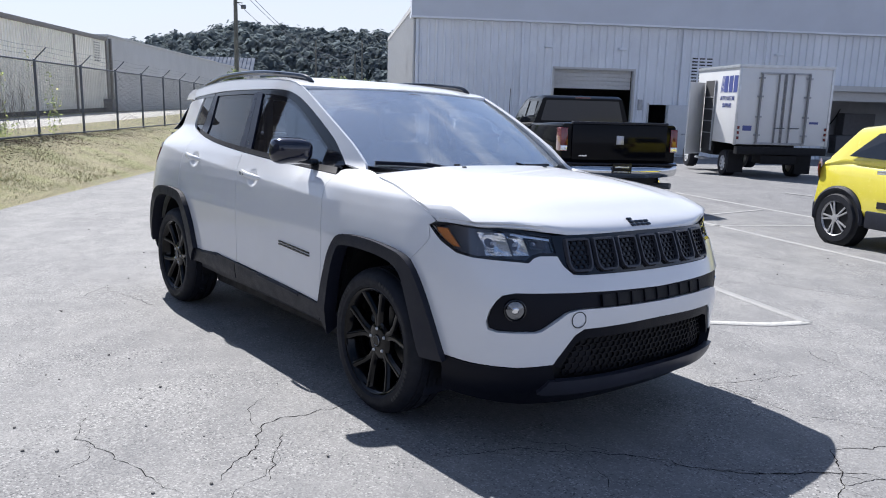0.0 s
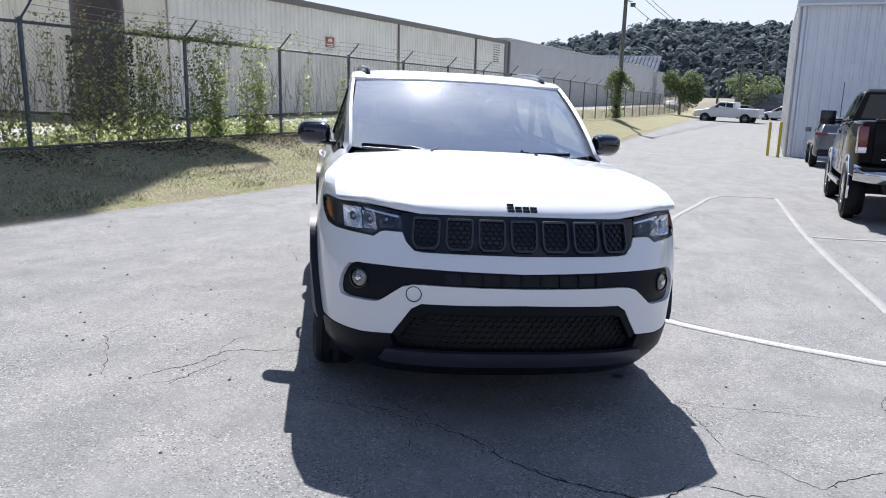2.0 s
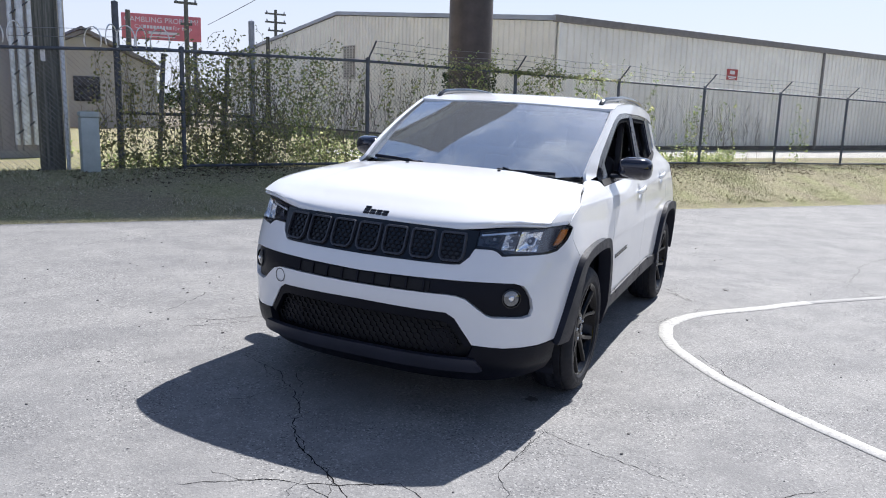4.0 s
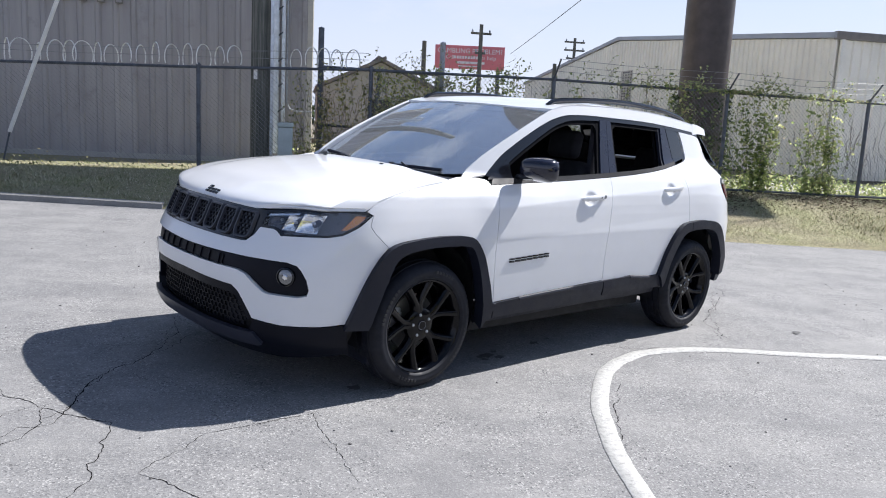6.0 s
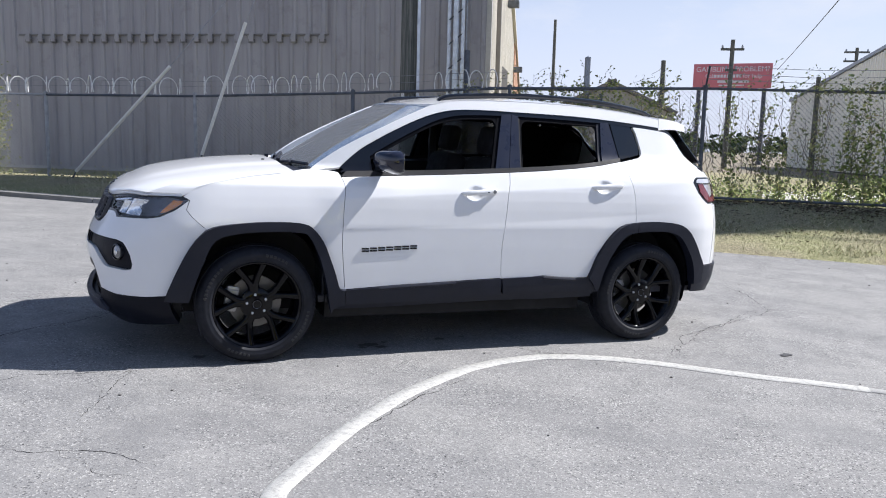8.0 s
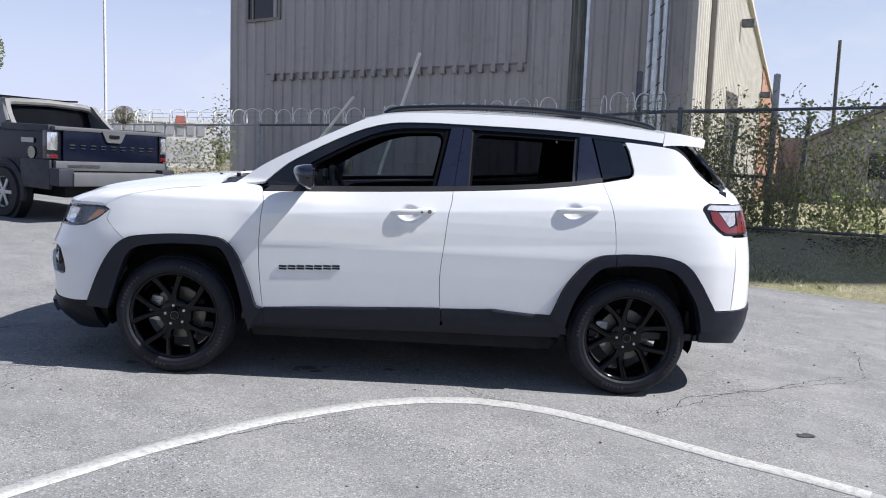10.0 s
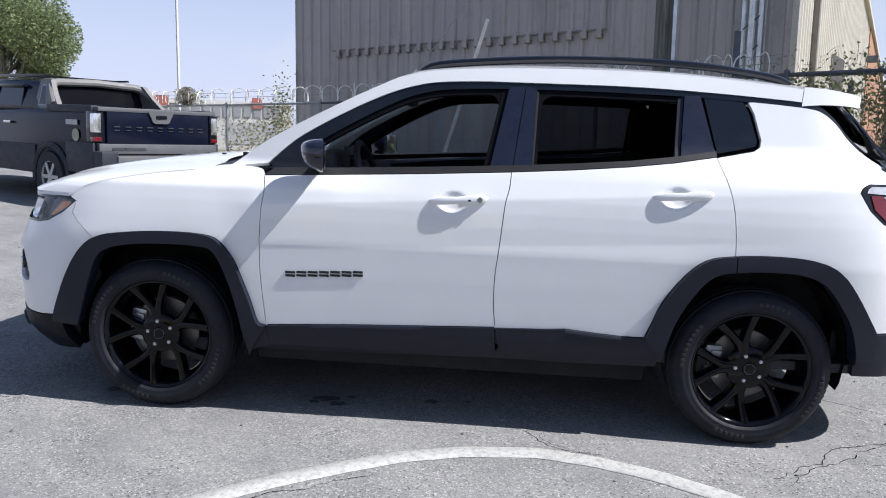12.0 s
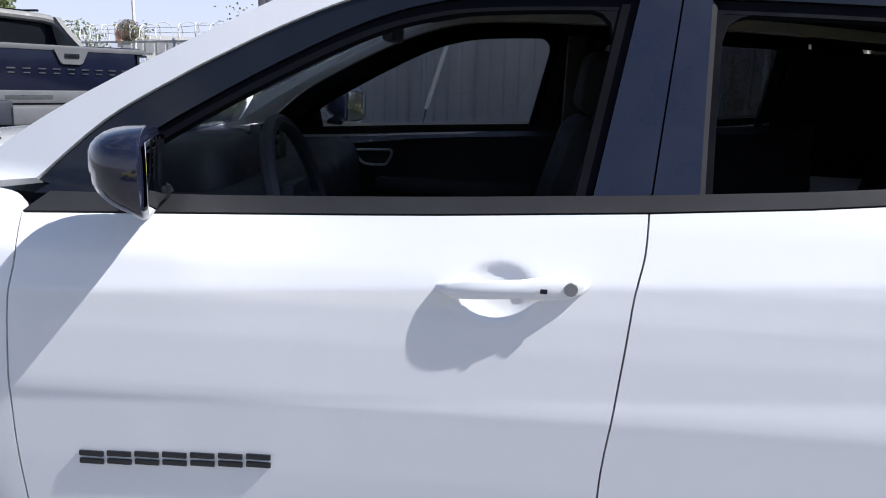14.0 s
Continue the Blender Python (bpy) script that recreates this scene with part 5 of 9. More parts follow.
# painted lines
def paint():
    m = Nodes("worn_road_paint")
    co = m.coords()
    w = m.ramp(m.noise(38.0, 5.0, 0.75, co), [(0.36, (0.28, 0.278, 0.27)), (0.55, (0.44, 0.436, 0.42))])
    w = m.mix(m.ramp(m.noise(9.0, 5.0, 0.75, co), [(0.58, (0,) * 3), (0.72, (0.65,) * 3)]), w, (0.30, 0.30, 0.295))
    m.set(Base_Color=w, Roughness=0.8)
    m.bump(m.noise(160.0, 3.0, 0.7, co), 0.4, 0.004)
    return m.mat


PAINT = paint()
OLDPAINT = plain("faded_road_paint", (0.285, 0.284, 0.28), 0.85, vary=0.18, scale=3, bump=0.3, bscale=160, fine=0.35)


def stripe(pts, width, name, label, lift=0.006, step=0.12, mat=None):
    """A band of paint laid on the ground along (x, y) points."""
    line = [Vector(to_sd(*p)) for p in pts]
    dense = []
    for a, b in zip(line, line[1:]):
        n = max(1, int((b - a).length / step))
        dense += [a + (b - a) * k / n for k in range(n)]
    dense.append(line[-1])
    bm = bmesh.new()
    rows = []
    for i, p in enumerate(dense):
        t = (dense[min(i + 1, len(dense) - 1)] - dense[max(i - 1, 0)]).normalized()
        n = Vector((-t.y, t.x))
        e = 0.006 * noise.noise((p.x * 9, p.y * 9, 0))
        rows.append([bm.verts.new(on_ground(*(p + n * (k * width / 2 + e)), lift if abs(k) < 1 else lift - 0.004)) for k in (-1, -0.93, 0.93, 1)])
    for A, B in zip(rows, rows[1:]):
        for k in range(3):
            bm.faces.new((A[k], A[k + 1], B[k + 1], B[k]))
    return lone(name, bm, mat or PAINT, label, "road marking", GRID, group="painted lines on the lot", kind="structure", sharp=80)


island = spline([(-7.68, 7.44), (-3.30, 5.13), (0.12, 3.50), (1.60, 2.80)], 8) 
nose_line = spline([(1.60, 2.80), (1.44, 2.46), (1.27, 2.24), (1.11, 2.04), (0.94, 1.86), (0.63, 1.57), (0.27, 1.32), (0.08, 1.22), (-0.17, 1.145), (-0.45, 1.12), (-0.79, 1.21), (-1.10, 1.385), (-1.57, 1.74), (-2.10, 2.11), (-3.58, 3.33), (-4.65, 3.98), (-6.3, 5.17), (-7.50, 6.06), (-7.78, 6.6), (-7.70, 7.44)], 8)
stripe(nose_line[:105], 0.098, "painted_line", "worn white painted line curving round a traffic island")
stripe(nose_line[104:], 0.08, "painted_line", "faded far end of the curving painted line", mat=OLDPAINT)
stripe(island, 0.09, "painted_line", "worn white painted line of the traffic island", mat=OLDPAINT)
for a, b in (((-3.30, 5.13), (-2.98, 6.0)), ((-2.98, 6.0), (-2.55, 9.6)), ((1.6, 5.53), (-1.86, 7.16)), ((-1.86, 7.16), (-4.0, 8.17)), ((-1.94, 7.06), (-1.02, 8.28)), ((-1.4, 9.20), (-5.4, 11.25)), ((-3.97, 13.13), (-3.1, 12.84)), ((-16.1, 14.2), (-15.2, 16.0))):
    stripe([a, b], 0.085, "painted_line", "faded white painted stall line on asphalt", mat=OLDPAINT)

# cracks in the asphalt
CRACK = plain("dark_crack", (0.018, 0.017, 0.017), 1.0, vary=0.3, spec=0.0)
rng = random.Random(5)


def crack(bm, pts, width=0.010):
    line = [Vector(to_sd(*p)) for p in pts]
    dense = []
    for a, b in zip(line, line[1:]):
        n = max(2, int((b - a).length / 0.022))
        t = (b - a).normalized()
        side = Vector((-t.y, t.x))
        off = 0.0
        for k in range(n):
            off = off * 0.85 + rng.gauss(0, 0.008)
            dense.append(a + (b - a) * k / n + side * off * max(0.0, math.sin(math.pi * k / n)) ** 0.3)
    dense.append(line[-1])
    prev = None
    for i, p in enumerate(dense):
        t = (dense[min(i + 1, len(dense) - 1)] - dense[max(i - 1, 0)]).normalized()
        n = Vector((-t.y, t.x))
        w = width * rng.uniform(0.15, 1.0) * (0.35 + 0.65 * max(0.0, math.sin(math.pi * i / (len(dense) - 1))) ** 0.4)
        row = [bm.verts.new(on_ground(*(p + n * k * w / 2), 0.0012)) for k in (-1, 1)]
        if prev:
            bm.faces.new((prev[0], prev[1], row[1], row[0]))
        prev = row
    return dense


def branches(bm, dense, n, width):
    """Hairlines that leave a crack."""
    for k in range(n):
        p = dense[rng.randrange(len(dense))]
        a = rng.uniform(0, math.tau)
        pts = [p]
        for j in range(rng.randint(2, 4)):
            a += rng.gauss(0, 0.5)
            pts.append(pts[-1] + Vector((math.cos(a), math.sin(a))) * rng.uniform(0.08, 0.18))
        crack(bm, [(-0.853 * q.x - 0.522 * q.y, 0.522 * q.x - 0.853 * q.y) for q in pts], width)


bm = bmesh.new()
CRACKS = ((0.009, ((-2.98, 0.25), (-2.21, 0.64), (-1.72, 0.85), (-1.35, 1.19))), (0.009, ((2.88, 1.07), (2.77, 1.36), (2.74, 1.68), (2.62, 2.1))),
          (0.008, ((3.3, 1.45), (2.90, 1.62), (2.61, 1.82), (2.08, 1.95), (1.88, 2.15))), (0.007, ((2.88, 1.07), (2.53, 0.87), (1.98, 0.90))),
          (0.010, ((1.36, 2.34), (1.20, 2.14), (0.97, 1.92), (0.58, 1.62), (0.22, 1.41))), (0.010, ((3.05, 0.40), (2.85, 0.26), (2.68, 0.02), (2.46, -0.14), (1.98, -0.51))),
          (0.006, ((1.98, 0.90), (2.09, 1.25), (2.22, 1.59))), (0.007, ((-0.30, 0.84), (-0.48, 1.03), (-0.7, 1.1))), (0.007, ((-1.88, 0.18), (-2.14, 0.38))),
          (0.009, ((-1.38, 1.27), (-1.55, 1.07), (-1.80, 0.86), (-2.51, 0.53), (-3.09, 0.28), (-3.40, -0.3), (-3.47, -0.80))), (0.012, ((2.58, -0.12), (2.75, 0.06), (2.89, 0.28), (3.02, 0.45))),
          (0.010, ((3.25, -0.16), (3.05, 0.09), (2.94, 0.37), (2.80, 0.56), (2.93, 0.82), (3.2, 1.2))),
          (0.007, ((1.70, -1.60), (1.28, -1.36))), (0.009, ((1.90, -0.93), (2.00, -0.64), (2.22, -0.35), (2.47, -0.18))), (0.010, ((1.6, -1.75), (1.41, -1.52), (1.18, -1.37), (1.17, -1.10), (1.19, -0.91))),
          (0.008, ((-1.76, -1.41), (-2.08, -1.16))), (0.008, ((-1.74, -1.17), (-1.26, -1.07))), (0.007, ((2.98, 0.22), (3.08, 0.45), (3.5, 0.75))), (0.007, ((0.69, -1.99), (0.91, -2.10), (1.43, -1.95), (1.62, -1.90))),
          (0.008, ((0.37, 3.65), (0.7, 3.9), (1.4, 4.0), (2.2, 4.6))), (0.008, ((-2.2, 2.9), (-3.4, 2.5), (-4.8, 2.7), (-6.2, 3.2))), (0.008, ((-2.6, 4.6), (-1.2, 5.0), (0.4, 5.2), (1.6, 5.9))), (0.007, ((-6.0, -0.6), (-7.2, 0.4), (-8.0, 1.6))))
for w, pts in CRACKS:
    branches(bm, crack(bm, pts, w * 0.72), 1, w * 0.35)
lone("asphalt_cracks", bm, CRACK, "thin dark cracks in the asphalt", "crack", GRID, kind="stuff", smoothed=False)
STAIN = plain("oil_stain", (0.045, 0.044, 0.046), 0.6, vary=0.4, scale=30)
bm = bmesh.new()
for cx, cy, r in ((0.57, 0.66, 0.07), (0.52, 0.72, 0.045), (0.64, 0.71, 0.03), (0.47, 0.62, 0.03), (0.07, 0.61, 0.04), (-0.10, 0.58, 0.022), (1.62, 0.72, 0.05), (-2.30, 2.9, 0.07), (-2.16, 1.41, 0.05)):
    ring = [bm.verts.new(on_ground(*to_sd(cx + r * q * math.cos(a), cy + 0.6 * r * q * math.sin(a)), 0.005)) for a, q in ((math.tau * k / 16, rng.uniform(0.55, 1.3)) for k in range(16))]
    bm.faces.new(ring)
lone("oil_stains", bm, STAIN, "small dark oil drips on the asphalt", "stain", GRID, kind="stuff", smoothed=False)
bm = bmesh.new()
for i in range(420):
    x, y = rng.uniform(-6, 6), rng.uniform(-4.5, 6)
    s, d = to_sd(x, y)
    r = rng.uniform(0.003, 0.011)
    c = on_ground(s, d, r * 0.4)
    bmesh.ops.create_icosphere(bm, subdivisions=1, radius=r, matrix=Matrix.Translation(c) @ Matrix.Diagonal((1, rng.uniform(0.6, 1), 0.6, 1)))
lone("loose_grit", bm, plain("grit", (0.16, 0.155, 0.15), 0.9, vary=0.6, scale=40), "loose grit and small stones on the asphalt", "grit", GRID, kind="stuff")
# kerb along the near part of the bank
KERB = plain("stained_kerb_concrete", (0.24, 0.235, 0.225), 0.9, vary=0.3, scale=1.6, bump=0.4, bscale=50, fine=0.3)
kerb = thing("kerb", GRID, "low weathered concrete kerb along the grass bank", "kerb", kind="structure")
for i in range(10):
    s0 = -33.5 + 3.05 * i
    bm = bmesh.new()
    prev = None
    for k in range(4):
        s = s0 + 3.03 * k / 3
        z = lot_height(s, EDGE)
        row = [bm.verts.new((s, EDGE + a, z + b)) for a, b in ((-0.02, -0.05), (-0.005, 0.065), (0.02, 0.075), (0.15, 0.075), (0.16, -0.05))]
        if prev:
            for j in range(4):
                bm.faces.new((prev[j], prev[j + 1], row[j + 1], row[j]))
        else:
            bm.faces.new(row)
        prev = row
    bm.faces.new(prev[::-1])
    part("kerb_stone", bm, KERB, kerb)

# grass tufts and dry litter on the bank
BLADE = Nodes("grass_blades")
oi = BLADE.n.new("ShaderNodeNewGeometry")
c = BLADE.ramp(oi.outputs["Random Per Island"], [(0.0, (0.19, 0.215, 0.10)), (0.40, (0.33, 0.325, 0.185)), (0.65, (0.50, 0.455, 0.305)), (1.0, (0.62, 0.57, 0.43))])
BLADE.set(Base_Color=c, Roughness=0.8, Specular_IOR_Level=0.2)
BLADE.set(Transmission_Weight=0.0)
rng = random.Random(11)
V, F = [], []
for i in range(120000):
    s = rng.triangular(-14, 32, 3) if i % 3 else rng.uniform(-9, 14)
    d = rng.uniform(EDGE + 0.12, FENCE + 0.25)
    if noise.noise((s * 0.9, d * 0.9, 1.7)) < rng.uniform(-0.55, 0.45) - 0.15:
        continue
    c = on_ground(s, d)
    h, a, w = rng.uniform(0.012, 0.042) * (1.8 if noise.noise((s * 0.9, d * 0.9, 9)) > 0.15 else 0.8), rng.uniform(0, math.tau), rng.uniform(0.003, 0.008)
    lean = rng.uniform(0.6, 2.4) * h
    n = len(V)
    sx, sy = math.cos(a) * w, math.sin(a) * w
    tx, ty = -math.sin(a) * lean, math.cos(a) * lean
    V += [(c.x - sx, c.y - sy, c.z - 0.01), (c.x + sx, c.y + sy, c.z - 0.01), (c.x + tx, c.y + ty, c.z + h)]
    F.append((n, n + 1, n + 2))
me = bpy.data.meshes.new("grass_tufts")
me.from_pydata(V, [], F)
me.materials.append(BLADE.mat)
ob = new("grass_tufts", me)
ob.matrix_world = GRID
tagged(ob, "short dry and green grass on the bank below the fence", "grass", kind="stuff")

# leaf litter below the fence
rng = random.Random(77)
V, F = [], []
for i in range(15000):
    s = rng.triangular(-3, 26, 5)
    d = FENCE - abs(rng.gauss(0, 0.75))
    if d < EDGE + 0.3 or noise.noise((s * 0.8, d * 0.8, 5.1)) < rng.uniform(-0.5, 0.35):
        continue
    c = on_ground(s, d, 0.012)
    n = len(V)
    a, w, l = rng.uniform(0, math.tau), rng.uniform(0.006, 0.016), rng.uniform(0.015, 0.045)
    tx, ty = math.cos(a), math.sin(a)
    for u, v, z in ((-l, 0, 0.0), (0, w, 0.008), (l, 0, 0.012), (0, -w, 0.004)):
        V.append((c.x + tx * u - ty * v, c.y + ty * u + tx * v, c.z + z + rng.uniform(-0.008, 0.012)))
    F.append((n, n + 1, n + 2, n + 3))
LITTER = Nodes("dry_leaf_litter")
g = LITTER.n.new("ShaderNodeNewGeometry")
LITTER.set(Base_Color=LITTER.ramp(g.outputs["Random Per Island"], [(0.0, (0.045, 0.034, 0.024)), (0.6, (0.11, 0.085, 0.06)), (1.0, (0.30, 0.26, 0.19))]), Roughness=0.9, Specular_IOR_Level=0.1)
me = bpy.data.meshes.new("leaf_litter")
me.from_pydata(V, [], F)
me.materials.append(LITTER.mat)
ob = new("leaf_litter", me)
ob.matrix_world = GRID
tagged(ob, "brown dry leaf litter and cut grass below the fence", "leaves", kind="stuff")

# ---- chain-link fence ----
GALV = plain("weathered_galvanised_steel", (0.36, 0.37, 0.39), 0.55, 0.3, vary=0.25, scale=9)
GALVDARK = plain("dark_weathered_steel", (0.11, 0.12, 0.14), 0.6, 0.4, vary=0.3, scale=9)
WIRE = plain("old_fence_wire", (0.29, 0.29, 0.295), 0.6, 0.5, vary=0.3, scale=5)
SHINY = plain("razor_wire_steel", (0.78, 0.77, 0.74), 0.35, 0.15, vary=0.2, scale=12)
POSTS = [-24.2, -21.2, -18.2, -15.15, -12.1, -9.1, -6.0, -2.95, -0.15, 3.08, 6.45, 9.42, 12.42, 15.6, 18.97, 22.4, 25.7, 29.2, 32.5, 35.9, 39.3, 42.7, 46.1, 49.5, 53, 56.5, 60, 64, 68, 72, 76, 80, 85, 90, 95, 100]


def fence_top(s):
    return lerp([(-25, 2.10), (-9, 2.04), (-6, 2.05), (-3, 2.14), (-0.15, 2.26), (3.08, 2.29), (6.45, 2.25), (12.4, 2.18), (19, 2.12), (32, 2.0), (60, 1.4), (100, 0.75)], s)


def fence_foot(s):
    return ground_height(s, FENCE)


fence = thing("chain_link_fence", GRID, "weathered chain-link fence with steel posts and wire on top", "fence")
for i, s in enumerate(POSTS):
    bm = bmesh.new()
    t, b = fence_top(s), fence_foot(s)
    lathe(bm, [(0.0, b - 0.1), (0.034, b - 0.1), (0.034, t + 0.02), (0.042, t + 0.02), (0.042, t + 0.05), (0.0, t + 0.075)], 10, Matrix.Translation((s, FENCE, 0)))
    if s > 3:
        tube(bm, [(s, FENCE, t + 0.02), (s, FENCE - 0.20, t + 0.22), (s, FENCE - 0.30, t + 0.33)], 0.016, 6)
    part("post", bm, GALVDARK if s > -3 else GALV, fence)
for s0, s1 in zip(POSTS, POSTS[1:]):
    bm = bmesh.new()
    tube(bm, [(s0, FENCE, fence_top(s0)), (s1, FENCE, fence_top(s1))], 0.023, 8)
    part("top_rail", bm, GALVDARK if s0 > -10 else GALV, fence)
    if -1 < s0 < 30:
        bm = bmesh.new()
        tube(bm, [(s0, FENCE - 0.01, fence_foot(s0) + 0.05), (s1, FENCE - 0.01, fence_foot(s1) + 0.05)], 0.024, 6)
        part("bottom_rail", bm, GALVDARK, fence)
    if s0 > 3:
        bm = bmesh.new()
        for k in range(3):
            a = 0.14 + 0.095 * k
            mid = -0.03 + rng.uniform(-0.03, 0.02)
            tube(bm, [(s0, FENCE - a * 0.92, fence_top(s0) + a), ((s0 + s1) / 2, FENCE - a * 0.92, (fence_top(s0) + fence_top(s1)) / 2 + a + mid), (s1, FENCE - a * 0.92, fence_top(s1) + a)], 0.0035, 4)
            for j in range(12):
                q = (j + 0.5) / 12
                p = (s0 + (s1 - s0) * q, FENCE - a * 0.92, fence_top(s0) + (fence_top(s1) - fence_top(s0)) * q + a + mid * (1 - abs(2 * q - 1)))
                tube(bm, [(p[0] - 0.012, p[1], p[2] - 0.014), (p[0] + 0.012, p[1], p[2] + 0.014)], 0.002, 3)
        part("barbed_wire", bm, WIRE, fence, smoothed=False)
    # the net: two sets of slanting wires
    V, F = [], []
    z0, z1 = (fence_foot(s0) + fence_foot(s1)) / 2 + 0.01, (fence_top(s0) + fence_top(s1)) / 2 - 0.02
    H, L = z1 - z0, s1 - s0
    pitch = 0.076 if s0 < 20 else 0.15
    r = 0.0023 if s0 < 20 else 0.004
    k = -H
    while k < L:
        for sg in (1, -1):
            a, b = max(0.0, k), min(L, k + H)
            if b - a > 0.03:
                p = (a, (a - k)) if sg > 0 else (a, H - (a - k))
                q = (b, (b - k)) if sg > 0 else (b, H - (b - k))
                n = len(V)
                sl = (fence_top(s1) - fence_top(s0)) / L
                for (u, z) in (p, q):
                    zz = z0 + z + sl * (u - L / 2)
                    y = FENCE + 0.028 + 0.003 * sg
                    V += [(s0 + u - r, y, zz), (s0 + u + r, y, zz + r), (s0 + u, y - 1.6 * r, zz)]
                F += [(n, n + 1, n + 4, n + 3), (n + 1, n + 2, n + 5, n + 4), (n + 2, n, n + 3, n + 5)]
        k += pitch
    me = bpy.data.meshes.new("wire_net")
    me.from_pydata(V, [], F)
    me.materials.append(WIRE)
    ob = new("wire_net", me)
    ob.parent = fence
# razor coil on the part before the brown building
rng = random.Random(3)
for s0, s1 in ((-24.2, -18.2), (-18.2, -12.1), (-12.1, -6.0), (-6.0, -2.2), (-1.6, -0.2)):
    bm = bmesh.new()
    k = 0
    s = s0 + 0.2
    while s < s1 - 0.15:
        R = 0.168 * rng.uniform(0.85, 1.12)
        f = radians((40 if k % 2 else -34) + rng.gauss(0, 8))
        lift = 0.135 + rng.gauss(0, 0.015)
        tube(bm, [(s + R * math.cos(a) * math.sin(f), FENCE + R * math.cos(a) * math.cos(f), fence_top(s) + lift + 1.22 * R * math.sin(a)) for a in (radians(-32 + 15 * j) for j in range(17))], 0.010, 4)
        s += rng.uniform(0.19, 0.27)
        k += 1
    tagged(part("razor_coil", bm, SHINY, fence, "bright coiled razor wire"), kind="stuff")
for s0, s1, zz in ((-24.2, -0.2, 0.17), (-24.2, -0.2, 0.27)):
    bm = bmesh.new()
    tube(bm, [(s0 + (s1 - s0) * k / 30, FENCE + 0.02, fence_top(s0 + (s1 - s0) * k / 30) + zz + rng.uniform(-0.015, 0.015)) for k in range(31)], 0.004, 4)
    part("strand", bm, WIRE, fence)
# gate frame with taller posts, in the overgrown stretch
gate = thing("fence_gate", GRID, "tall dark steel gate posts overgrown with vines", "gate")
for s, top in ((1.15, 2.84), (-0.98, 2.95)):
    bm = bmesh.new()
    lathe(bm, [(0.0, 0.3), (0.05, 0.3), (0.05, top), (0.0, top + 0.02)], 12, Matrix.Translation((s, FENCE + 0.50, 0)))
    part("gate_post", bm, GALV if s > 0 else GALVDARK, gate)
for z in (1.30, 2.30):
    bm = bmesh.new()
    tube(bm, [(-0.98, FENCE + 0.50, z), (1.15, FENCE + 0.50, z - 0.02)], 0.025, 8)
    part("gate_bar", bm, GALVDARK, gate)
for s in (0.10, 1.30):
    bm = bmesh.new()
    tube(bm, [(s, FENCE + 2.6, 0.2), (s + 0.15, FENCE + 2.6, 2.35)], 0.045, 8)
    part("old_post", bm, GALVDARK, gate)

# vines
LEAF = Nodes("vine_leaves")
g = LEAF.n.new("ShaderNodeNewGeometry")
c = LEAF.ramp(g.outputs["Random Per Island"], [(0.0, (0.055, 0.085, 0.035)), (0.4, (0.11, 0.155, 0.06)), (0.75, (0.20, 0.25, 0.095)), (1.0, (0.36, 0.37, 0.17))])
LEAF.set(Base_Color=c, Roughness=0.8, Specular_IOR_Level=0.08)
tr = LEAF.n.new("ShaderNodeBsdfTranslucent")
LEAF.l.new(LEAF.ramp(g.outputs["Random Per Island"], [(0.0, (0.20, 0.26, 0.11)), (0.4, (0.37, 0.45, 0.19)), (0.75, (0.54, 0.59, 0.26)), (1.0, (0.72, 0.69, 0.38))]), tr.inputs[0])
mx = LEAF.n.new("ShaderNodeMixShader")
mx.inputs[0].default_value = 0.68
LEAF.l.new(LEAF.b.outputs[0], mx.inputs[1])
LEAF.l.new(tr.outputs[0], mx.inputs[2])
LEAF.l.new(mx.outputs[0], LEAF.n["Material Output"].inputs[0])
LEAFDARK = Nodes("tree_leaves")
g = LEAFDARK.n.new("ShaderNodeNewGeometry")
c = LEAFDARK.ramp(g.outputs["Random Per Island"], [(0.0, (0.020, 0.036, 0.014)), (0.5, (0.040, 0.068, 0.020)), (1.0, (0.085, 0.115, 0.032))])
LEAFDARK.set(Base_Color=c, Roughness=0.7, Specular_IOR_Level=0.2)
MIDLEAF = Nodes("mid_green_leaves")
g = MIDLEAF.n.new("ShaderNodeNewGeometry")
c = MIDLEAF.ramp(g.outputs["Random Per Island"], [(0.0, (0.10, 0.14, 0.07)), (0.5, (0.20, 0.245, 0.125)), (1.0, (0.31, 0.345, 0.185))])
MIDLEAF.set(Base_Color=c, Roughness=0.75, Specular_IOR_Level=0.15)


def let_through(nodes, colour, share_):
    """Leaves that let some light through."""
    t = nodes.n.new("ShaderNodeBsdfTranslucent")
    nodes.l.new(colour, t.inputs[0])
    k = nodes.n.new("ShaderNodeMixShader")
    k.inputs[0].default_value = share_
    nodes.l.new(nodes.b.outputs[0], k.inputs[1])
    nodes.l.new(t.outputs[0], k.inputs[2])
    nodes.l.new(k.outputs[0], nodes.n["Material Output"].inputs[0])


let_through(MIDLEAF, c, 0.5)
DULLLEAF = Nodes("withered_leaves")
g = DULLLEAF.n.new("ShaderNodeNewGeometry")
c = DULLLEAF.ramp(g.outputs["Random Per Island"], [(0.0, (0.085, 0.095, 0.055)), (0.45, (0.16, 0.18, 0.085)), (0.8, (0.24, 0.235, 0.12)), (1.0, (0.34, 0.29, 0.18))])
DULLLEAF.set(Base_Color=c, Roughness=0.85, Specular_IOR_Level=0.1)
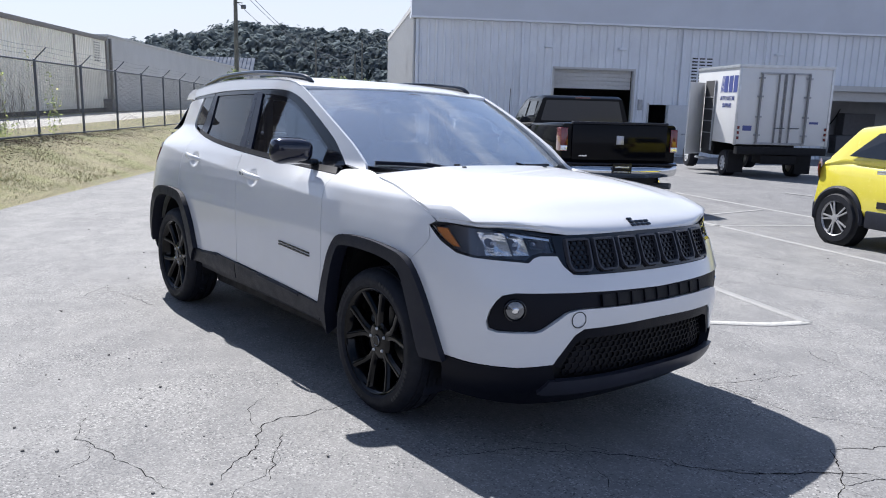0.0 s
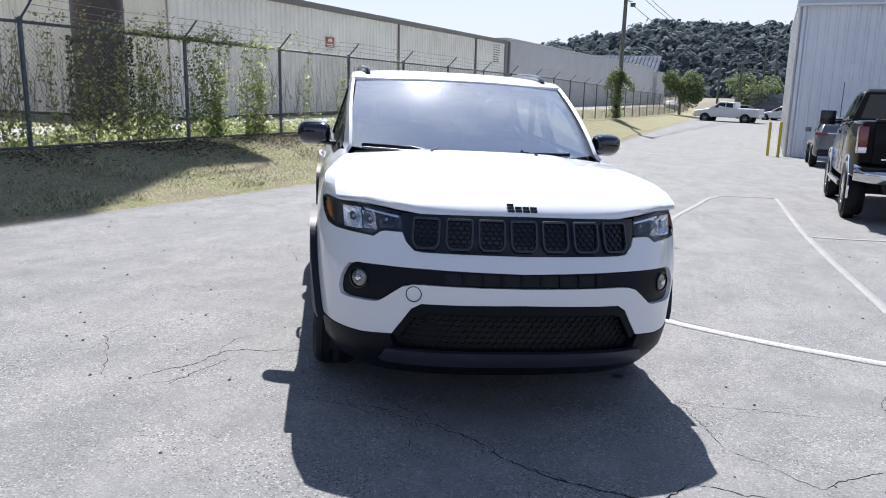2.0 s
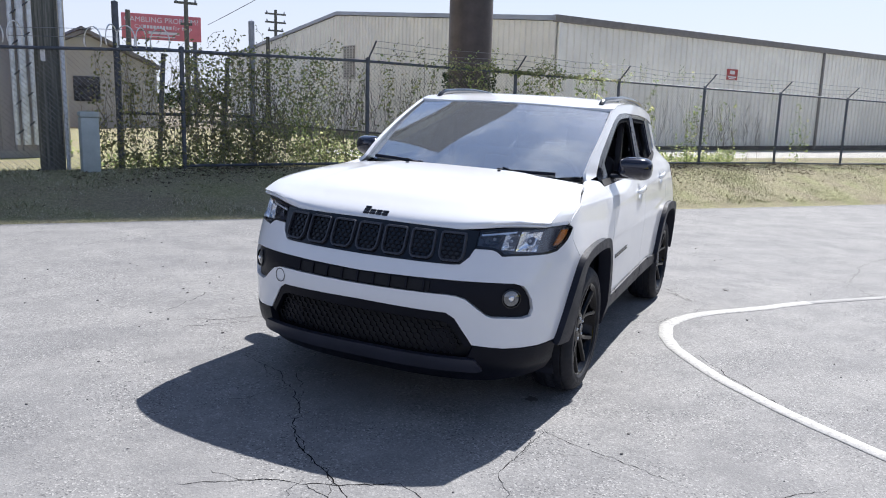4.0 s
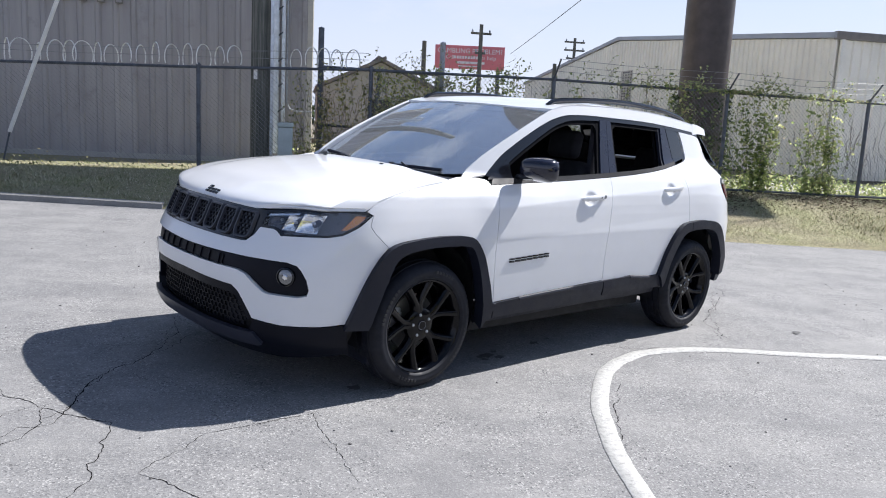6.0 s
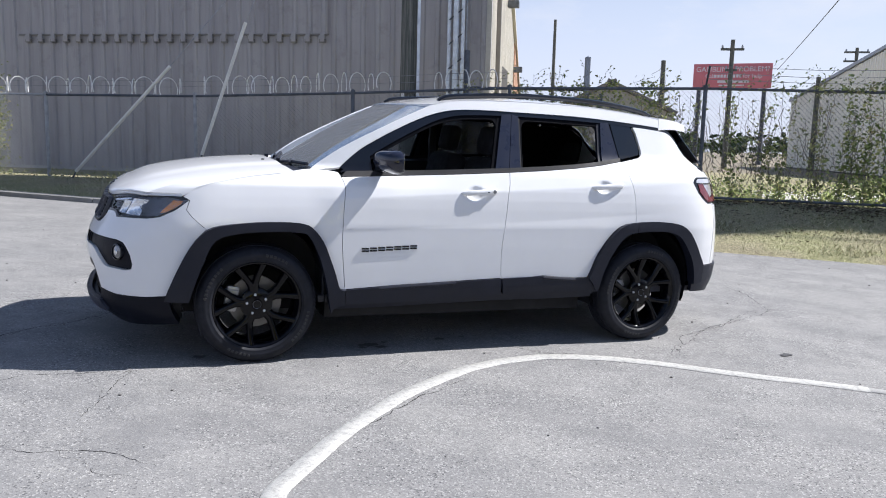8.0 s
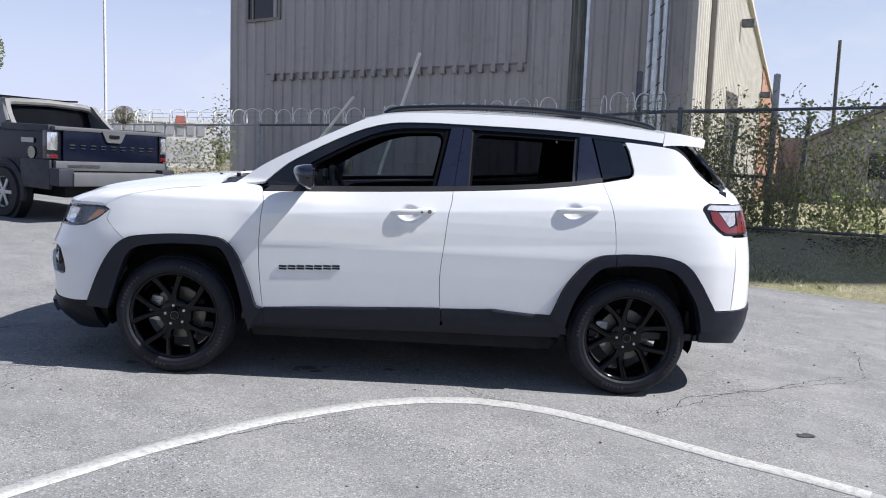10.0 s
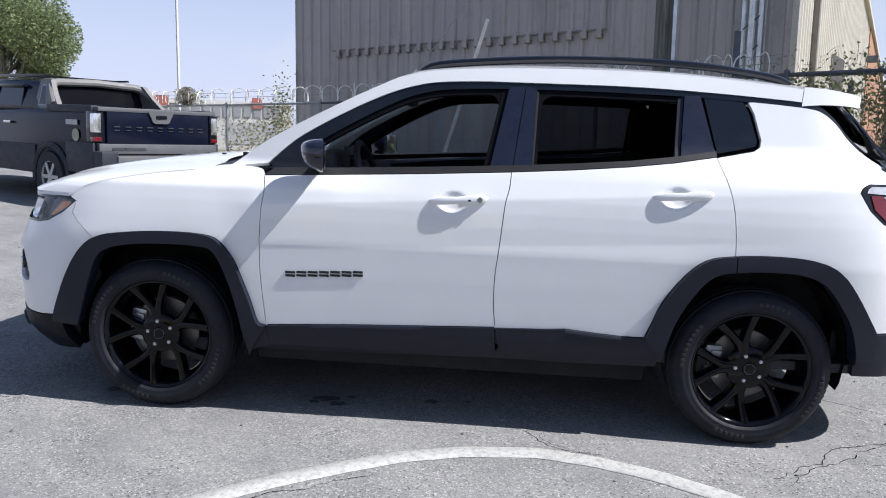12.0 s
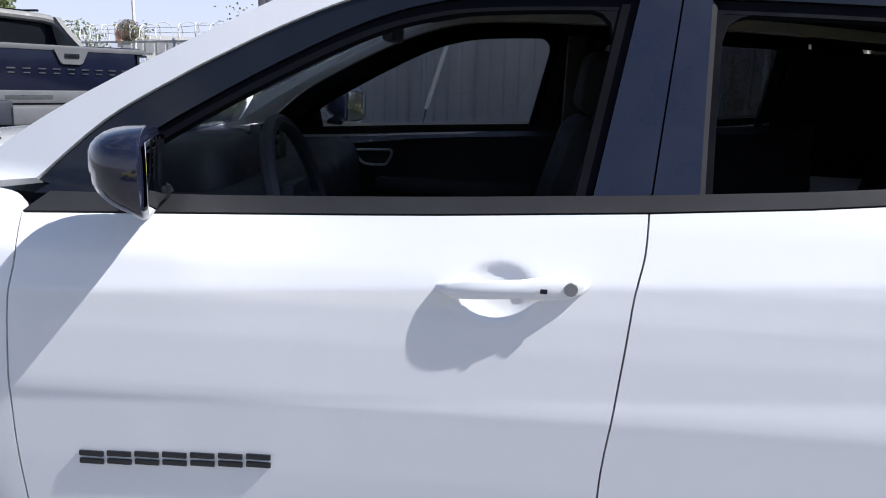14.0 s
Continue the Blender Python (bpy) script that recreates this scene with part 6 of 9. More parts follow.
let_through(DULLLEAF, DULLLEAF.ramp(g.outputs["Random Per Island"], [(0.0, (0.22, 0.24, 0.14)), (0.45, (0.38, 0.41, 0.21)), (0.8, (0.50, 0.48, 0.27)), (1.0, (0.62, 0.52, 0.34))]), 0.66)
TWIG = plain("dry_vine_twigs", (0.17, 0.15, 0.125), 0.9, vary=0.3)


def leaves(V, F, p, size, r, flat=0.0):
    """One folded leaf of four corners at p."""
    q = Euler((r.uniform(-1.3, 1.3), r.uniform(-1.3, 1.3), r.uniform(0, 6.28))).to_matrix()
    n = len(V)
    for x, y, z in ((0, -0.6, 0), (0.45, 0, 0.10), (0, 0.75, 0), (-0.45, 0, 0.10)):
        V.append(tuple(Vector(p) + q @ Vector((x * size, y * size, z * size))))
    F.append((n, n + 1, n + 2))
    F.append((n, n + 2, n + 3))


def leaf_object(name, V, F, mat, label, category, m=None, parent=None):
    me = bpy.data.meshes.new(name)
    me.from_pydata(V, [], F)
    me.materials.append(mat)
    ob = new(name, me)
    if parent:
        ob.parent = parent
    elif m is not None:
        ob.matrix_world = m
    return tagged(ob, label, category, kind="stuff")


# strands that climb the net, each with a leaf every few centimetres
THICK = [(-1.6, 0.5), (-1.0, 1.2), (0.4, 1.3), (1.2, 1.0), (1.6, 1.0), (2.6, 0.85), (3.4, 0.80), (4.0, 0.85), (4.6, 1.0), (5.0, 0.9), (5.4, 1.3), (6.1, 1.0), (6.45, 0.45), (6.9, 1.3), (7.5, 1.1), (7.9, 0.5), (8.3, 1.3), (8.9, 1.2), (9.3, 0.25), (10.6, 0.25), (11.8, 0.6), (12.3, 0.3), (13.8, 0.35), (14.6, 0.1), (15.3, 0.4), (17.5, 0.08), (20, 0.05)]
rng = random.Random(21)
V, F, DV, DF, stems = [], [], [], [], bmesh.new()
made = 0
while made < 285:
    s = rng.uniform(-1.6, 18)
    if rng.random() * 1.7 > lerp(THICK, s) ** 2:
        continue
    made += 1
    foot, head = fence_foot(s), fence_top(s)
    z, d = foot + 0.02, FENCE + 0.03
    reach = head + rng.uniform(-0.9, 0.28) if rng.random() < 0.72 else foot + rng.uniform(0.4, 1.1)
    drift = rng.gauss(0, 0.10)
    dull = s < 1.5 or (s < 5.0 and rng.random() < 0.85) or rng.random() < 0.22
    pts, spread = [(s, d, z)], rng.uniform(0.035, 0.085)
    while z < reach:
        z += rng.uniform(0.03, 0.055)
        s += drift * 0.04 + rng.gauss(0, 0.014)
        d += rng.gauss(0, 0.010) + (FENCE + 0.03 - d) * 0.2
        pts.append((s, d, z))
        full = 0.35 + 0.65 * max(0.0, noise.noise((s * 2.6, z * 2.6, 7.0)) + 0.55)
        for k in range(2):
            if rng.random() < full * (0.75 if dull and s > 1.5 else 0.95):
                leaves(DV if dull else V, DF if dull else F, (s + rng.gauss(0, spread), d + rng.gauss(-0.01, 0.045), z + rng.gauss(0, 0.03)), rng.uniform(0.036, 0.074) * (0.75 if dull else 1.0), rng)
    if len(pts) > 2:
        tube(stems, pts[::2] if len(pts) > 5 else pts, rng.uniform(0.002, 0.0045), 3)
# what spills over the top rail and hangs
for i in range(1300):
    s = rng.triangular(3.6, 9.9, 6.6)
    hump = 0.25 + 2.2 * max(0.0, noise.noise((s * 1.7, 0, 3.3)) + 0.1)
    pale = rng.random() < 0.55
    leaves(DV if pale else V, DF if pale else F, (s, FENCE - 0.02 + rng.gauss(0, 0.08), fence_top(s) + rng.gauss(0.05, 0.075) * hump), rng.uniform(0.028, 0.055), rng)
for i in range(70):
    s = rng.uniform(-1.2, 12)
    z = fence_top(s) + rng.uniform(0.0, 0.1)
    pts = [(s, FENCE, z)]
    for k in range(rng.randint(3, 8)):
        s += rng.gauss(0.02, 0.04)
        z += rng.uniform(0.02, 0.075)
        pts.append((s, FENCE + rng.gauss(0, 0.03), z))
        leaves(DV if s < 4 else V, DF if s < 4 else F, (s + rng.gauss(0, 0.02), FENCE + rng.gauss(0, 0.03), z), rng.uniform(0.022, 0.045), rng)
    tube(stems, pts, 0.0025, 3)
# weeds behind the net, in tufts of stalks
for i in range(1000):
    s, d = rng.uniform(-1.5, 14.5), FENCE + 0.12 + abs(rng.gauss(0, 0.75))
    tall = 0.19 + 0.42 * max(0.0, noise.noise((s * 0.9, d * 0.9, 2)) + 0.3) + 0.95 * math.exp(-((s - 2.0) / 0.55) ** 2 - ((d - FENCE - 0.6) / 0.7) ** 2)
    base = on_ground(s, d)
    lean = (rng.gauss(0, 0.18), rng.gauss(0, 0.18))
    for k in range(int(6 + 16 * tall)):
        h = rng.random() * tall
        leaves(V, F, (base.x + lean[0] * h + rng.gauss(0, 0.05), base.y + lean[1] * h + rng.gauss(0, 0.05), base.z + h), rng.uniform(0.028, 0.058), rng)
for i in range(6500):
    s, d = rng.uniform(0.0, 2.7), FENCE + 0.12 + abs(rng.gauss(0, 0.35))
    z = rng.random() ** 0.9 * (1.95 + 0.3 * noise.noise((s * 2, 0, 1)))
    if noise.noise((s * 2.4, d * 2.4, z * 2.4)) < rng.uniform(-0.35, 0.15):
        continue
    green = rng.random() < 0.62
    leaves(V if green else DV, F if green else DF, (s, d, ground_height(s, d) + z), rng.uniform(0.030, 0.060), rng)
for cs, cz, ws, wz, n in ((-13.6, 2.26, 0.19, 0.10, 220), (-10.35, 1.65, 0.15, 0.42, 800)):
    for i in range(n):
        leaves(DV, DF, (cs + rng.gauss(0, ws), FENCE + 0.1 + rng.gauss(0, 0.12), cz + rng.gauss(0, wz)), rng.uniform(0.03, 0.06), rng)
for i in range(90):
    a, R, f = rng.uniform(0, 6), rng.uniform(0.10, 0.27), rng.uniform(0, 3.1)
    tube(stems, [(-13.6 + R * math.cos(a + k * 0.5) * math.cos(f) * 1.2, FENCE + R * math.cos(a + k * 0.5) * math.sin(f), 2.28 + 0.85 * R * math.sin(a + k * 0.5)) for k in range(8)], 0.004, 3)
leaf_object("fence_vines", V, F, LEAF.mat, "sunlit green vines and weeds grown through the fence", "vines", GRID)
leaf_object("faded_vines", DV, DF, DULLLEAF.mat, "dull and withered vine leaves on the fence", "vines", GRID)
lone("vine_stems", stems, TWIG, "thin climbing stems of the vines", "vines", GRID, kind="stuff", smoothed=False)
V, F = [], []
for i in range(1100):
    s = rng.uniform(-20, -3)
    leaves(V, F, (s, FENCE + rng.gauss(0.05, 0.12), fence_foot(s) + abs(rng.gauss(0, 0.09))), rng.uniform(0.02, 0.05), rng)
for i in range(2200):
    s = -10.6 - abs(rng.gauss(0, 1.7))
    leaves(V, F, (s, FENCE + 0.5 + rng.gauss(0, 0.25), 0.5 + rng.random() ** 1.3 * 1.25), rng.uniform(0.03, 0.06), rng)
leaf_object("fence_weeds", V, F, DULLLEAF.mat, "low weeds and a bushy patch along the fence foot", "weeds", GRID)
bm = bmesh.new()
for i in range(520):
    s = rng.choice([rng.uniform(-1.5, 4.0), rng.uniform(-1.5, 9.5), rng.uniform(9, 15)])
    z = fence_foot(s) + rng.random() * 0.9
    y = FENCE + 0.035
    pts = [(s, y, z)]
    for k in range(5):
        s += rng.gauss(0, 0.06)
        z += rng.uniform(0.05, 0.24)
        if z > fence_top(s) + 0.35:
            break
        pts.append((s, y + rng.gauss(0, 0.03), z))
    if len(pts) > 1:
        tube(bm, pts, rng.uniform(0.002, 0.005), 3)
lone("dry_vine_stems", bm, TWIG, "thin dry vine stems woven into the fence", "vines", GRID, kind="stuff", smoothed=False)

# ---- buildings behind the fence ----
BEIGE = plain("beige_painted_sheet_metal", (0.87, 0.84, 0.75), 0.5, 0.0, vary=0.10, scale=0.7, fine=0.08, bscale=25)
BEIGETRIM = plain("brown_grey_eave_trim", (0.20, 0.185, 0.17), 0.5, 0.2, vary=0.12)
streaks = Nodes("weathered_brown_sheet_metal")
c = streaks.ramp(streaks.noise(1.0, 6.0, 0.65, stretch=(3.0, 3.0, 0.22)), [(0.30, (0.30, 0.28, 0.28)), (0.55, (0.385, 0.362, 0.358)), (0.75, (0.445, 0.42, 0.41))])
c = streaks.mix(streaks.ramp(streaks.noise(2.2, 5.0, 0.7), [(0.56, (0,) * 3), (0.72, (0.5,) * 3)]), c, (0.25, 0.226, 0.22))
streaks.set(Base_Color=c, Roughness=0.55, Metallic=0.1)
BROWN = streaks.mat
CREAM = plain("cream_sheet_metal", (0.50, 0.47, 0.41), 0.5, 0.0, vary=0.12, scale=0.9, fine=0.1, bscale=20)
GREY = plain("blue_grey_sheet_metal", (0.70, 0.735, 0.79), 0.45, 0.05, vary=0.07, scale=0.6, fine=0.05, bscale=20)
PALE = plain("pale_grey_fascia", (0.54, 0.57, 0.63), 0.5, 0.05, vary=0.05, scale=0.5)
WHITEWALL = plain("pale_painted_wall", (0.52, 0.52, 0.515), 0.7, vary=0.07, scale=0.4, fine=0.06, bscale=8)
ROOFMETAL = plain("grey_roof_sheet", (0.33, 0.35, 0.38), 0.45, 0.4, vary=0.1, scale=0.6)
BLUEROOF = plain("dark_blue_roof_sheet", (0.09, 0.115, 0.165), 0.8, 0.0, vary=0.12, scale=0.5, spec=0.1)
# near-black colour stands in for shade in vents, workshop and truck doorway
INSHADE = plain("painted_inner_shade", (0.045, 0.046, 0.05), 0.8, vary=0.3, scale=0.8)
ORANGE = plain("orange_brick_wall", (0.34, 0.19, 0.12), 0.85, vary=0.2, scale=4)
RUST = plain("brown_painted_steel_column", (0.085, 0.068, 0.062), 0.5, 0.3, vary=0.25, scale=3)
timber = Nodes("grey_weathered_pole_wood")
timber.set(Base_Color=timber.ramp(timber.noise(9.0, 5.0, 0.7, stretch=(3.0, 3.0, 0.12)), [(0.34, (0.055, 0.06, 0.052)), (0.52, (0.135, 0.135, 0.115)), (0.70, (0.26, 0.25, 0.215))]), Roughness=0.9)
timber.bump(timber.noise(30.0, 4.0, 0.7, stretch=(3.0, 3.0, 0.1)), 0.6, 0.01)
WOOD = timber.mat
ZINC = plain("bright_zinc_pipe", (0.66, 0.69, 0.73), 0.4, 0.3, vary=0.2, scale=6)


def ribbed(p0, p1, z0, top, pitch=0.305, depth=0.028, thick=0.12):
    """A standing sheet of trapezoid ribs from (s, d) p0 to p1; top is a function of the distance along it."""
    a, b = Vector(p0), Vector(p1)
    L = (b - a).length
    t = (b - a) / L
    n = Vector((t.y, -t.x))
    prof = []
    k = 0.0
    while k < L:
        for u, h in ((0.0, 0), (0.60, 0), (0.70, 1), (0.90, 1), (1.0, 0)):
            x = k + u * pitch
            if x <= L and (not prof or x > prof[-1][0] + 1e-5):
                prof.append((x, h * depth))
        k += pitch
    if prof[-1][0] < L - 1e-4:
        prof.append((L, 0.0))
    bm = bmesh.new()
    prev = None
    for x, h in prof:
        p = a + t * x + n * h
        q = a + t * x - n * thick
        zt = top(x)
        row = [bm.verts.new((p.x, p.y, z0)), bm.verts.new((p.x, p.y, zt)), bm.verts.new((q.x, q.y, zt)), bm.verts.new((q.x, q.y, z0))]
        if prev:
            for j in range(4):
                bm.faces.new((prev[j], row[j], row[(j + 1) % 4], prev[(j + 1) % 4]))
        else:
            bm.faces.new(row)
        prev = row
    bm.faces.new(prev[::-1])
    return bm


def louvre(name, parent, axis, at_, w, h, mat, nsl=9):
    """A slatted vent on a wall; axis 's': the wall runs along s and faces -d; 'd': it runs along d and faces -s."""
    s, d, z = at_
    f = (lambda u0, u1, o0, o1, a, b: (s + u0, s + u1, d - o1, d - o0, z + a, z + b)) if axis == "s" else (lambda u0, u1, o0, o1, a, b: (s - o1, s - o0, d + u0, d + u1, z + a, z + b))
    # backing coloured dark as the shade between the slats
    v = part(name, boxes(f(0, w, 0.0, 0.04, 0, h)), INSHADE, parent)
    for k in range(nsl):
        a = h * k / nsl
        part("slat", boxes(f(0.02, w - 0.02, 0.04, 0.085, a, a + h / nsl * 0.55)), mat, v)
    part("vent_frame", boxes(f(-0.04, w + 0.04, 0.0, 0.07, -0.05, 0.0), f(-0.04, w + 0.04, 0.0, 0.07, h, h + 0.05), f(-0.04, 0.0, 0.0, 0.07, 0, h), f(w, w + 0.04, 0.0, 0.07, 0, h)), mat, v)
    return v


WD, WS0, WS1, EAVE = 15.2, 14.05, 46.5, 4.45
wh = thing("warehouse", GRID, "long beige sheet-metal warehouse with brown eave trim", "warehouse")
part("wall", ribbed((WS0, WD), (WS1, WD), 0.35, lambda x: EAVE, 0.305, 0.05), BEIGE, wh, smoothed=False)
part("gable_wall", ribbed((WS0, WD + 32), (WS0, WD), 0.35, lambda x: EAVE + 1.45 * (1 - abs(x - 16) / 16), 0.305, 0.05), BEIGE, wh, smoothed=False)
part("base_strip", boxes((WS0 - 0.03, WS1, WD - 0.01, WD + 0.2, -0.5, 0.36), (WS0 - 0.02, WS0 + 0.2, WD, WD + 32, -0.5, 0.36)), plain("dark_base_course", (0.075, 0.07, 0.065), 0.9, vary=0.3, scale=2), wh)
part("eave_trim", boxes((WS0 - 0.12, WS1 + 0.05, WD - 0.14, WD + 0.05, EAVE - 0.03, EAVE + 0.20), bevel=0.02), BEIGETRIM, wh)
bm = bmesh.new()
for y0, y1, za, zb in ((WD - 0.1, WD + 16, EAVE + 0.17, EAVE + 1.65), (WD + 16, WD + 32.1, EAVE + 1.65, EAVE + 0.17)):
    q = [bm.verts.new(p) for p in ((WS0 - 0.12, y0, za), (WS1, y0, za), (WS1, y1, zb), (WS0 - 0.12, y1, zb), (WS0 - 0.12, y0, za - 0.16), (WS1, y0, za - 0.16), (WS1, y1, zb - 0.16), (WS0 - 0.12, y1, zb - 0.16))]
    for f in ((0, 1, 2, 3), (4, 7, 6, 5), (0, 4, 5, 1), (1, 5, 6, 2), (2, 6, 7, 3), (3, 7, 4, 0)):
        bm.faces.new([q[i] for i in f])
part("roof", bm, ROOFMETAL, wh, smoothed=False)
for s in (WS0 + 0.10, 29.9, 40.7, WS1 - 0.15):
    part("downpipe", boxes((s - 0.06, s + 0.06, WD - 0.13, WD - 0.03, 0.2, EAVE), bevel=0.01), BEIGETRIM if s > 20 else BEIGE, wh)
louvre("wall_vent", wh, "s", (44.0, WD, 3.05), 1.3, 1.2, BEIGE, 8)
v = louvre("gable_vent", wh, "d", (WS0, 29.3, 2.85), 1.2, 1.5, CREAM, 12)
part("wall_vent_box", boxes((45.4, 46.2, WD - 0.6, WD, 0.1, 0.9), bevel=0.05), plain("grey_unit", (0.10, 0.10, 0.11), 0.6), wh)
sg = part("wall_sign", boxes((23.15, 23.85, WD - 0.06, WD - 0.035, 2.98, 3.40)), plain("faded_red_sign", (0.36, 0.06, 0.05), 0.6), wh, "small faded red sign with white marks")
part("sign_marks", boxes((23.35, 23.65, WD - 0.068, WD - 0.06, 3.20, 3.34), (23.25, 23.75, WD - 0.068, WD - 0.06, 3.07, 3.12), (23.3, 23.7, WD - 0.068, WD - 0.06, 3.01, 3.04)), plain("white_print", (0.7, 0.68, 0.66), 0.6), sg)

hall = thing("pale_hall", GRID, "long pale grey windowless hall beyond the warehouse", "building")
part("wall", boxes((46.9, 118, WD - 0.1, WD + 24, -1.5, 4.72), bevel=0.02), WHITEWALL, hall)
part("corner_pipe", boxes((46.85, 47.1, WD - 0.25, WD - 0.11, 0.0, 4.6), bevel=0.02), BEIGETRIM, hall)
part("coping", boxes((46.8, 118.1, WD - 0.16, WD + 24.1, 4.72, 4.86), bevel=0.02), WHITEWALL, hall)
barn = thing("blue_roofed_hall", GRID, "distant hall with a dark blue ribbed roof", "building")
bm = bmesh.new()
q = [bm.verts.new(p) for p in ((118.5, 14.5, 4.4), (118.5, 28, 4.4), (123, 14.8, 6.9), (123, 28, 6.9), (128, 14.8, 6.9), (128, 28, 6.9))]
bm.faces.new((q[0], q[1], q[3], q[2]))
bm.faces.new((q[2], q[3], q[5], q[4]))
hall_roof = part("roof", bm, BLUEROOF, barn, smoothed=False)
for k in range(22):
    part("roof_rib", boxes((-0.02, 5.1, -0.03, 0.03, 0.0, 0.10)), BLUEROOF, hall_roof, m=Matrix.Translation((118.5, 14.7 + k * 0.62, 4.4)) @ pose(0, 0, 0, 0, -29, 0))
part("wall", boxes((118.6, 128, 14.6, 28, -2, 4.42)), WHITEWALL, barn)

bb = thing("brown_building", GRID, "tall brown sheet-metal building close behind the fence", "building")
BD, BS0, BS1, BT = 12.57, -14.86, -1.07, 8.35
part("front_wall", ribbed((BS0, BD), (BS1, BD), 0.45, lambda x: BT, 0.36, 0.04), BROWN, bb, smoothed=False)
part("side_wall", ribbed((BS1, BD), (BS1 - 1.34, BD + 24), 0.45, lambda x: BT - 0.205 * x, 0.30, 0.03), CREAM, bb, smoothed=False)
part("back_walls", boxes((BS0, BS0 + 0.1, BD, BD + 24, 0.3, 3.4), (BS0, BS1, BD + 23.9, BD + 24, 0.3, 3.3)), BROWN, bb)
part("base_strip", boxes((BS0, BS1 + 0.02, BD - 0.05, BD + 0.1, -0.3, 0.47)), CONCRETE, bb, "pale concrete base")
bm = bmesh.new()
q = [bm.verts.new(p) for p in ((BS0 - 0.2, BD - 0.25, BT + 0.10), (BS1 + 0.14, BD - 0.25, BT + 0.10), (BS1 - 1.20, BD + 24.2, BT - 4.92), (BS0 - 0.2, BD + 24.2, BT - 4.92), (BS0 - 0.2, BD - 0.25, BT - 0.06), (BS1 + 0.14, BD - 0.25, BT - 0.06), (BS1 - 1.20, BD + 24.2, BT - 5.08), (BS0 - 0.2, BD + 24.2, BT - 5.08))]
for f in ((0, 1, 2, 3), (4, 7, 6, 5), (0, 4, 5, 1), (1, 5, 6, 2), (2, 6, 7, 3), (3, 7, 4, 0)):
    bm.faces.new([q[i] for i in f])
part("roof", bm, CREAM, bb, smoothed=False)
w = part("window", boxes((-14.05, -12.88, BD - 0.05, BD + 0.05, 5.42, 6.55)), PRIVACY, bb, "dark window in a thin metal frame")
part("window_frame", boxes((-14.15, -12.78, BD - 0.09, BD + 0.0, 5.34, 5.42), (-14.15, -14.05, BD - 0.09, BD, 5.42, 6.6), (-12.88, -12.78, BD - 0.09, BD, 5.42, 6.6), (-14.15, -12.78, BD - 0.09, BD, 6.55, 6.63), (-13.9, -13.84, BD - 0.08, BD, 5.42, 6.55)), BEIGETRIM, w)
# patched band of newer sheet with cut rib ends
part("patch_band", ribbed((-13.30, BD - 0.045), (-5.0, BD - 0.045), 3.82, lambda x: 7.6, 0.36, 0.04, 0.01), BROWN, bb, smoothed=False)
for k in range(23):
    s = -13.05 + 0.36 * k
    part("rib_end", boxes((s - 0.055, s + 0.055, BD - 0.10, BD - 0.03, 3.64, 3.86), bevel=0.008), BROWN, bb)
    # dark block behind each rib end, drawn in as its shadow outline
    part("rib_shade", boxes((s - 0.075, s + 0.075, BD - 0.088, BD - 0.03, 3.615, 3.70)), BEIGETRIM, bb)
# dark strip drawn in as the shadow line under the band
part("patch_shade", boxes((-13.32, -4.98, BD - 0.06, BD - 0.03, 3.79, 3.83)), BEIGETRIM, bb)
for s in (-2.02, -1.86, -1.70):
    bm = bmesh.new()
    tube(bm, [(s, BD - 0.22, 0.6), (s, BD - 0.22, 9.5)], 0.045 if s != -1.86 else 0.07, 8)
    part("conduit", bm, ZINC, bb, "bright galvanised conduit")
for k in range(16):
    bm = bmesh.new()
    tube(bm, [(-2.02, BD - 0.25, 0.8 + 0.55 * k), (-1.70, BD - 0.25, 1.05 + 0.55 * k)], 0.016, 5)
    part("conduit_brace", bm, GALVDARK, bb)
bm = bmesh.new()
tube(bm, [(-1.62, BD - 0.2, 9.0), (-1.62, BD - 0.2, 1.75), (-1.55, BD - 0.2, 1.60), (-1.40, BD - 0.2, 1.55), (-1.05, BD - 0.2, 1.55)], 0.02, 6)
part("conduit", bm, GALV, bb)
for s, d, z in ((BS1 - 0.34, 19.5, 5.6), (BS1 - 0.70, 26, 4.2)):
    part("wall_lamp", boxes((s, s + 0.35, d - 0.14, d + 0.14, z, z + 0.22), bevel=0.03), GALVDARK, bb)
part("side_door", boxes((BS1 - 0.40, BS1 - 0.25, 17.5, 19.2, 0.4, 3.6)), plain("dark_door", (0.06, 0.055, 0.05), 0.7), bb)
bm = bmesh.new()
prism(bm, [(26.4, 0.2), (36.4, 0.2), (36.4, BT - 0.205 * 23.9 - 0.1), (26.4, BT - 0.205 * 13.8 - 0.1)], 0.07, Matrix(((-1.34 / 24, 0, 1, BS1 + 1.34 / 24 * BD - 0.01), (1, 0, 0, 0), (0, 1, 0, 0), (0, 0, 0, 1))))
part("brick_end", bm, ORANGE, bb, "orange brick end of the side wall", smoothed=False)
part("downpipe", boxes((BS1 - 0.09, BS1 + 0.04, 14.2, 14.32, 0.5, 7.9), bevel=0.01), BEIGETRIM, bb)

# brown steel column that carries a billboard overhead
pil = thing("billboard", GRID, "tall brown steel column carrying a billboard overhead", "billboard")
bm = bmesh.new()
lathe(bm, [(0.0, -0.2), (0.535, -0.2), (0.535, 12.5), (0.0, 12.5)], 40, Matrix.Translation((7.90, 11.5, 0)))
part("column", bm, RUST, pil, sharp=50)
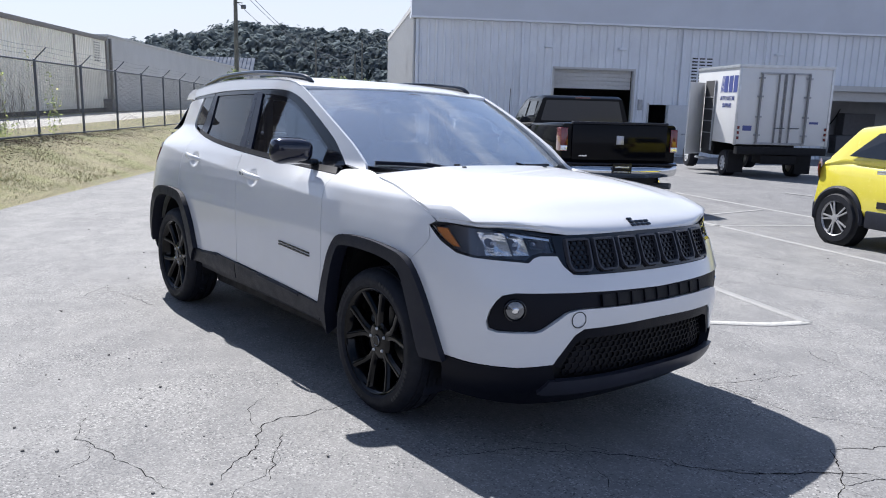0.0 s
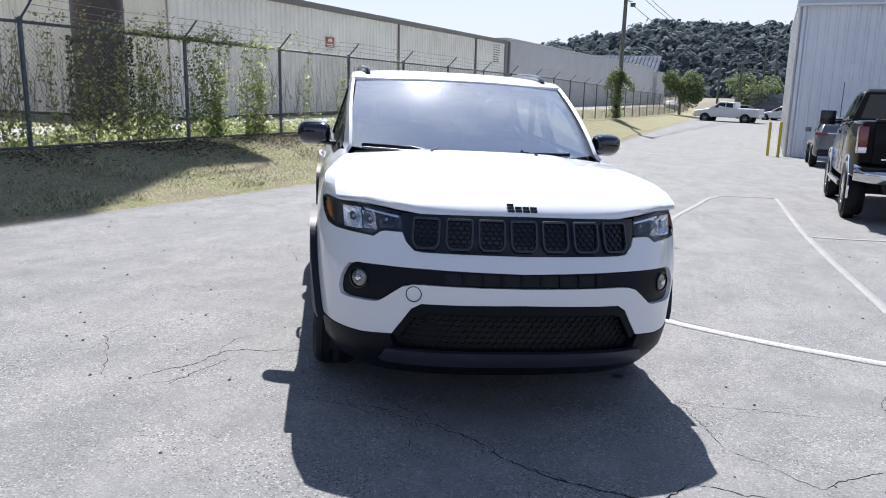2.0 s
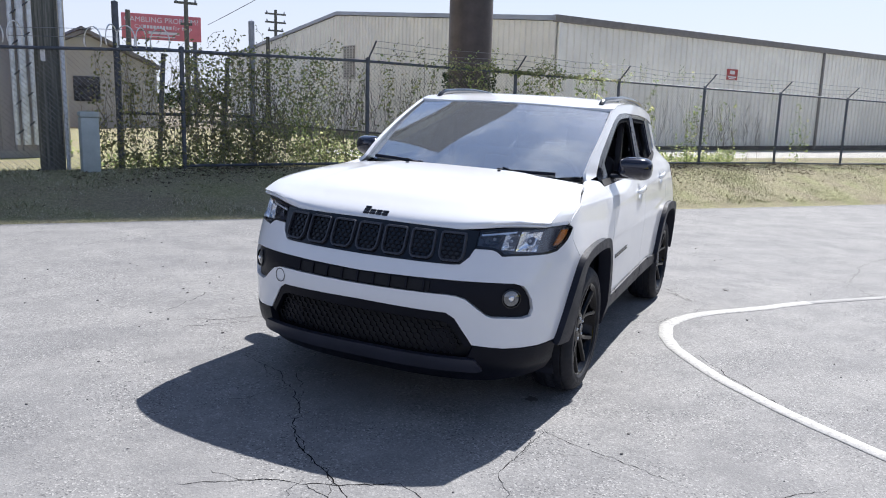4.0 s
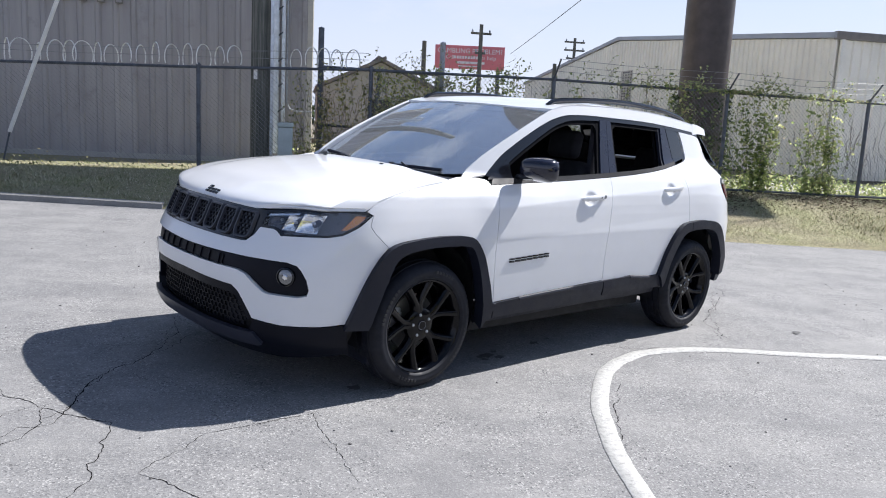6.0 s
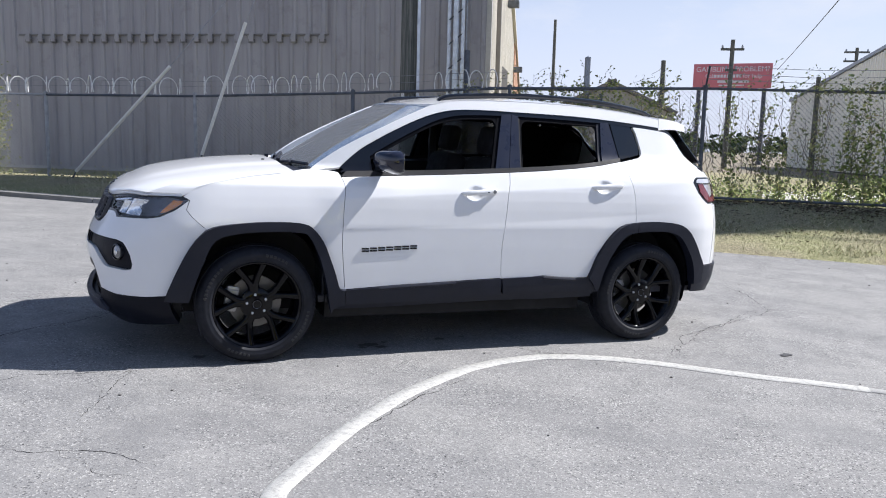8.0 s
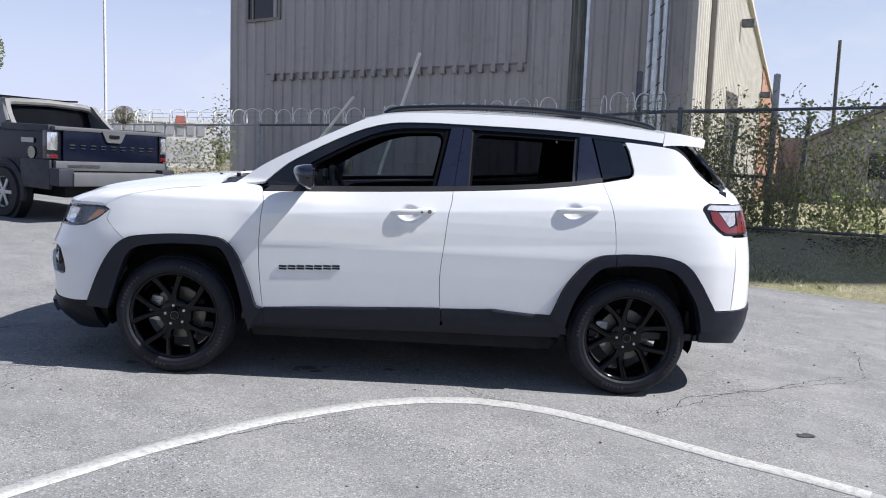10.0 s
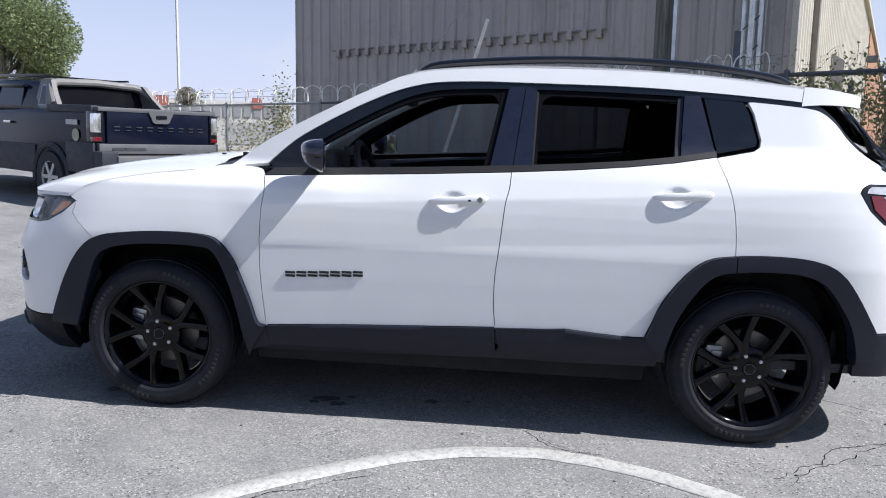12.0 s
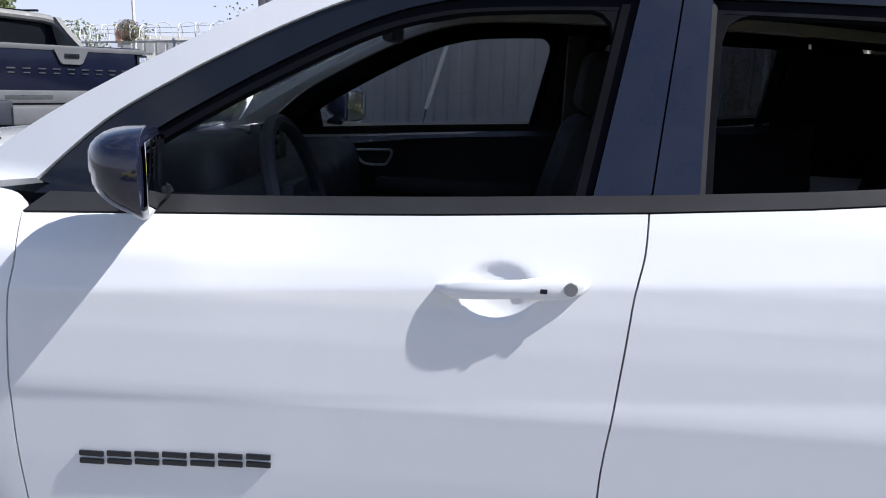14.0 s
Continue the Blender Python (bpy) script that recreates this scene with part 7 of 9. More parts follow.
part("panel", boxes((0.4, 16.4, 11.15, 11.45, 12.2, 18.3), (0.4, 16.4, 11.75, 12.05, 12.2, 18.3)), plain("dark_billboard_back", (0.055, 0.055, 0.06), 0.7), pil)
part("walkway", boxes((0.4, 16.4, 10.2, 11.15, 12.0, 12.08)), GALVDARK, pil)
for k in range(9):
    bm = bmesh.new()
    tube(bm, [(0.5 + 1.98 * k, 10.25, 12.08), (0.5 + 1.98 * k, 10.25, 13.1)], 0.03, 5)
    part("rail_post", bm, GALVDARK, pil)
bm = bmesh.new()
tube(bm, [(0.4, 10.25, 13.1), (16.4, 10.25, 13.1)], 0.03, 5)
part("hand_rail", bm, GALVDARK, pil)
V, F = [], []
rng = random.Random(8)
for i in range(2300):
    a, z = rng.uniform(0, math.tau), rng.random() ** 1.3 * 2.2
    leaves(V, F, (7.9 + (0.57 + rng.random() * 0.12) * math.cos(a), 11.5 + (0.57 + rng.random() * 0.12) * math.sin(a), 0.2 + z), rng.uniform(0.04, 0.08), rng)
leaf_object("column_ivy", V, F, LEAFDARK.mat, "dark ivy climbing the steel column", "ivy", GRID)

# wooden pole and its guy wires by the fence
pole = thing("utility_pole", GRID, "weathered wooden utility pole beside the fence", "utility pole")
bm = bmesh.new()
tube(bm, [(-1.98, FENCE + 0.22, 0.2), (-1.97, FENCE + 0.22, 4.0), (-1.95, FENCE + 0.22, 10.5)], [0.17, 0.155, 0.13], 14)
part("shaft", bm, WOOD, pole, sharp=50)
bm = bmesh.new()
tube(bm, [(-1.79, FENCE + 0.10, 0.3), (-1.79, FENCE + 0.10, 9.0)], 0.028, 8)
part("cable_guard", bm, ZINC, pole, "grey cable guard pipe")
part("tag", boxes((-2.08, -2.02, FENCE + 0.03, FENCE + 0.04, 2.0, 2.2)), SHINY, pole)
guy = plain("pale_guy_guard", (0.80, 0.78, 0.71), 0.6, vary=0.1)
for (a, b, top) in (((-5.68, FENCE - 0.38, 0.98), (-4.84, FENCE - 0.30, 3.33), (-2.0, FENCE + 0.1, 10.0)), ((-8.30, FENCE - 0.30, 0.60), (-6.27, FENCE - 0.38, 2.55), (-2.0, FENCE + 0.1, 7.3))):
    gw = thing("guy_wire", GRID, "guy wire in a pale plastic guard", "guy wire", group="guy wires of the pole")
    bm = bmesh.new()
    tube(bm, [a, b], 0.032, 8)
    part("guard", bm, guy, gw)
    bm = bmesh.new()
    tube(bm, [b, top], 0.008, 5)
    part("cable", bm, GALV, gw)
    bm = bmesh.new()
    tube(bm, [(a[0] - (b[0] - a[0]) * 0.12, a[1], a[2] - 0.42), a], 0.014, 5)
    part("anchor_rod", bm, GALVDARK, gw)
ped = thing("cable_pedestal", at(-1.55, FENCE - 0.22, 0.32), "pale green-grey cable pedestal by the fence", "pedestal")
part("body", boxes((-0.12, 0.12, -0.12, 0.12, 0.0, 0.92), bevel=0.02), plain("pale_green_plastic", (0.40, 0.45, 0.44), 0.6), ped)
part("cap", boxes((-0.13, 0.13, -0.13, 0.13, 0.92, 1.0), bevel=0.03), plain("pale_green_cap", (0.38, 0.43, 0.42), 0.6), ped)

# ---- far things beyond the fence ----
def away(cs, cd, ang, dist):
    return (cs + dist * math.cos(radians(ang)), cd + dist * math.sin(radians(ang)))


SIGNRED = plain("faded_red_sign_face", (0.66, 0.20, 0.22), 0.6, vary=0.1, scale=1.0)
sx, sy = away(1.14, -5.49, 80.1, 62.0)
board = thing("roadside_sign", GRID @ pose(sx, sy, 0, 0, 0, -12), "faded red roadside sign with white lettering on posts", "sign")
part("face", boxes((-2.75, 2.75, -0.10, 0.10, 5.9, 7.7), bevel=0.02), SIGNRED, board)
for x in (-2.3, 2.3):
    bm = bmesh.new()
    tube(bm, [(x, 0.2, 0), (x, 0.2, 7.0)], 0.16, 8)
    part("post", bm, GALVDARK, board)
PRINT = plain("white_sign_print", (0.75, 0.72, 0.72), 0.6, vary=0.03)


def words(text, size, m, mat, parent, name="lettering"):
    cu = bpy.data.curves.new(name, "FONT")
    cu.body, cu.size, cu.extrude, cu.align_x = text, size, 0.004, "CENTER"
    tmp = bpy.data.objects.new(name, cu)
    me = bpy.data.meshes.new_from_object(tmp)
    bpy.data.objects.remove(tmp)
    me.materials.clear()
    me.materials.append(mat)
    ob = new(name, me)
    ob.parent = parent
    ob.matrix_local = m
    return tagged(ob, kind="stuff")


words("GAMBLING PROBLEM?", 0.52, pose(0, -0.115, 7.12, 90, 0, 0), PRINT, board)
words("Call                 for help", 0.42, pose(0.1, -0.115, 6.66, 90, 0, 0), PRINT, board)
part("number_bars", boxes(*[(-1.25 + 0.22 * k, -1.09 + 0.22 * k, -0.115, -0.10, 6.68, 6.90) for k in range(9)]), PRINT, board)
part("number_bars", boxes((-1.0, 1.2, -0.115, -0.10, 6.30, 6.48), (-0.9, 0.9, -0.115, -0.10, 6.08, 6.16)), PRINT, board)

hx, hy = away(1.14, -5.49, 88.2, 36.0)
home = thing("small_house", GRID @ pose(hx, hy, 0.2, 0, 0, 0), "small grey house with a low gable roof behind the trees", "house")
bm = bmesh.new()
prism(bm, [(-2.8, 0.0), (2.8, 0.0), (2.8, 2.6), (0, 3.9), (-2.8, 2.6)], 8, pose(0, 8, 0, 90, 0, 0))
part("wall", bm, plain("grey_siding", (0.36, 0.37, 0.38), 0.8, vary=0.1, scale=1), home, smoothed=False)
for sg in (1, -1):
    bm = bmesh.new()
    box(bm, -0.25, 3.15, -0.5, 8.5, 0, 0.14, m=Matrix.Translation((0, 0, 3.93)) @ pose(0, 0, 0, 0, 24.9, 0) if sg > 0 else Matrix.Translation((0, 0, 3.93)) @ pose(0, 0, 0, 0, 180 - 24.9, 0) @ pose(0, 0, -0.14))
    part("roof", bm, plain("dark_shingle_roof", (0.17, 0.17, 0.18), 0.9, vary=0.25, scale=3), home, smoothed=False)
part("window", boxes((-0.5, 0.5, -0.06, 0.02, 1.2, 2.2)), PRIVACY, home)


def power_pole(s, d, z0, h, arms, name="utility_pole", lean=0.0):
    p = thing(name, GRID @ pose(s, d, z0), "slim wooden utility pole against the sky", "utility pole", group="far utility poles")
    bm = bmesh.new()
    tube(bm, [(0, 0, 0), (lean, 0, h)], [0.16, 0.11], 8)
    part("shaft", bm, WOOD, p)
    for z, w in arms:
        part("crossarm", boxes((-w, w, -0.06, 0.06, z - 0.06, z + 0.06)), WOOD, p)
        for x in (-w * 0.85, 0.0, w * 0.85):
            bm = bmesh.new()
            lathe(bm, [(0.0, 0.0), (0.05, 0.0), (0.06, 0.08), (0.03, 0.16), (0.0, 0.16)], 8, Matrix.Translation((x, 0, z + 0.06)))
            part("insulator", bm, GALV, p)
    return p


for ang, dist, top, arms in ((92.4, 61, 10.9, []), (80.2, 45, 7.2, [(6.7, 0.6), (5.6, 0.3)]), (72.6, 60, 8.4, [(8.1, 0.8), (7.5, 0.8), (6.9, 0.6)]), (84.7, 40, 5.6, []), (74.7, 45, 5.2, [])):
    s, d = away(1.14, -5.49, ang, dist)
    power_pole(s, d, 0.0, top, arms)


def blob_tree(name, m, height, spread, n, label, trunk=0.25, size=0.22, seed=1, base=0.3, mat=None):
    r = random.Random(seed)
    t = thing(name, m, label, "tree")
    bm = bmesh.new()
    tube(bm, [(0, 0, -0.3), (0.05, 0.02, height * 0.3), (-0.05, 0.06, height * 0.62)], [trunk, trunk * 0.75, trunk * 0.35], 10)
    lobes = []
    for k in range(11):
        a = r.uniform(0, math.tau)
        z = height * r.uniform(base + 0.1, 0.92)
        q = spread * (1 - abs(z / height - 0.55) * 1.1) * r.uniform(0.25, 0.85)
        c = Vector((q * math.cos(a), q * math.sin(a), z))
        lobes.append((c, spread * r.uniform(0.28, 0.5)))
        tube(bm, [(0, 0, height * r.uniform(0.2, 0.5)), tuple(c * 0.6 + Vector((0, 0, height * 0.18))), tuple(c)], [trunk * 0.35, trunk * 0.2, 0.02], 5)
    part("trunk", bm, WOOD, t)
    V, F = [], []
    for i in range(n):
        c, R = r.choice(lobes)
        v = Vector((r.gauss(0, 1), r.gauss(0, 1), r.gauss(0, 1))).normalized() * R * (r.random() ** 0.35)
        leaves(V, F, c + v * Vector((1, 1, 0.8)).length / 1.62, size * r.uniform(0.6, 1.3), r)
    leaf_object("crown", V, F, mat or LEAFDARK.mat, "", "", parent=t)
    return t


s, d = away(2.99, -4.09, 155.5, 44)
blob_tree("tree", GRID @ pose(s, d, 0.3), 8.0, 4.3, 46000, "broad green tree behind the parked pickup", 0.35, 0.105, 4, mat=MIDLEAF.mat)
s, d = away(2.99, -4.09, 149.0, 60)
blob_tree("tree", GRID @ pose(s, d, 0.3), 3.3, 3.8, 12000, "low green tree in the distance", 0.3, 0.15, 5, mat=MIDLEAF.mat)
s, d = away(-4.97, -2.08, 6.0, 84)
blob_tree("tree", GRID @ pose(s, d, -1.2), 5.0, 2.3, 9000, "pale green roadside tree beyond the drive", 0.16, 0.17, 6, base=0.2, mat=MIDLEAF.mat)
s, d = away(-4.97, -2.08, 0.9, 95)
blob_tree("tree", GRID @ pose(s, d, -1.4), 5.6, 3.4, 8000, "small yellowing roadside tree", 0.2, 0.18, 7, base=0.15, mat=MIDLEAF.mat)
# light mast and low buildings behind the pickup
s, d = away(2.99, -4.09, 144.9, 38)
mast = thing("light_mast", GRID @ pose(s, d, 0.2), "tall slim pale light mast", "light mast")
bm = bmesh.new()
tube(bm, [(0, 0, 0), (0, 0, 13)], [0.07, 0.05], 8)
part("shaft", bm, plain("white_mast", (0.62, 0.63, 0.65), 0.5), mast)
part("lamp_head", boxes((-0.5, 0.5, -0.12, 0.12, 12.9, 13.05), bevel=0.03), GALV, mast)
s, d = away(2.99, -4.09, 142.0, 75)
shop = thing("low_shop", GRID @ pose(s, d, 0.0, 0, 0, 55), "low distant shop with a white front and red trim", "building")
part("wall", boxes((-6, 6, 0, 8, 0, 4.6)), WHITEWALL, shop)
part("parapet", boxes((-6.1, 6.1, -0.15, 0, 4.6, 4.95)), WHITEWALL, shop)
for x0, x1 in ((-6.1, -4.9), (2.4, 3.3)):
    part("trim", boxes((x0, x1, -0.2, -0.02, 4.3, 5.25)), plain("faded_red_trim", (0.33, 0.11, 0.085), 0.7, vary=0.2, scale=1), shop)
blind = plain("grey_blind", (0.25, 0.26, 0.28), 0.6)
for k in range(12):
    part("blind", boxes((-5.6 + 0.9 * k, -4.95 + 0.9 * k, -0.10, -0.02, 3.5, 4.4)), blind, shop)
part("shutter", boxes((-5, -1, -0.06, 0, 1.0, 3.0), (0, 4.6, -0.06, 0, 1.0, 3.0)), plain("pale_shutter", (0.36, 0.37, 0.39), 0.6), shop)

# wooded ridge, the haze of distance mixed into its leaf and ground colours
HAZELEAF = Nodes("far_woods_haze_tint")
g = HAZELEAF.n.new("ShaderNodeNewGeometry")
c = HAZELEAF.ramp(g.outputs["Random Per Island"], [(0.0, (0.145, 0.175, 0.195)), (0.5, (0.160, 0.192, 0.205)), (1.0, (0.175, 0.208, 0.21))])
HAZELEAF.set(Base_Color=c, Roughness=0.9, Specular_IOR_Level=0.1)
let_through(HAZELEAF, c, 0.55)
RIDGE = [(-40, 0.5), (-25, 4.6), (-10, 5.0), (-3, 4.9), (0, 5.0), (4, 5.2), (7, 5.4), (10, 4.6), (13, 3.7), (15, 3.3), (17, 2.4), (20, 1.2), (26, 0.6), (40, 0.2)]
FAR = 330.0
r = random.Random(17)
# pale blue-grey ground: haze put into the colour, as in the leaves
hz = plain("far_hill_haze_tint", (0.17, 0.195, 0.195), 1.0, vary=0.3, scale=0.05, spec=0.0)
bm = bmesh.new()
rows = []
for k in range(67):
    a = -40 + 1.2 * k
    top = (math.tan(radians(lerp(RIDGE, a))) * FAR + 1.5) * 0.86
    rows.append([bm.verts.new((*away(-4, -1, a, FAR + q * 90), -2.0 + top * h)) for q, h in ((-0.5, -0.05), (-0.2, 0.45), (0.1, 0.8), (0.4, 1.0), (1.0, 0.9))])
for A, B in zip(rows, rows[1:]):
    for j in range(4):
        bm.faces.new((A[j], A[j + 1], B[j + 1], B[j]))
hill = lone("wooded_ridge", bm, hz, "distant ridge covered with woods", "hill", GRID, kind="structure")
V, F = [], []
for i in range(2100):
    a = r.uniform(-14, 22)
    q = (i % 70) / 70 + r.uniform(0, 0.014)
    top = math.tan(radians(lerp(RIDGE, a))) * FAR + 1.5
    cx, cy = away(-4, -1, a, FAR - 48 + 98 * q)
    zc = -2.0 + top * 0.86 * lerp([(-0.6, -0.05), (-0.5, -0.05), (-0.2, 0.45), (0.1, 0.8), (0.4, 1.0), (1.0, 0.9)], (98 * q - 48) / 90) + r.uniform(0.2, 1.8)
    R = r.uniform(2.0, 4.2)
    tall = r.uniform(0.75, 1.45)
    shade = R * tall
    for j in range(200):
        v = Vector((r.gauss(0, 1), r.gauss(0, 1), r.gauss(0, 1))).normalized()
        k = R * r.uniform(0.55, 1.0) * (1 + 0.45 * noise.noise(v * 1.9 + Vector((i * 3.1, 0, 0))))
        face = (v + 0.22 * Vector((r.gauss(0, 1), r.gauss(0, 1), r.gauss(0, 1)))).normalized()
        side = face.cross(Vector((0, 0, 1)) if abs(face.z) < 0.9 else Vector((1, 0, 0))).normalized()
        over = face.cross(side)
        c, w = Vector((cx + v.x * k, cy + v.y * k, zc + 0.3 * shade + v.z * k * tall)), r.uniform(0.7, 1.25)
        n = len(V)
        V += [tuple(c + side * a * w + over * b * w) for a, b in ((-1, -0.6), (0.2, -1), (1, 0.3), (-0.3, 0.9))]
        F.append((n, n + 1, n + 2, n + 3))
woods = leaf_object("far_woods", V, F, HAZELEAF.mat, "green woods on the distant ridge, haze put into the colour", "woods", GRID)
# screen of trees behind the fence side, low on the horizon
V, F = [], []
for i in range(600):
    a = r.uniform(24, 170)
    cx, cy = away(0, 0, a, r.uniform(120, 170))
    R = r.uniform(2.0, 3.6)
    for j in range(18):
        v = Vector((r.gauss(0, 1), r.gauss(0, 1), r.gauss(0, 1))).normalized() * R * r.random() ** 0.33
        leaves(V, F, (cx + v.x, cy + v.y, 1.0 + r.random() * 2.0 + v.z * 0.6), r.uniform(0.6, 1.2), r)
leaf_object("far_trees", V, F, LEAFDARK.mat, "low line of distant trees", "trees", GRID)

# wooden pole with a lamp down the drive, its wires and bush
p = power_pole(46.3, 7.2, -0.3, 9.5, [], lean=0.35)
bm = bmesh.new()
tube(bm, [(0.3, 0, 7.4), (-0.2, -0.5, 7.3)], 0.03, 5)
box(bm, -0.35, -0.10, -0.7, -0.4, 6.95, 7.2, bevel=0.05)
part("street_light", bm, GALVDARK, p)
wires = thing("overhead_wires", GRID, "thin overhead wires sagging across the sky", "wires")
for a, b, sag in (((46.6, 7.2, 8.6), (112, -2, 9.0), 3.0), ((46.6, 7.2, 8.2), (112, -2, 7.9), 2.6), ((46.6, 7.2, 7.2), (112, -2, 7.0), 2.6), ((14.3, 52.7, 7.0), (8.2, 11.95, 7.2), 0.1)):
    bm = bmesh.new()
    tube(bm, [tuple(Vector(a).lerp(Vector(b), k / 20) - Vector((0, 0, sag * (1 - (2 * k / 20 - 1) ** 2)))) for k in range(21)], 0.022, 4)
    part("wire", bm, GALVDARK, wires)
power_pole(112, -2, -1.5, 11.0, [(10.4, 1.2)])
power_pole(94.8, 4.1, -1.3, 9.3, [(8.3, 0.9)])
power_pole(95.0, -0.8, -1.3, 7.9, [])
power_pole(80.0, 1.1, -1.2, 5.7, [(5.5, 0.7)])
V, F = [], []
for i in range(4200):
    a = r.uniform(0, math.tau)
    if i % 5 < 2:
        z, q = r.uniform(0.0, 2.4), abs(r.gauss(0, 0.30))
    else:
        q = r.random() ** 0.6 * 1.15 * (0.7 + 0.3 * math.sin(3 * a))
        z = 2.75 - 0.75 * q * q + r.gauss(0, 0.18)
    leaves(V, F, (46.2 + q * math.cos(a), 7.3 + q * math.sin(a), -0.3 + z), r.uniform(0.06, 0.13), r)
leaf_object("pole_vines", V, F, MIDLEAF.mat, "vines bunched round the foot of the wooden pole", "vines", GRID)

# ---- grey metal building with roll-up doors ----
gb = thing("grey_workshop", GRID, "blue-grey sheet-metal workshop with roll-up doors", "building")
GS, FASCIA = 30.2, 5.05
part("corner_wall", ribbed((GS, -2.77), (GS, -9.27), -1.3, lambda x: FASCIA + 0.1, 0.36, 0.055), GREY, gb, smoothed=False)
part("front_wall", ribbed((GS, -13.05), (GS, -13.92), -1.3, lambda x: FASCIA + 0.1, 0.36, 0.055), GREY, gb, smoothed=False)
part("front_wall", ribbed((GS, -14.82), (GS, -22.9), -1.3, lambda x: FASCIA + 0.1, 0.36, 0.055), GREY, gb, smoothed=False)
part("front_wall", ribbed((GS, -31), (GS, -45), -1.3, lambda x: FASCIA + 0.1, 0.36, 0.055), GREY, gb, smoothed=False)
part("door_head", ribbed((GS, -9.27), (GS, -13.05), 2.98, lambda x: FASCIA + 0.1, 0.36, 0.055), GREY, gb, smoothed=False)
part("door_head", ribbed((GS, -13.92), (GS, -14.82), 1.48, lambda x: FASCIA + 0.1, 0.36, 0.055), GREY, gb, smoothed=False)
part("door_head", ribbed((GS, -22.9), (GS, -31), 2.36, lambda x: FASCIA + 0.1, 0.36, 0.055), GREY, gb, smoothed=False)
part("fascia", boxes((GS - 0.35, GS + 0.4, -45, -2.62, FASCIA, 7.6)), PALE, gb, "plain pale grey fascia")
part("fascia_trim", boxes((GS - 0.38, GS + 0.4, -45, -2.60, FASCIA - 0.08, FASCIA)), GREY, gb)
part("side_wall", ribbed((GS + 22, -2.77), (GS, -2.77), -1.3, lambda x: 5.45, 0.305, 0.05), plain("pale_side_sheet", (0.56, 0.565, 0.57), 0.5, vary=0.06), gb, smoothed=False)
part("side_parapet", boxes((GS - 0.1, GS + 22, -2.95, -2.70, 5.40, 5.62)), WHITEWALL, gb)
louvre("side_vent", gb, "s", (GS + 3.0, -2.74, 2.2), 1.0, 1.6, GREY, 8)
# walls coloured near black for the unlit inside
part("back_wall", boxes((GS + 21.8, GS + 22, -45, -2.9, -1.3, 5.4), (GS, GS + 22, -45.2, -45, -1.3, 5.4)), INSHADE, gb)
part("inner_wall", boxes((GS + 9, GS + 9.2, -45, -3, -1.3, 4.4)), INSHADE, gb)
part("bay_wall", boxes((GS + 4.2, GS + 4.3, -31, -22.0, -1.3, 4.4), (GS + 0.3, GS + 4.2, -22.3, -22.2, -1.3, 4.4)), plain("grey_bay_wall", (0.42, 0.43, 0.45), 0.8, vary=0.15, scale=0.7), gb)
part("air_hose", tube(bmesh.new(), [(GS + 4.1, -25.0 - 0.12 * k, 1.5 - 0.9 * math.sin(math.pi * k / 12)) for k in range(13)], 0.03, 6), DARK, gb)
part("roof", boxes((GS + 0.3, GS + 22.2, -45.2, -2.8, 5.45, 5.6)), ROOFMETAL, gb)
part("floor_slab", boxes((GS + 0.02, GS + 9, -45, -3, -1.4, -0.80)), CONCRETE, gb)
part("door_curtain", ribbed((GS + 0.2, -9.3), (GS + 0.2, -13.0), 2.12, lambda x: 3.0, 0.25, 0.01, 0.03), WHITEWALL, gb, "partly raised white roll-up door")
for z in (2.2, 2.38, 2.56, 2.74, 2.92):
    part("door_slat", boxes((GS + 0.14, GS + 0.20, -13.0, -9.3, z - 0.07, z + 0.07), bevel=0.015), WHITEWALL, gb)
part("door_curtain", boxes((GS + 0.15, GS + 0.22, -31, -22.9, 1.9, 2.4)), WHITEWALL, gb)
for y0, y1, z1 in ((-9.27, -9.17, 3.06), (-13.15, -13.05, 3.06), (-13.92, -13.86, 1.55), (-22.95, -22.85, 2.4)):
    part("door_jamb", boxes((GS - 0.06, GS + 0.2, y0, y1, -1.2, z1)), WHITEWALL, gb)
part("door_lintel", boxes((GS - 0.06, GS + 0.2, -13.15, -9.17, 2.98, 3.08)), WHITEWALL, gb)
part("door_lintel", boxes((GS - 0.25, GS + 0.2, -31, -22.85, 2.36, 2.62)), WHITEWALL, gb)
dl = part("open_door", boxes((GS - 0.14, GS - 0.08, -15.9, -14.84, -0.85, 1.48), bevel=0.01), plain("white_door", (0.60, 0.61, 0.63), 0.5, vary=0.03), gb, "white steel door standing open")
part("door_handle", boxes((GS - 0.2, GS - 0.14, -15.75, -15.6, 0.1, 0.16)), GALV, dl)
louvre("wall_vent", gb, "d", (GS, -16.9, 2.36), 1.05, 1.32, GREY, 9)
for y in (-7.71, -15.37, -10.9 + 8.0, -19.5):
    part("downpipe", boxes((GS - 0.12, GS - 0.03, y - 0.06, y + 0.06, -1.2, FASCIA), bevel=0.015), GREY, gb)
for y in (-8.9, -12.4, -20.1):
    part("wall_lamp", boxes((GS - 0.25, GS - 0.03, y - 0.18, y + 0.18, 3.9, 4.0), bevel=0.03), GREY, gb)
part("meter_box", boxes((GS - 0.16, GS - 0.03, -13.55, -13.35, 1.2, 1.7), bevel=0.02), GALV, gb)
part("workbench", boxes((GS + 2.6, GS + 3.4, -29, -25.4, -0.8, 0.15), (GS + 3.3, GS + 4.0, -28, -26.2, -0.8, 1.3), bevel=0.05), plain("workshop_gear", (0.12, 0.12, 0.13), 0.6), gb)
bm = bmesh.new()
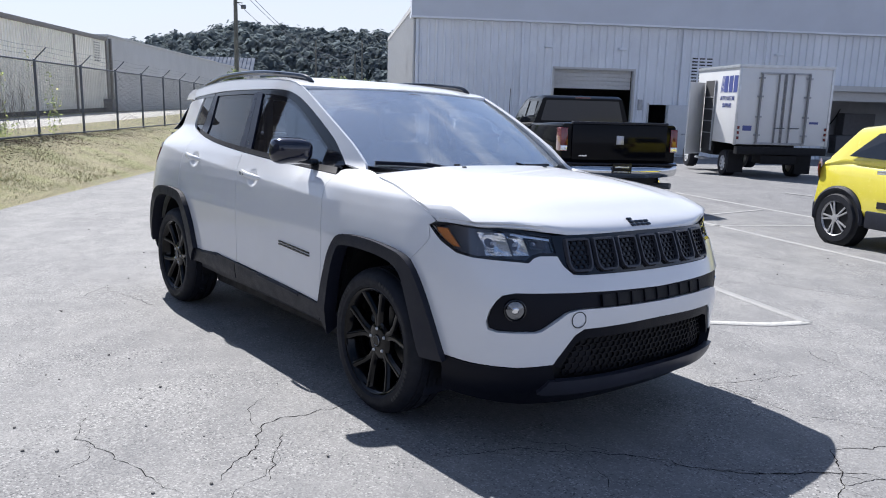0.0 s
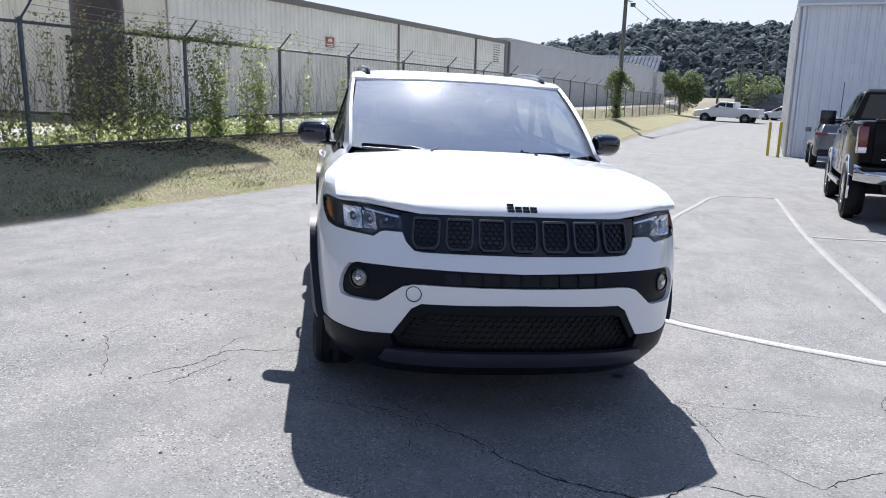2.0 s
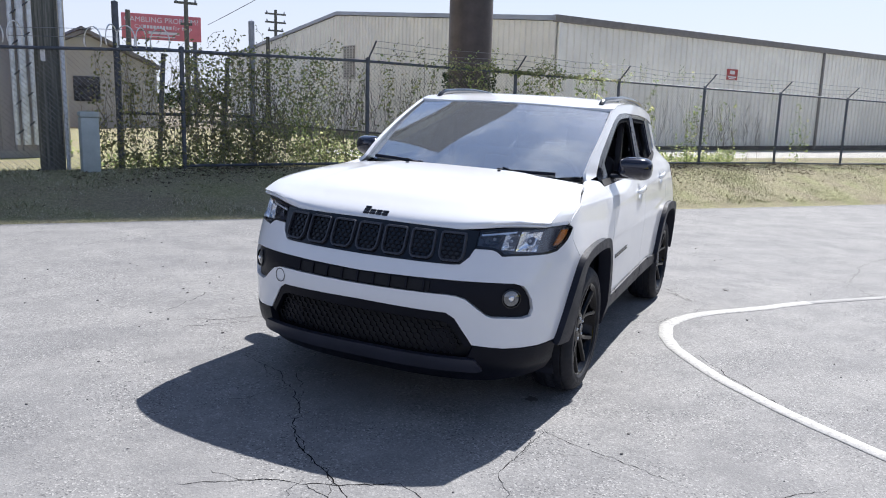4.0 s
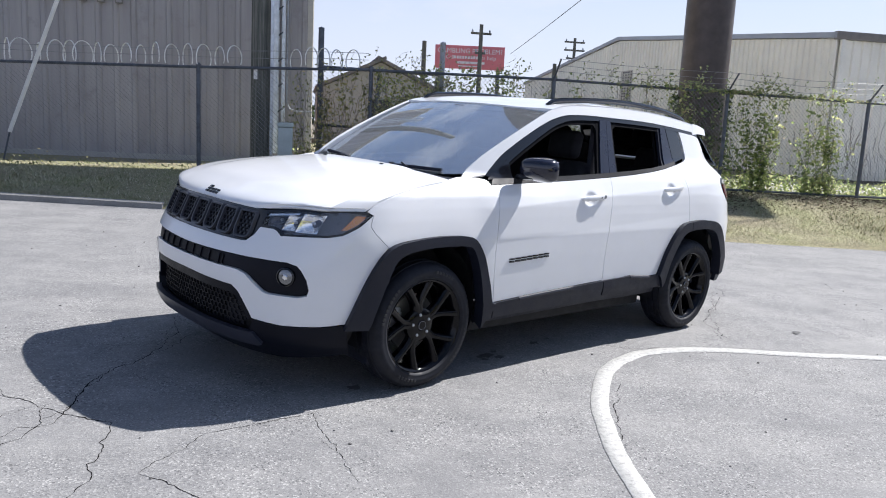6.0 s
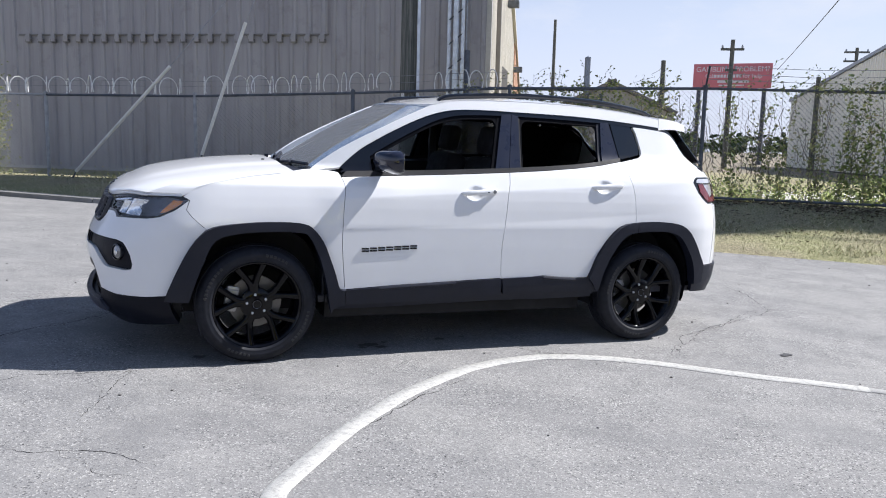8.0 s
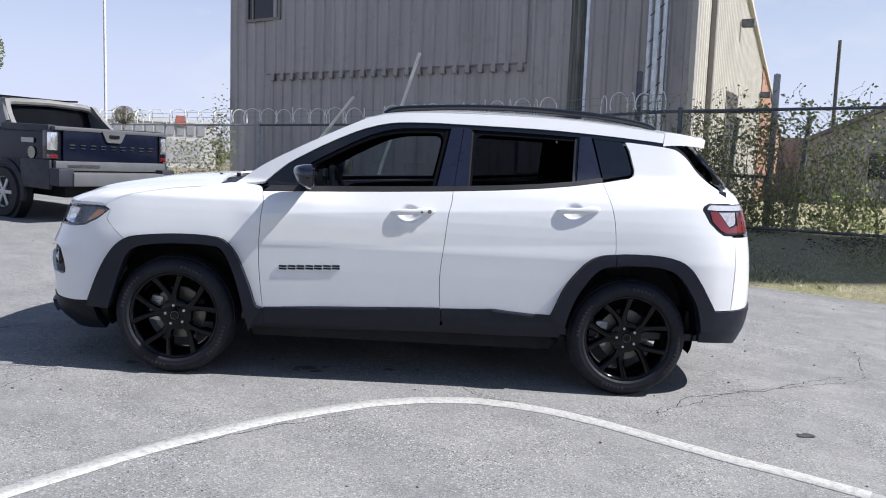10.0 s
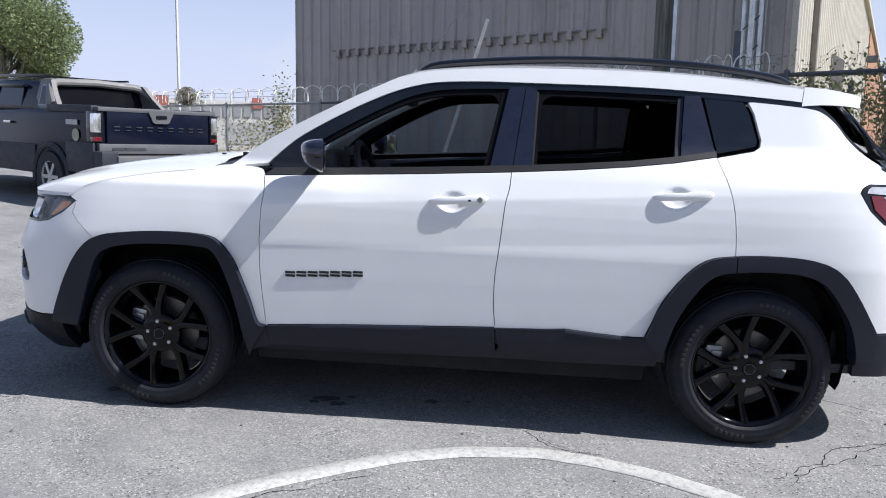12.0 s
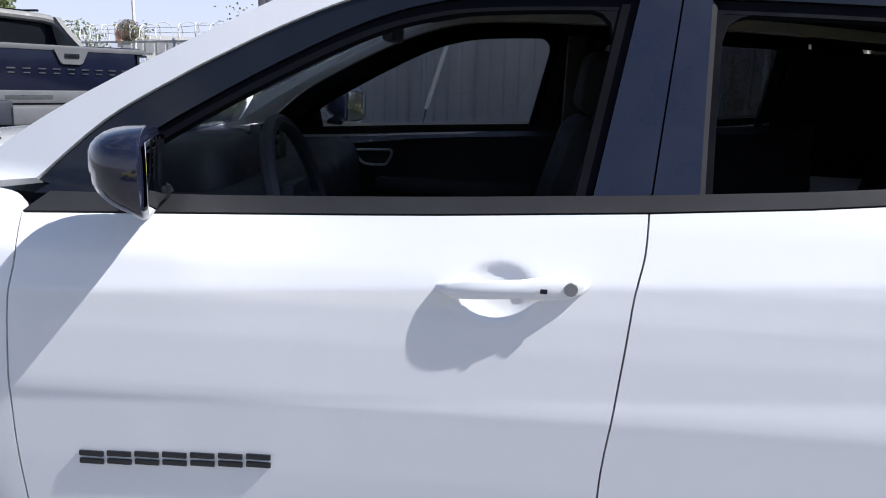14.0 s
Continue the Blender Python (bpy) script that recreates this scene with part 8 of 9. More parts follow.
lathe(bm, [(0.0, 0), (0.35, 0.05), (0.4, 0.5), (0.35, 1.0), (0.0, 1.05)], 16, Matrix.Translation((GS + 1.6, -23.9, -0.8)))
part("drum", bm, plain("grey_drum", (0.25, 0.26, 0.27), 0.5), gb)
YELLOW = plain("yellow_bollard_paint", (0.55, 0.42, 0.03), 0.5, vary=0.12)
for s, d in ((30.0, -2.1), (29.3, -2.5)):
    bm = bmesh.new()
    lathe(bm, [(0.0, -0.2), (0.06, -0.2), (0.06, 1.35), (0.04, 1.42), (0.0, 1.43)], 14)
    lone("bollard", bm, YELLOW, "yellow steel bollard at the workshop corner", "bollard", GRID @ pose(s, d, ground_height(s, d)), group="yellow bollards")

# ---- other vehicles ----
def ring(x, w0, w1, z0, z1, r=0.10, n=4):
    """A rounded section across a vehicle at x."""
    pts = []
    for cy, cz, a0, w in ((1, 1, 0, w1), (-1, 1, 90, w1), (-1, -1, 180, w0), (1, -1, 270, w0)):
        yy, zz = cy * (w - r), (z1 - r) if cz > 0 else (z0 + r)
        for k in range(n + 1):
            a = radians(a0 + 90 * k / n)
            pts.append(Vector((x, yy + r * math.cos(a), zz + r * math.sin(a))))
    return pts


def loft(rings):
    bm = bmesh.new()
    vs = [[bm.verts.new(p) for p in r_] for r_ in rings]
    n = len(vs[0])
    for A, B in zip(vs, vs[1:]):
        for j in range(n):
            bm.faces.new((A[j], A[(j + 1) % n], B[(j + 1) % n], B[j]))
    bm.faces.new(vs[0][::-1])
    bm.faces.new(vs[-1])
    return bm


def simple_wheel(parent, x, y, r, width, rim_mat, spokes=6, rr=0.62, paired=False):
    w = new("wheel")
    w.parent = parent
    w.matrix_local = pose(x, y, r, 0, 0, 0 if y > 0 else 180)
    to_y = pose(0, 0, 0, -90)
    h = width / 2
    bm = bmesh.new()
    lathe(bm, [(r * rr, -h), (r * 0.93, -h), (r, -h * 0.7), (r, h * 0.7), (r * 0.93, h), (r * rr, h), (r * rr, h * 0.8)], 36, to_y)
    part("tyre", bm, RUBBER, w, sharp=50)
    bm = bmesh.new()
    lathe(bm, [(r * rr, -h * 0.8), (r * rr * 0.95, h * 0.2), (r * rr * 0.92, h * 0.75), (r * rr, h * 0.95), (r * rr * 1.03, h * 0.9)], 36, to_y)
    lathe(bm, [(0.0, h * 0.99), (r * 0.15, h * 0.97), (r * 0.18, h * 0.6), (0, h * 0.6)], 16, to_y)
    for k in range(2 * spokes if paired else spokes):
        a = 360 * (k // 2) / spokes + (9 if k % 2 else -9) if paired else 360 * k / spokes
        wide = r * (0.035 if paired else 0.07)
        box(bm, 0.02, r * rr * 0.97, h * 0.80, h * 0.95, -wide, wide, bevel=r * 0.015, m=pose(0, 0, 0, 0, a, 0))
    part("rim", bm, rim_mat, w, sharp=40)
    bm = bmesh.new()
    lathe(bm, [(0.0, h * 0.78), (r * rr * 0.93, h * 0.78), (r * rr * 0.93, h * 0.6)], 24, to_y)
    part("rim_well", bm, DARK, w)
    return w


def arch(parent, x, y, r, mat):
    bm = bmesh.new()
    lathe(bm, [(r * 0.88, 0.0), (r * 1.15, 0.0), (r * 1.16, -0.02), (r * 1.16, -0.16)], 28, Matrix.Translation((x, y, r)) @ pose(0, 0, 0, -90 if y > 0 else 90))
    return part("wheel_arch", bm, mat, parent)


def flare(parent, x, y, r, mat, wd=0.05):
    bm = bmesh.new()
    pts = [(x + r * 1.2 * math.cos(a), y, max(0.3, r + r * 1.2 * math.sin(a))) for a in (radians(-15 + 210 * k / 24) for k in range(25))]
    tube(bm, pts, wd, 6)
    return part("arch_trim", bm, mat, parent)


CARGLASS = plain("dark_car_glass", (0.008, 0.009, 0.012), 0.08, coat=0.15, spec=0.4)


def pane(parent, pts, mat=None, name="window", off=0.006):
    """A flat pane of given corners with a little depth."""
    p = [Vector(q) for q in pts]
    n = (p[1] - p[0]).cross(p[2] - p[0]).normalized() * off
    bm = bmesh.new()
    a, b = [bm.verts.new(q + n) for q in p], [bm.verts.new(q - n) for q in p]
    bm.faces.new(a)
    bm.faces.new(b[::-1])
    k = len(p)
    for i in range(k):
        bm.faces.new((a[i], a[(i + 1) % k], b[(i + 1) % k], b[i]))
    return part(name, bm, mat or CARGLASS, parent, smoothed=False)


BLACKPAINT = plain("gloss_black_car_paint", (0.003, 0.0035, 0.006), 0.09, vary=0.1, coat=0.0, spec=0.13)
NAVY = plain("dark_blue_car_paint", (0.006, 0.008, 0.020), 0.16, vary=0.15, coat=0.08, spec=0.2)
SAIL = plain("pale_faded_trim", (0.17, 0.168, 0.165), 0.6, vary=0.12, scale=4)
SLATE = plain("dark_slate_cladding", (0.017, 0.0195, 0.031), 0.6, vary=0.15, scale=4)
GREYCLAD = plain("faded_grey_cladding", (0.095, 0.098, 0.108), 0.6, vary=0.12, scale=4)
YELLOWP = plain("yellow_car_paint", (0.70, 0.61, 0.06), 0.25, vary=0.04, coat=1.0)
GUNMETAL = plain("gunmetal_car_paint", (0.13, 0.14, 0.165), 0.25, 0.3, vary=0.05, coat=1.0)
WHITEP = plain("white_vehicle_paint", (0.66, 0.665, 0.67), 0.35, vary=0.04, scale=1.5, coat=0.4)

# black pickup, tail towards the lot
pk = thing("pickup_truck", GRID @ pose(9.95, -4.22, lot_height(9.5, -4.2), 0, math.degrees(math.atan(0.0338)), 0), "black crew-cab pickup truck with a chrome rear bumper", "pickup truck")
W = 0.985
part("body", loft([ring(-2.86, W - 0.03, W - 0.03, 0.78, 1.42, 0.05), ring(-2.80, W, W - 0.01, 0.62, 1.44, 0.06), ring(-0.75, W, W - 0.01, 0.56, 1.44, 0.06), ring(-0.6, W, W - 0.02, 0.52, 1.42, 0.08), ring(1.45, W, W - 0.03, 0.52, 1.36, 0.10), ring(2.5, W - 0.02, W - 0.10, 0.55, 1.30, 0.14), ring(2.86, W - 0.12, W - 0.2, 0.6, 1.16, 0.16)]), BLACKPAINT, pk, sharp=40)
part("cab", loft([ring(-0.78, W - 0.06, W - 0.20, 1.36, 1.90, 0.06), ring(-0.70, W - 0.06, W - 0.20, 1.36, 1.95, 0.10), ring(0.4, W - 0.06, W - 0.21, 1.36, 1.97, 0.10), ring(0.75, W - 0.06, W - 0.22, 1.36, 1.93, 0.10), ring(1.55, W - 0.08, W - 0.12, 1.33, 1.38, 0.02)]), BLACKPAINT, pk, sharp=40)
pane(pk, [(-0.785, 0.80, 1.48), (-0.785, -0.80, 1.48), (-0.785, -0.70, 1.86), (-0.785, 0.70, 1.86)], name="rear_window")
for sg in (1, -1):
    pane(pk, [(-0.62, sg * 0.910, 1.46), (0.02, sg * 0.910, 1.46), (-0.0, sg * 0.800, 1.86), (-0.50, sg * 0.800, 1.84)])
    pane(pk, [(0.14, sg * 0.912, 1.46), (1.15, sg * 0.905, 1.44), (0.66, sg * 0.795, 1.84), (0.14, sg * 0.797, 1.87)])
    lamp = part("tail_lamp", boxes((-2.885, -2.62, sg * 0.93 - 0.062, sg * 0.93 + 0.062, 0.98, 1.36), bevel=0.02), RED, pk, "red tail lamp")
    part("clear_lens", boxes((-2.892, -2.87, sg * 0.93 - 0.055, sg * 0.93 + 0.055, 0.99, 1.07), bevel=0.005), LAMPWHITE, lamp)
    m_ = part("door_mirror", boxes((1.02, 1.14, sg * 1.16 - 0.13, sg * 1.16 + 0.13, 1.36, 1.62), (1.06, 1.11, min(sg * 0.92, sg * 1.1), max(sg * 0.92, sg * 1.1), 1.38, 1.44), bevel=0.02), GLOSS, pk)
    bm = bmesh.new()
    tube(bm, [(-0.7, sg * 0.98, 0.42), (1.5, sg * 0.98, 0.42)], 0.05, 8)
    part("side_step", bm, CHROME, pk)
    for x in (-1.72, 1.86):
        simple_wheel(pk, x, sg * 0.876, 0.42, 0.29, ALLOY, 7, 0.58)
        arch(pk, x, sg * 0.992, 0.42, DARK)
        flare(pk, x, sg * 0.985, 0.42, CHROME, 0.022)
    for x in (-0.58, 0.08):
        part("door_gap", boxes((x - 0.004, x + 0.004, min(sg * 0.984, sg * 0.988), max(sg * 0.984, sg * 0.988), 0.6, 1.42)), DARK, pk)
    part("door_handle", boxes((0.2, 0.4, min(sg * 0.98, sg * 1.01), max(sg * 0.98, sg * 1.01), 1.22, 1.27), bevel=0.008), BLACKPAINT, pk)
tg = part("tailgate", boxes((-2.90, -2.86, -0.80, 0.80, 0.84, 1.42), bevel=0.012), BLACKPAINT, pk)
part("badge", boxes((-2.915, -2.90, -0.062, 0.062, 1.10, 1.24), bevel=0.005), LAMPGREY, tg, "small chrome badge shape")
part("badge", boxes((-2.908, -2.90, 0.55, 0.68, 0.90, 0.92)), CHROME, tg)
part("tailgate_lip", boxes((-2.93, -2.80, -0.80, 0.80, 1.42, 1.46), bevel=0.012), CLAD, pk)
bm = bmesh.new()
grid_mesh(bm, lambda a, b: (-2.98 + 0.16 * abs(2 * a - 1) ** 5 - 0.075 * math.sin(math.pi * b) ** 0.7, 1.0 * (2 * a - 1), 0.56 + 0.045 * abs(2 * a - 1) ** 3 + 0.22 * b), 24, 8)
part("bumper", bm, plain("bright_bumper_chrome", (0.62, 0.63, 0.65), 0.12, 1.0, vary=0.05), pk, "polished chrome rear bumper")
part("step_pad", boxes((-3.03, -2.86, -0.95, 0.95, 0.775, 0.80), bevel=0.01), CLAD, pk)
pl = part("rear_plate", boxes((-3.075, -3.055, -0.16, 0.16, 0.64, 0.80)), GLOSS, pk, "dark dealer plate with pale bars")
part("plate_bars", boxes((-3.08, -3.075, -0.12, 0.12, 0.73, 0.755), (-3.08, -3.075, -0.14, 0.14, 0.66, 0.672)), LAMPWHITE, pl)
part("chassis", boxes((-2.7, 2.4, -0.55, 0.55, 0.42, 0.62), (-2.95, -2.6, -0.6, 0.6, 0.48, 0.66), (-1.95, -1.5, -0.75, 0.75, 0.36, 0.5)), DARK, pk)
bm = bmesh.new()
tube(bm, [(1.5, 0.93, 1.2), (1.5, 0.93, 1.32), (1.42, 0.93, 2.15)], 0.007, 5)
part("antenna", bm, DARK, pk)
bm = bmesh.new()
tube(bm, [(-2.4, -0.55, 0.46), (-2.85, -0.72, 0.44), (-3.0, -0.86, 0.44)], 0.05, 8)
part("tail_pipe", bm, GALVDARK, pk)
part("brake_light", boxes((-0.80, -0.77, -0.14, 0.14, 1.90, 1.925)), RED, pk)

# dark blue crew-cab pickup with grey cladding, beyond the bonnet
ctr = Vector((-10.08, 2.98))
av = thing("pickup_truck", GRID @ pose(ctr.x, ctr.y, lot_height(*ctr) - 0.02, 0, 0, 180.2) @ pose(0, 0, 0, 0, -1.9, 0) @ Matrix.Diagonal((1, 1, 0.97, 1)), "dark blue pickup truck with faded grey cladding and sail pillars", "pickup truck")
W = 0.985
part("body", loft([ring(-2.72, W - 0.04, W - 0.05, 0.62, 1.36, 0.06), ring(-2.60, W, W - 0.03, 0.55, 1.38, 0.06), ring(-0.8, W, W - 0.03, 0.48, 1.36, 0.08), ring(1.5, W, W - 0.05, 0.48, 1.28, 0.12), ring(2.5, W - 0.04, W - 0.14, 0.5, 1.20, 0.16), ring(2.75, W - 0.15, W - 0.25, 0.55, 1.05, 0.18)]), NAVY, av, sharp=40)
part("cab", loft([ring(-1.10, W - 0.10, W - 0.22, 1.30, 1.70, 0.06), ring(-1.0, W - 0.10, W - 0.22, 1.30, 1.78, 0.10), ring(0.5, W - 0.10, W - 0.23, 1.30, 1.81, 0.10), ring(0.85, W - 0.10, W - 0.24, 1.3, 1.77, 0.1), ring(1.7, W - 0.12, W - 0.16, 1.24, 1.30, 0.02)]), NAVY, av, sharp=40)
pane(av, [(-1.108, 0.70, 1.40), (-1.108, -0.70, 1.40), (-1.108, -0.63, 1.68), (-1.108, 0.63, 1.68)], name="rear_window")
for sg in (1, -1):
    bm = bmesh.new()
    prism(bm, [(-1.70, 1.36), (-1.60, 1.44), (-1.44, 1.58), (-1.33, 1.70), (-1.26, 1.79), (-0.97, 1.80), (-0.97, 1.36)], 0.07, Matrix.Translation((0, sg * 0.845 + 0.035, 0)) @ pose(0, 0, 0, 90, 0, 0))
    bmesh.ops.transform(bm, matrix=Matrix(((1, 0, 0, 0), (0, 1, -sg * 0.28, sg * 0.28 * 1.36), (0, 0, 1, 0), (0, 0, 0, 1))), verts=bm.verts)
    sail = part("sail_pillar", bm, SAIL, av, "pale faded sail pillar", smoothed=False)
    for grow, off, mat_ in ((0.022, 0.042, SATIN), (0.0, 0.046, CARGLASS)):
        bm = bmesh.new()
        prism(bm, [(-1.27 - grow, 1.43 - grow), (-1.10 + grow, 1.43 - grow), (-1.08 + grow, 1.70 + grow), (-1.15 - grow, 1.70 + grow)], 0.008, Matrix.Translation((0, sg * (0.845 + off - 0.008) + 0.004, 0)) @ pose(0, 0, 0, 90, 0, 0))
        bmesh.ops.transform(bm, matrix=Matrix(((1, 0, 0, 0), (0, 1, -sg * 0.28, sg * 0.28 * 1.36), (0, 0, 1, 0), (0, 0, 0, 1))), verts=bm.verts)
        part("sail_window" if grow == 0 else "sail_window_trim", bm, mat_, sail, smoothed=False)
    part("bed_rail", boxes((-2.66, -1.50, sg * 0.90 - 0.065, sg * 0.90 + 0.065, 1.33, 1.435), bevel=0.025), SLATE, av)
    part("window_visor", boxes((-0.60, 0.14, min(sg * 0.77, sg * 0.84), max(sg * 0.77, sg * 0.84), 1.68, 1.735), (0.24, 0.82, min(sg * 0.77, sg * 0.84), max(sg * 0.77, sg * 0.84), 1.67, 1.725), bevel=0.015), NAVY, av)
    part("door_handle", boxes((-0.50, -0.30, min(sg * 0.98, sg * 1.01), max(sg * 0.98, sg * 1.01), 1.13, 1.17), bevel=0.012), CHROME, av)
    pane(av, [(-0.62, sg * 0.885, 1.40), (0.15, sg * 0.885, 1.40), (0.12, sg * 0.790, 1.72), (-0.55, sg * 0.790, 1.72)])
    pane(av, [(0.25, sg * 0.885, 1.40), (1.2, sg * 0.880, 1.38), (0.75, sg * 0.784, 1.70), (0.25, sg * 0.788, 1.72)])
    part("rear_cladding", boxes((-2.74, -2.04, min(sg * 0.955, sg * 0.997), max(sg * 0.955, sg * 0.997), 0.5, 0.93), bevel=0.02), SLATE, av)
    part("rocker_cladding", boxes((-1.2, 1.25, min(sg * 0.955, sg * 0.997), max(sg * 0.955, sg * 0.997), 0.42, 0.84), bevel=0.02), SLATE, av)
    lamp = part("tail_lamp", boxes((-2.745, -2.55, sg * 0.91 - 0.07, sg * 0.91 + 0.07, 0.94, 1.36), bevel=0.02), GLOSS, av, "clear tail lamp with a thin red edge")
    part("clear_lens", boxes((-2.752, -2.66, sg * 0.925 - 0.045, sg * 0.925 + 0.058, 1.07, 1.33), bevel=0.012), FACET, lamp)
    part("reflector", boxes((-2.757, -2.74, sg * 0.93 - 0.012, sg * 0.93 + 0.03, 1.10, 1.30), bevel=0.006), LAMPWHITE, lamp)
    part("red_lens", boxes((-2.753, -2.66, sg * 0.925 - 0.05, sg * 0.925 + 0.058, 0.955, 1.01), bevel=0.008), RED, lamp)
    part("bumper_end", boxes((-2.95, -2.55, min(sg * 0.75, sg * 0.99), max(sg * 0.75, sg * 0.99), 0.56, 0.82), bevel=0.03), SLATE, av)
    part("roof_rack_rail", boxes((-0.9, 0.6, sg * 0.66 - 0.02, sg * 0.66 + 0.02, 1.855, 1.885), bevel=0.008), GLOSS, av)
    bm = bmesh.new()
    lathe(bm, [(0.0, 0.006), (0.085, 0.006), (0.09, 0.0), (0.0, -0.01)], 24, Matrix.Translation((-2.30, sg * 0.985, 1.02)) @ pose(0, 0, 0, -90 * sg))
    part("round_sticker", bm, plain("faded_round_sticker", (0.30, 0.31, 0.22), 0.6, vary=0.2, scale=20), av, "faded round sticker")
    part("side_emblem", boxes((-2.35, -2.05, min(sg * 0.97, sg * 0.985), max(sg * 0.97, sg * 0.985), 1.16, 1.23)), SATIN, av)
    for x in (-1.62, 1.66):
        simple_wheel(av, x, sg * 0.886, 0.39, 0.26, ALLOY, 6, 0.60)
        arch(av, x, sg * 0.9865, 0.39, DARK)
        flare(av, x, sg * 0.975, 0.39, SLATE, 0.045)
bm = bmesh.new()
tube(bm, [(-1.50, -0.845, 1.44), (-1.34, -0.79, 1.60), (-1.20, -0.72, 1.725), (-1.13, -0.60, 1.765), (-1.11, 0.0, 1.79), (-1.13, 0.60, 1.765), (-1.20, 0.72, 1.725), (-1.34, 0.79, 1.60), (-1.50, 0.845, 1.44)], [0.05, 0.055, 0.06, 0.06, 0.06, 0.06, 0.06, 0.055, 0.05], 10)
part("roof_hoop", bm, SAIL, av, "pale faded hoop over the rear window")
part("roof_cap", boxes((-1.16, -0.90, -0.70, 0.70, 1.775, 1.815), bevel=0.018), SAIL, av)
tg = part("tailgate", boxes((-2.76, -2.70, -0.80, 0.80, 0.92, 1.37), bevel=0.012), NAVY, av)
part("tailgate_cap", boxes((-2.77, -2.62, -0.93, 0.93, 1.36, 1.42), bevel=0.015), GREYCLAD, av)
bm = bmesh.new()
prism(bm, [(-0.20, 1.38), (0.20, 1.38), (0.13, 1.235), (0.10, 1.215), (-0.10, 1.215), (-0.13, 1.235)], 0.03, Matrix(((0, 0, -1, -2.756), (1, 0, 0, 0), (0, 1, 0, 0), (0, 0, 0, 1))))
grip = part("tailgate_handle", bm, GREYCLAD, tg, "grey handle surround", smoothed=False)
part("grip", boxes((-2.80, -2.775, -0.085, 0.085, 1.285, 1.335), bevel=0.01), GLOSS, grip)
for k in range(9):
    part("letter_bar", boxes((-2.772, -2.758, -0.70 + 0.165 * k, -0.61 + 0.165 * k, 1.150, 1.164), (-2.772, -2.758, -0.69 + 0.165 * k, -0.62 + 0.165 * k, 1.104, 1.116)), SATIN, tg)
part("tailgate_step", boxes((-2.79, -2.70, -0.93, 0.93, 0.78, 0.92), bevel=0.015), GREYCLAD, av)
part("script_plate", boxes((-2.797, -2.79, 0.25, 0.75, 0.83, 0.87)), SATIN, av)
part("bumper", boxes((-2.98, -2.62, -0.78, 0.78, 0.56, 0.76), bevel=0.03), GREYCLAD, av)
part("bed_cover", boxes((-2.6, -1.1, -0.85, 0.85, 1.33, 1.38)), CLAD, av)
part("chassis", boxes((-2.5, 2.4, -0.6, 0.6, 0.36, 0.6), (-2.6, -2.3, -0.3, 0.3, 0.28, 0.4)), DARK, av)
for x in (-0.6, 0.0, 0.4):
    part("roof_bar", boxes((x - 0.025, x + 0.025, -0.68, 0.68, 1.855, 1.88)), GLOSS, av)

# yellow small crossover at the stall line
yc = thing("crossover_car", GRID @ pose(2.32, -6.78, lot_height(2.3, -6.8), 0, 0, 186.5) @ pose(0, 0, 0, 0, -1.9, 0) @ Matrix.Diagonal((1, 1, 0.94, 1)), "bright yellow small crossover car with black lower trim", "car")
W = 0.88
part("body", loft([ring(-1.95, W - 0.22, W - 0.28, 0.45, 0.94, 0.14), ring(-1.86, W - 0.08, W - 0.14, 0.36, 1.07, 0.16), ring(-1.3, W, W - 0.06, 0.34, 1.06, 0.14), ring(0.6, W, W - 0.06, 0.32, 1.0, 0.14), ring(1.5, W - 0.02, W - 0.12, 0.34, 0.94, 0.16), ring(2.05, W - 0.14, W - 0.24, 0.4, 0.78, 0.18)]), YELLOWP, yc, sharp=45)
part("cab", loft([ring(-1.80, W - 0.14, W - 0.22, 0.95, 1.12, 0.05), ring(-1.42, W - 0.10, W - 0.24, 0.95, 1.50, 0.14), ring(-0.6, W - 0.08, W - 0.24, 0.95, 1.59, 0.14), ring(0.1, W - 0.08, W - 0.26, 0.95, 1.56, 0.14), ring(1.0, W - 0.12, W - 0.18, 0.90, 0.98, 0.03)]), YELLOWP, yc, sharp=45)
for sg in (1, -1):
    pane(yc, [(-1.32, sg * 0.806, 1.13), (-0.60, sg * 0.812, 1.10), (-0.58, sg * 0.675, 1.46), (-1.02, sg * 0.675, 1.42)])
    pane(yc, [(-0.50, sg * 0.812, 1.08), (0.60, sg * 0.800, 1.04), (0.06, sg * 0.665, 1.44), (-0.48, sg * 0.672, 1.46)])
    part("sill_trim", boxes((-0.9, 0.9, min(sg * 0.83, sg * 0.90), max(sg * 0.83, sg * 0.90), 0.26, 0.48), bevel=0.03), CLAD, yc)
    part("side_stripe", boxes((-0.75, 0.6, min(sg * 0.875, sg * 0.884), max(sg * 0.875, sg * 0.884), 0.52, 0.60)), GLOSS, yc)
    bm = bmesh.new()
    lathe(bm, [(0.0, 0.02), (0.07, 0.015), (0.09, 0.0), (0.0, -0.02)], 20, Matrix.Translation((-1.88, sg * 0.735, 0.93)) @ pose(0, 0, 0, 0, -90, sg * -35) @ Matrix.Diagonal((1.6, 1, 1, 1)))
    part("tail_lamp", bm, RED, yc)
    part("door_handle", boxes((-0.78, -0.62, min(sg * 0.85, sg * 0.895), max(sg * 0.85, sg * 0.895), 0.93, 0.98), bevel=0.01), CHROME, yc)
    for x in (-1.36, 1.28):
        simple_wheel(yc, x, sg * 0.800, 0.325, 0.215, ALLOY, 5, 0.70, paired=True)
        arch(yc, x, sg * 0.8825, 0.325, DARK)
        flare(yc, x, sg * 0.865, 0.325, CLAD, 0.035)
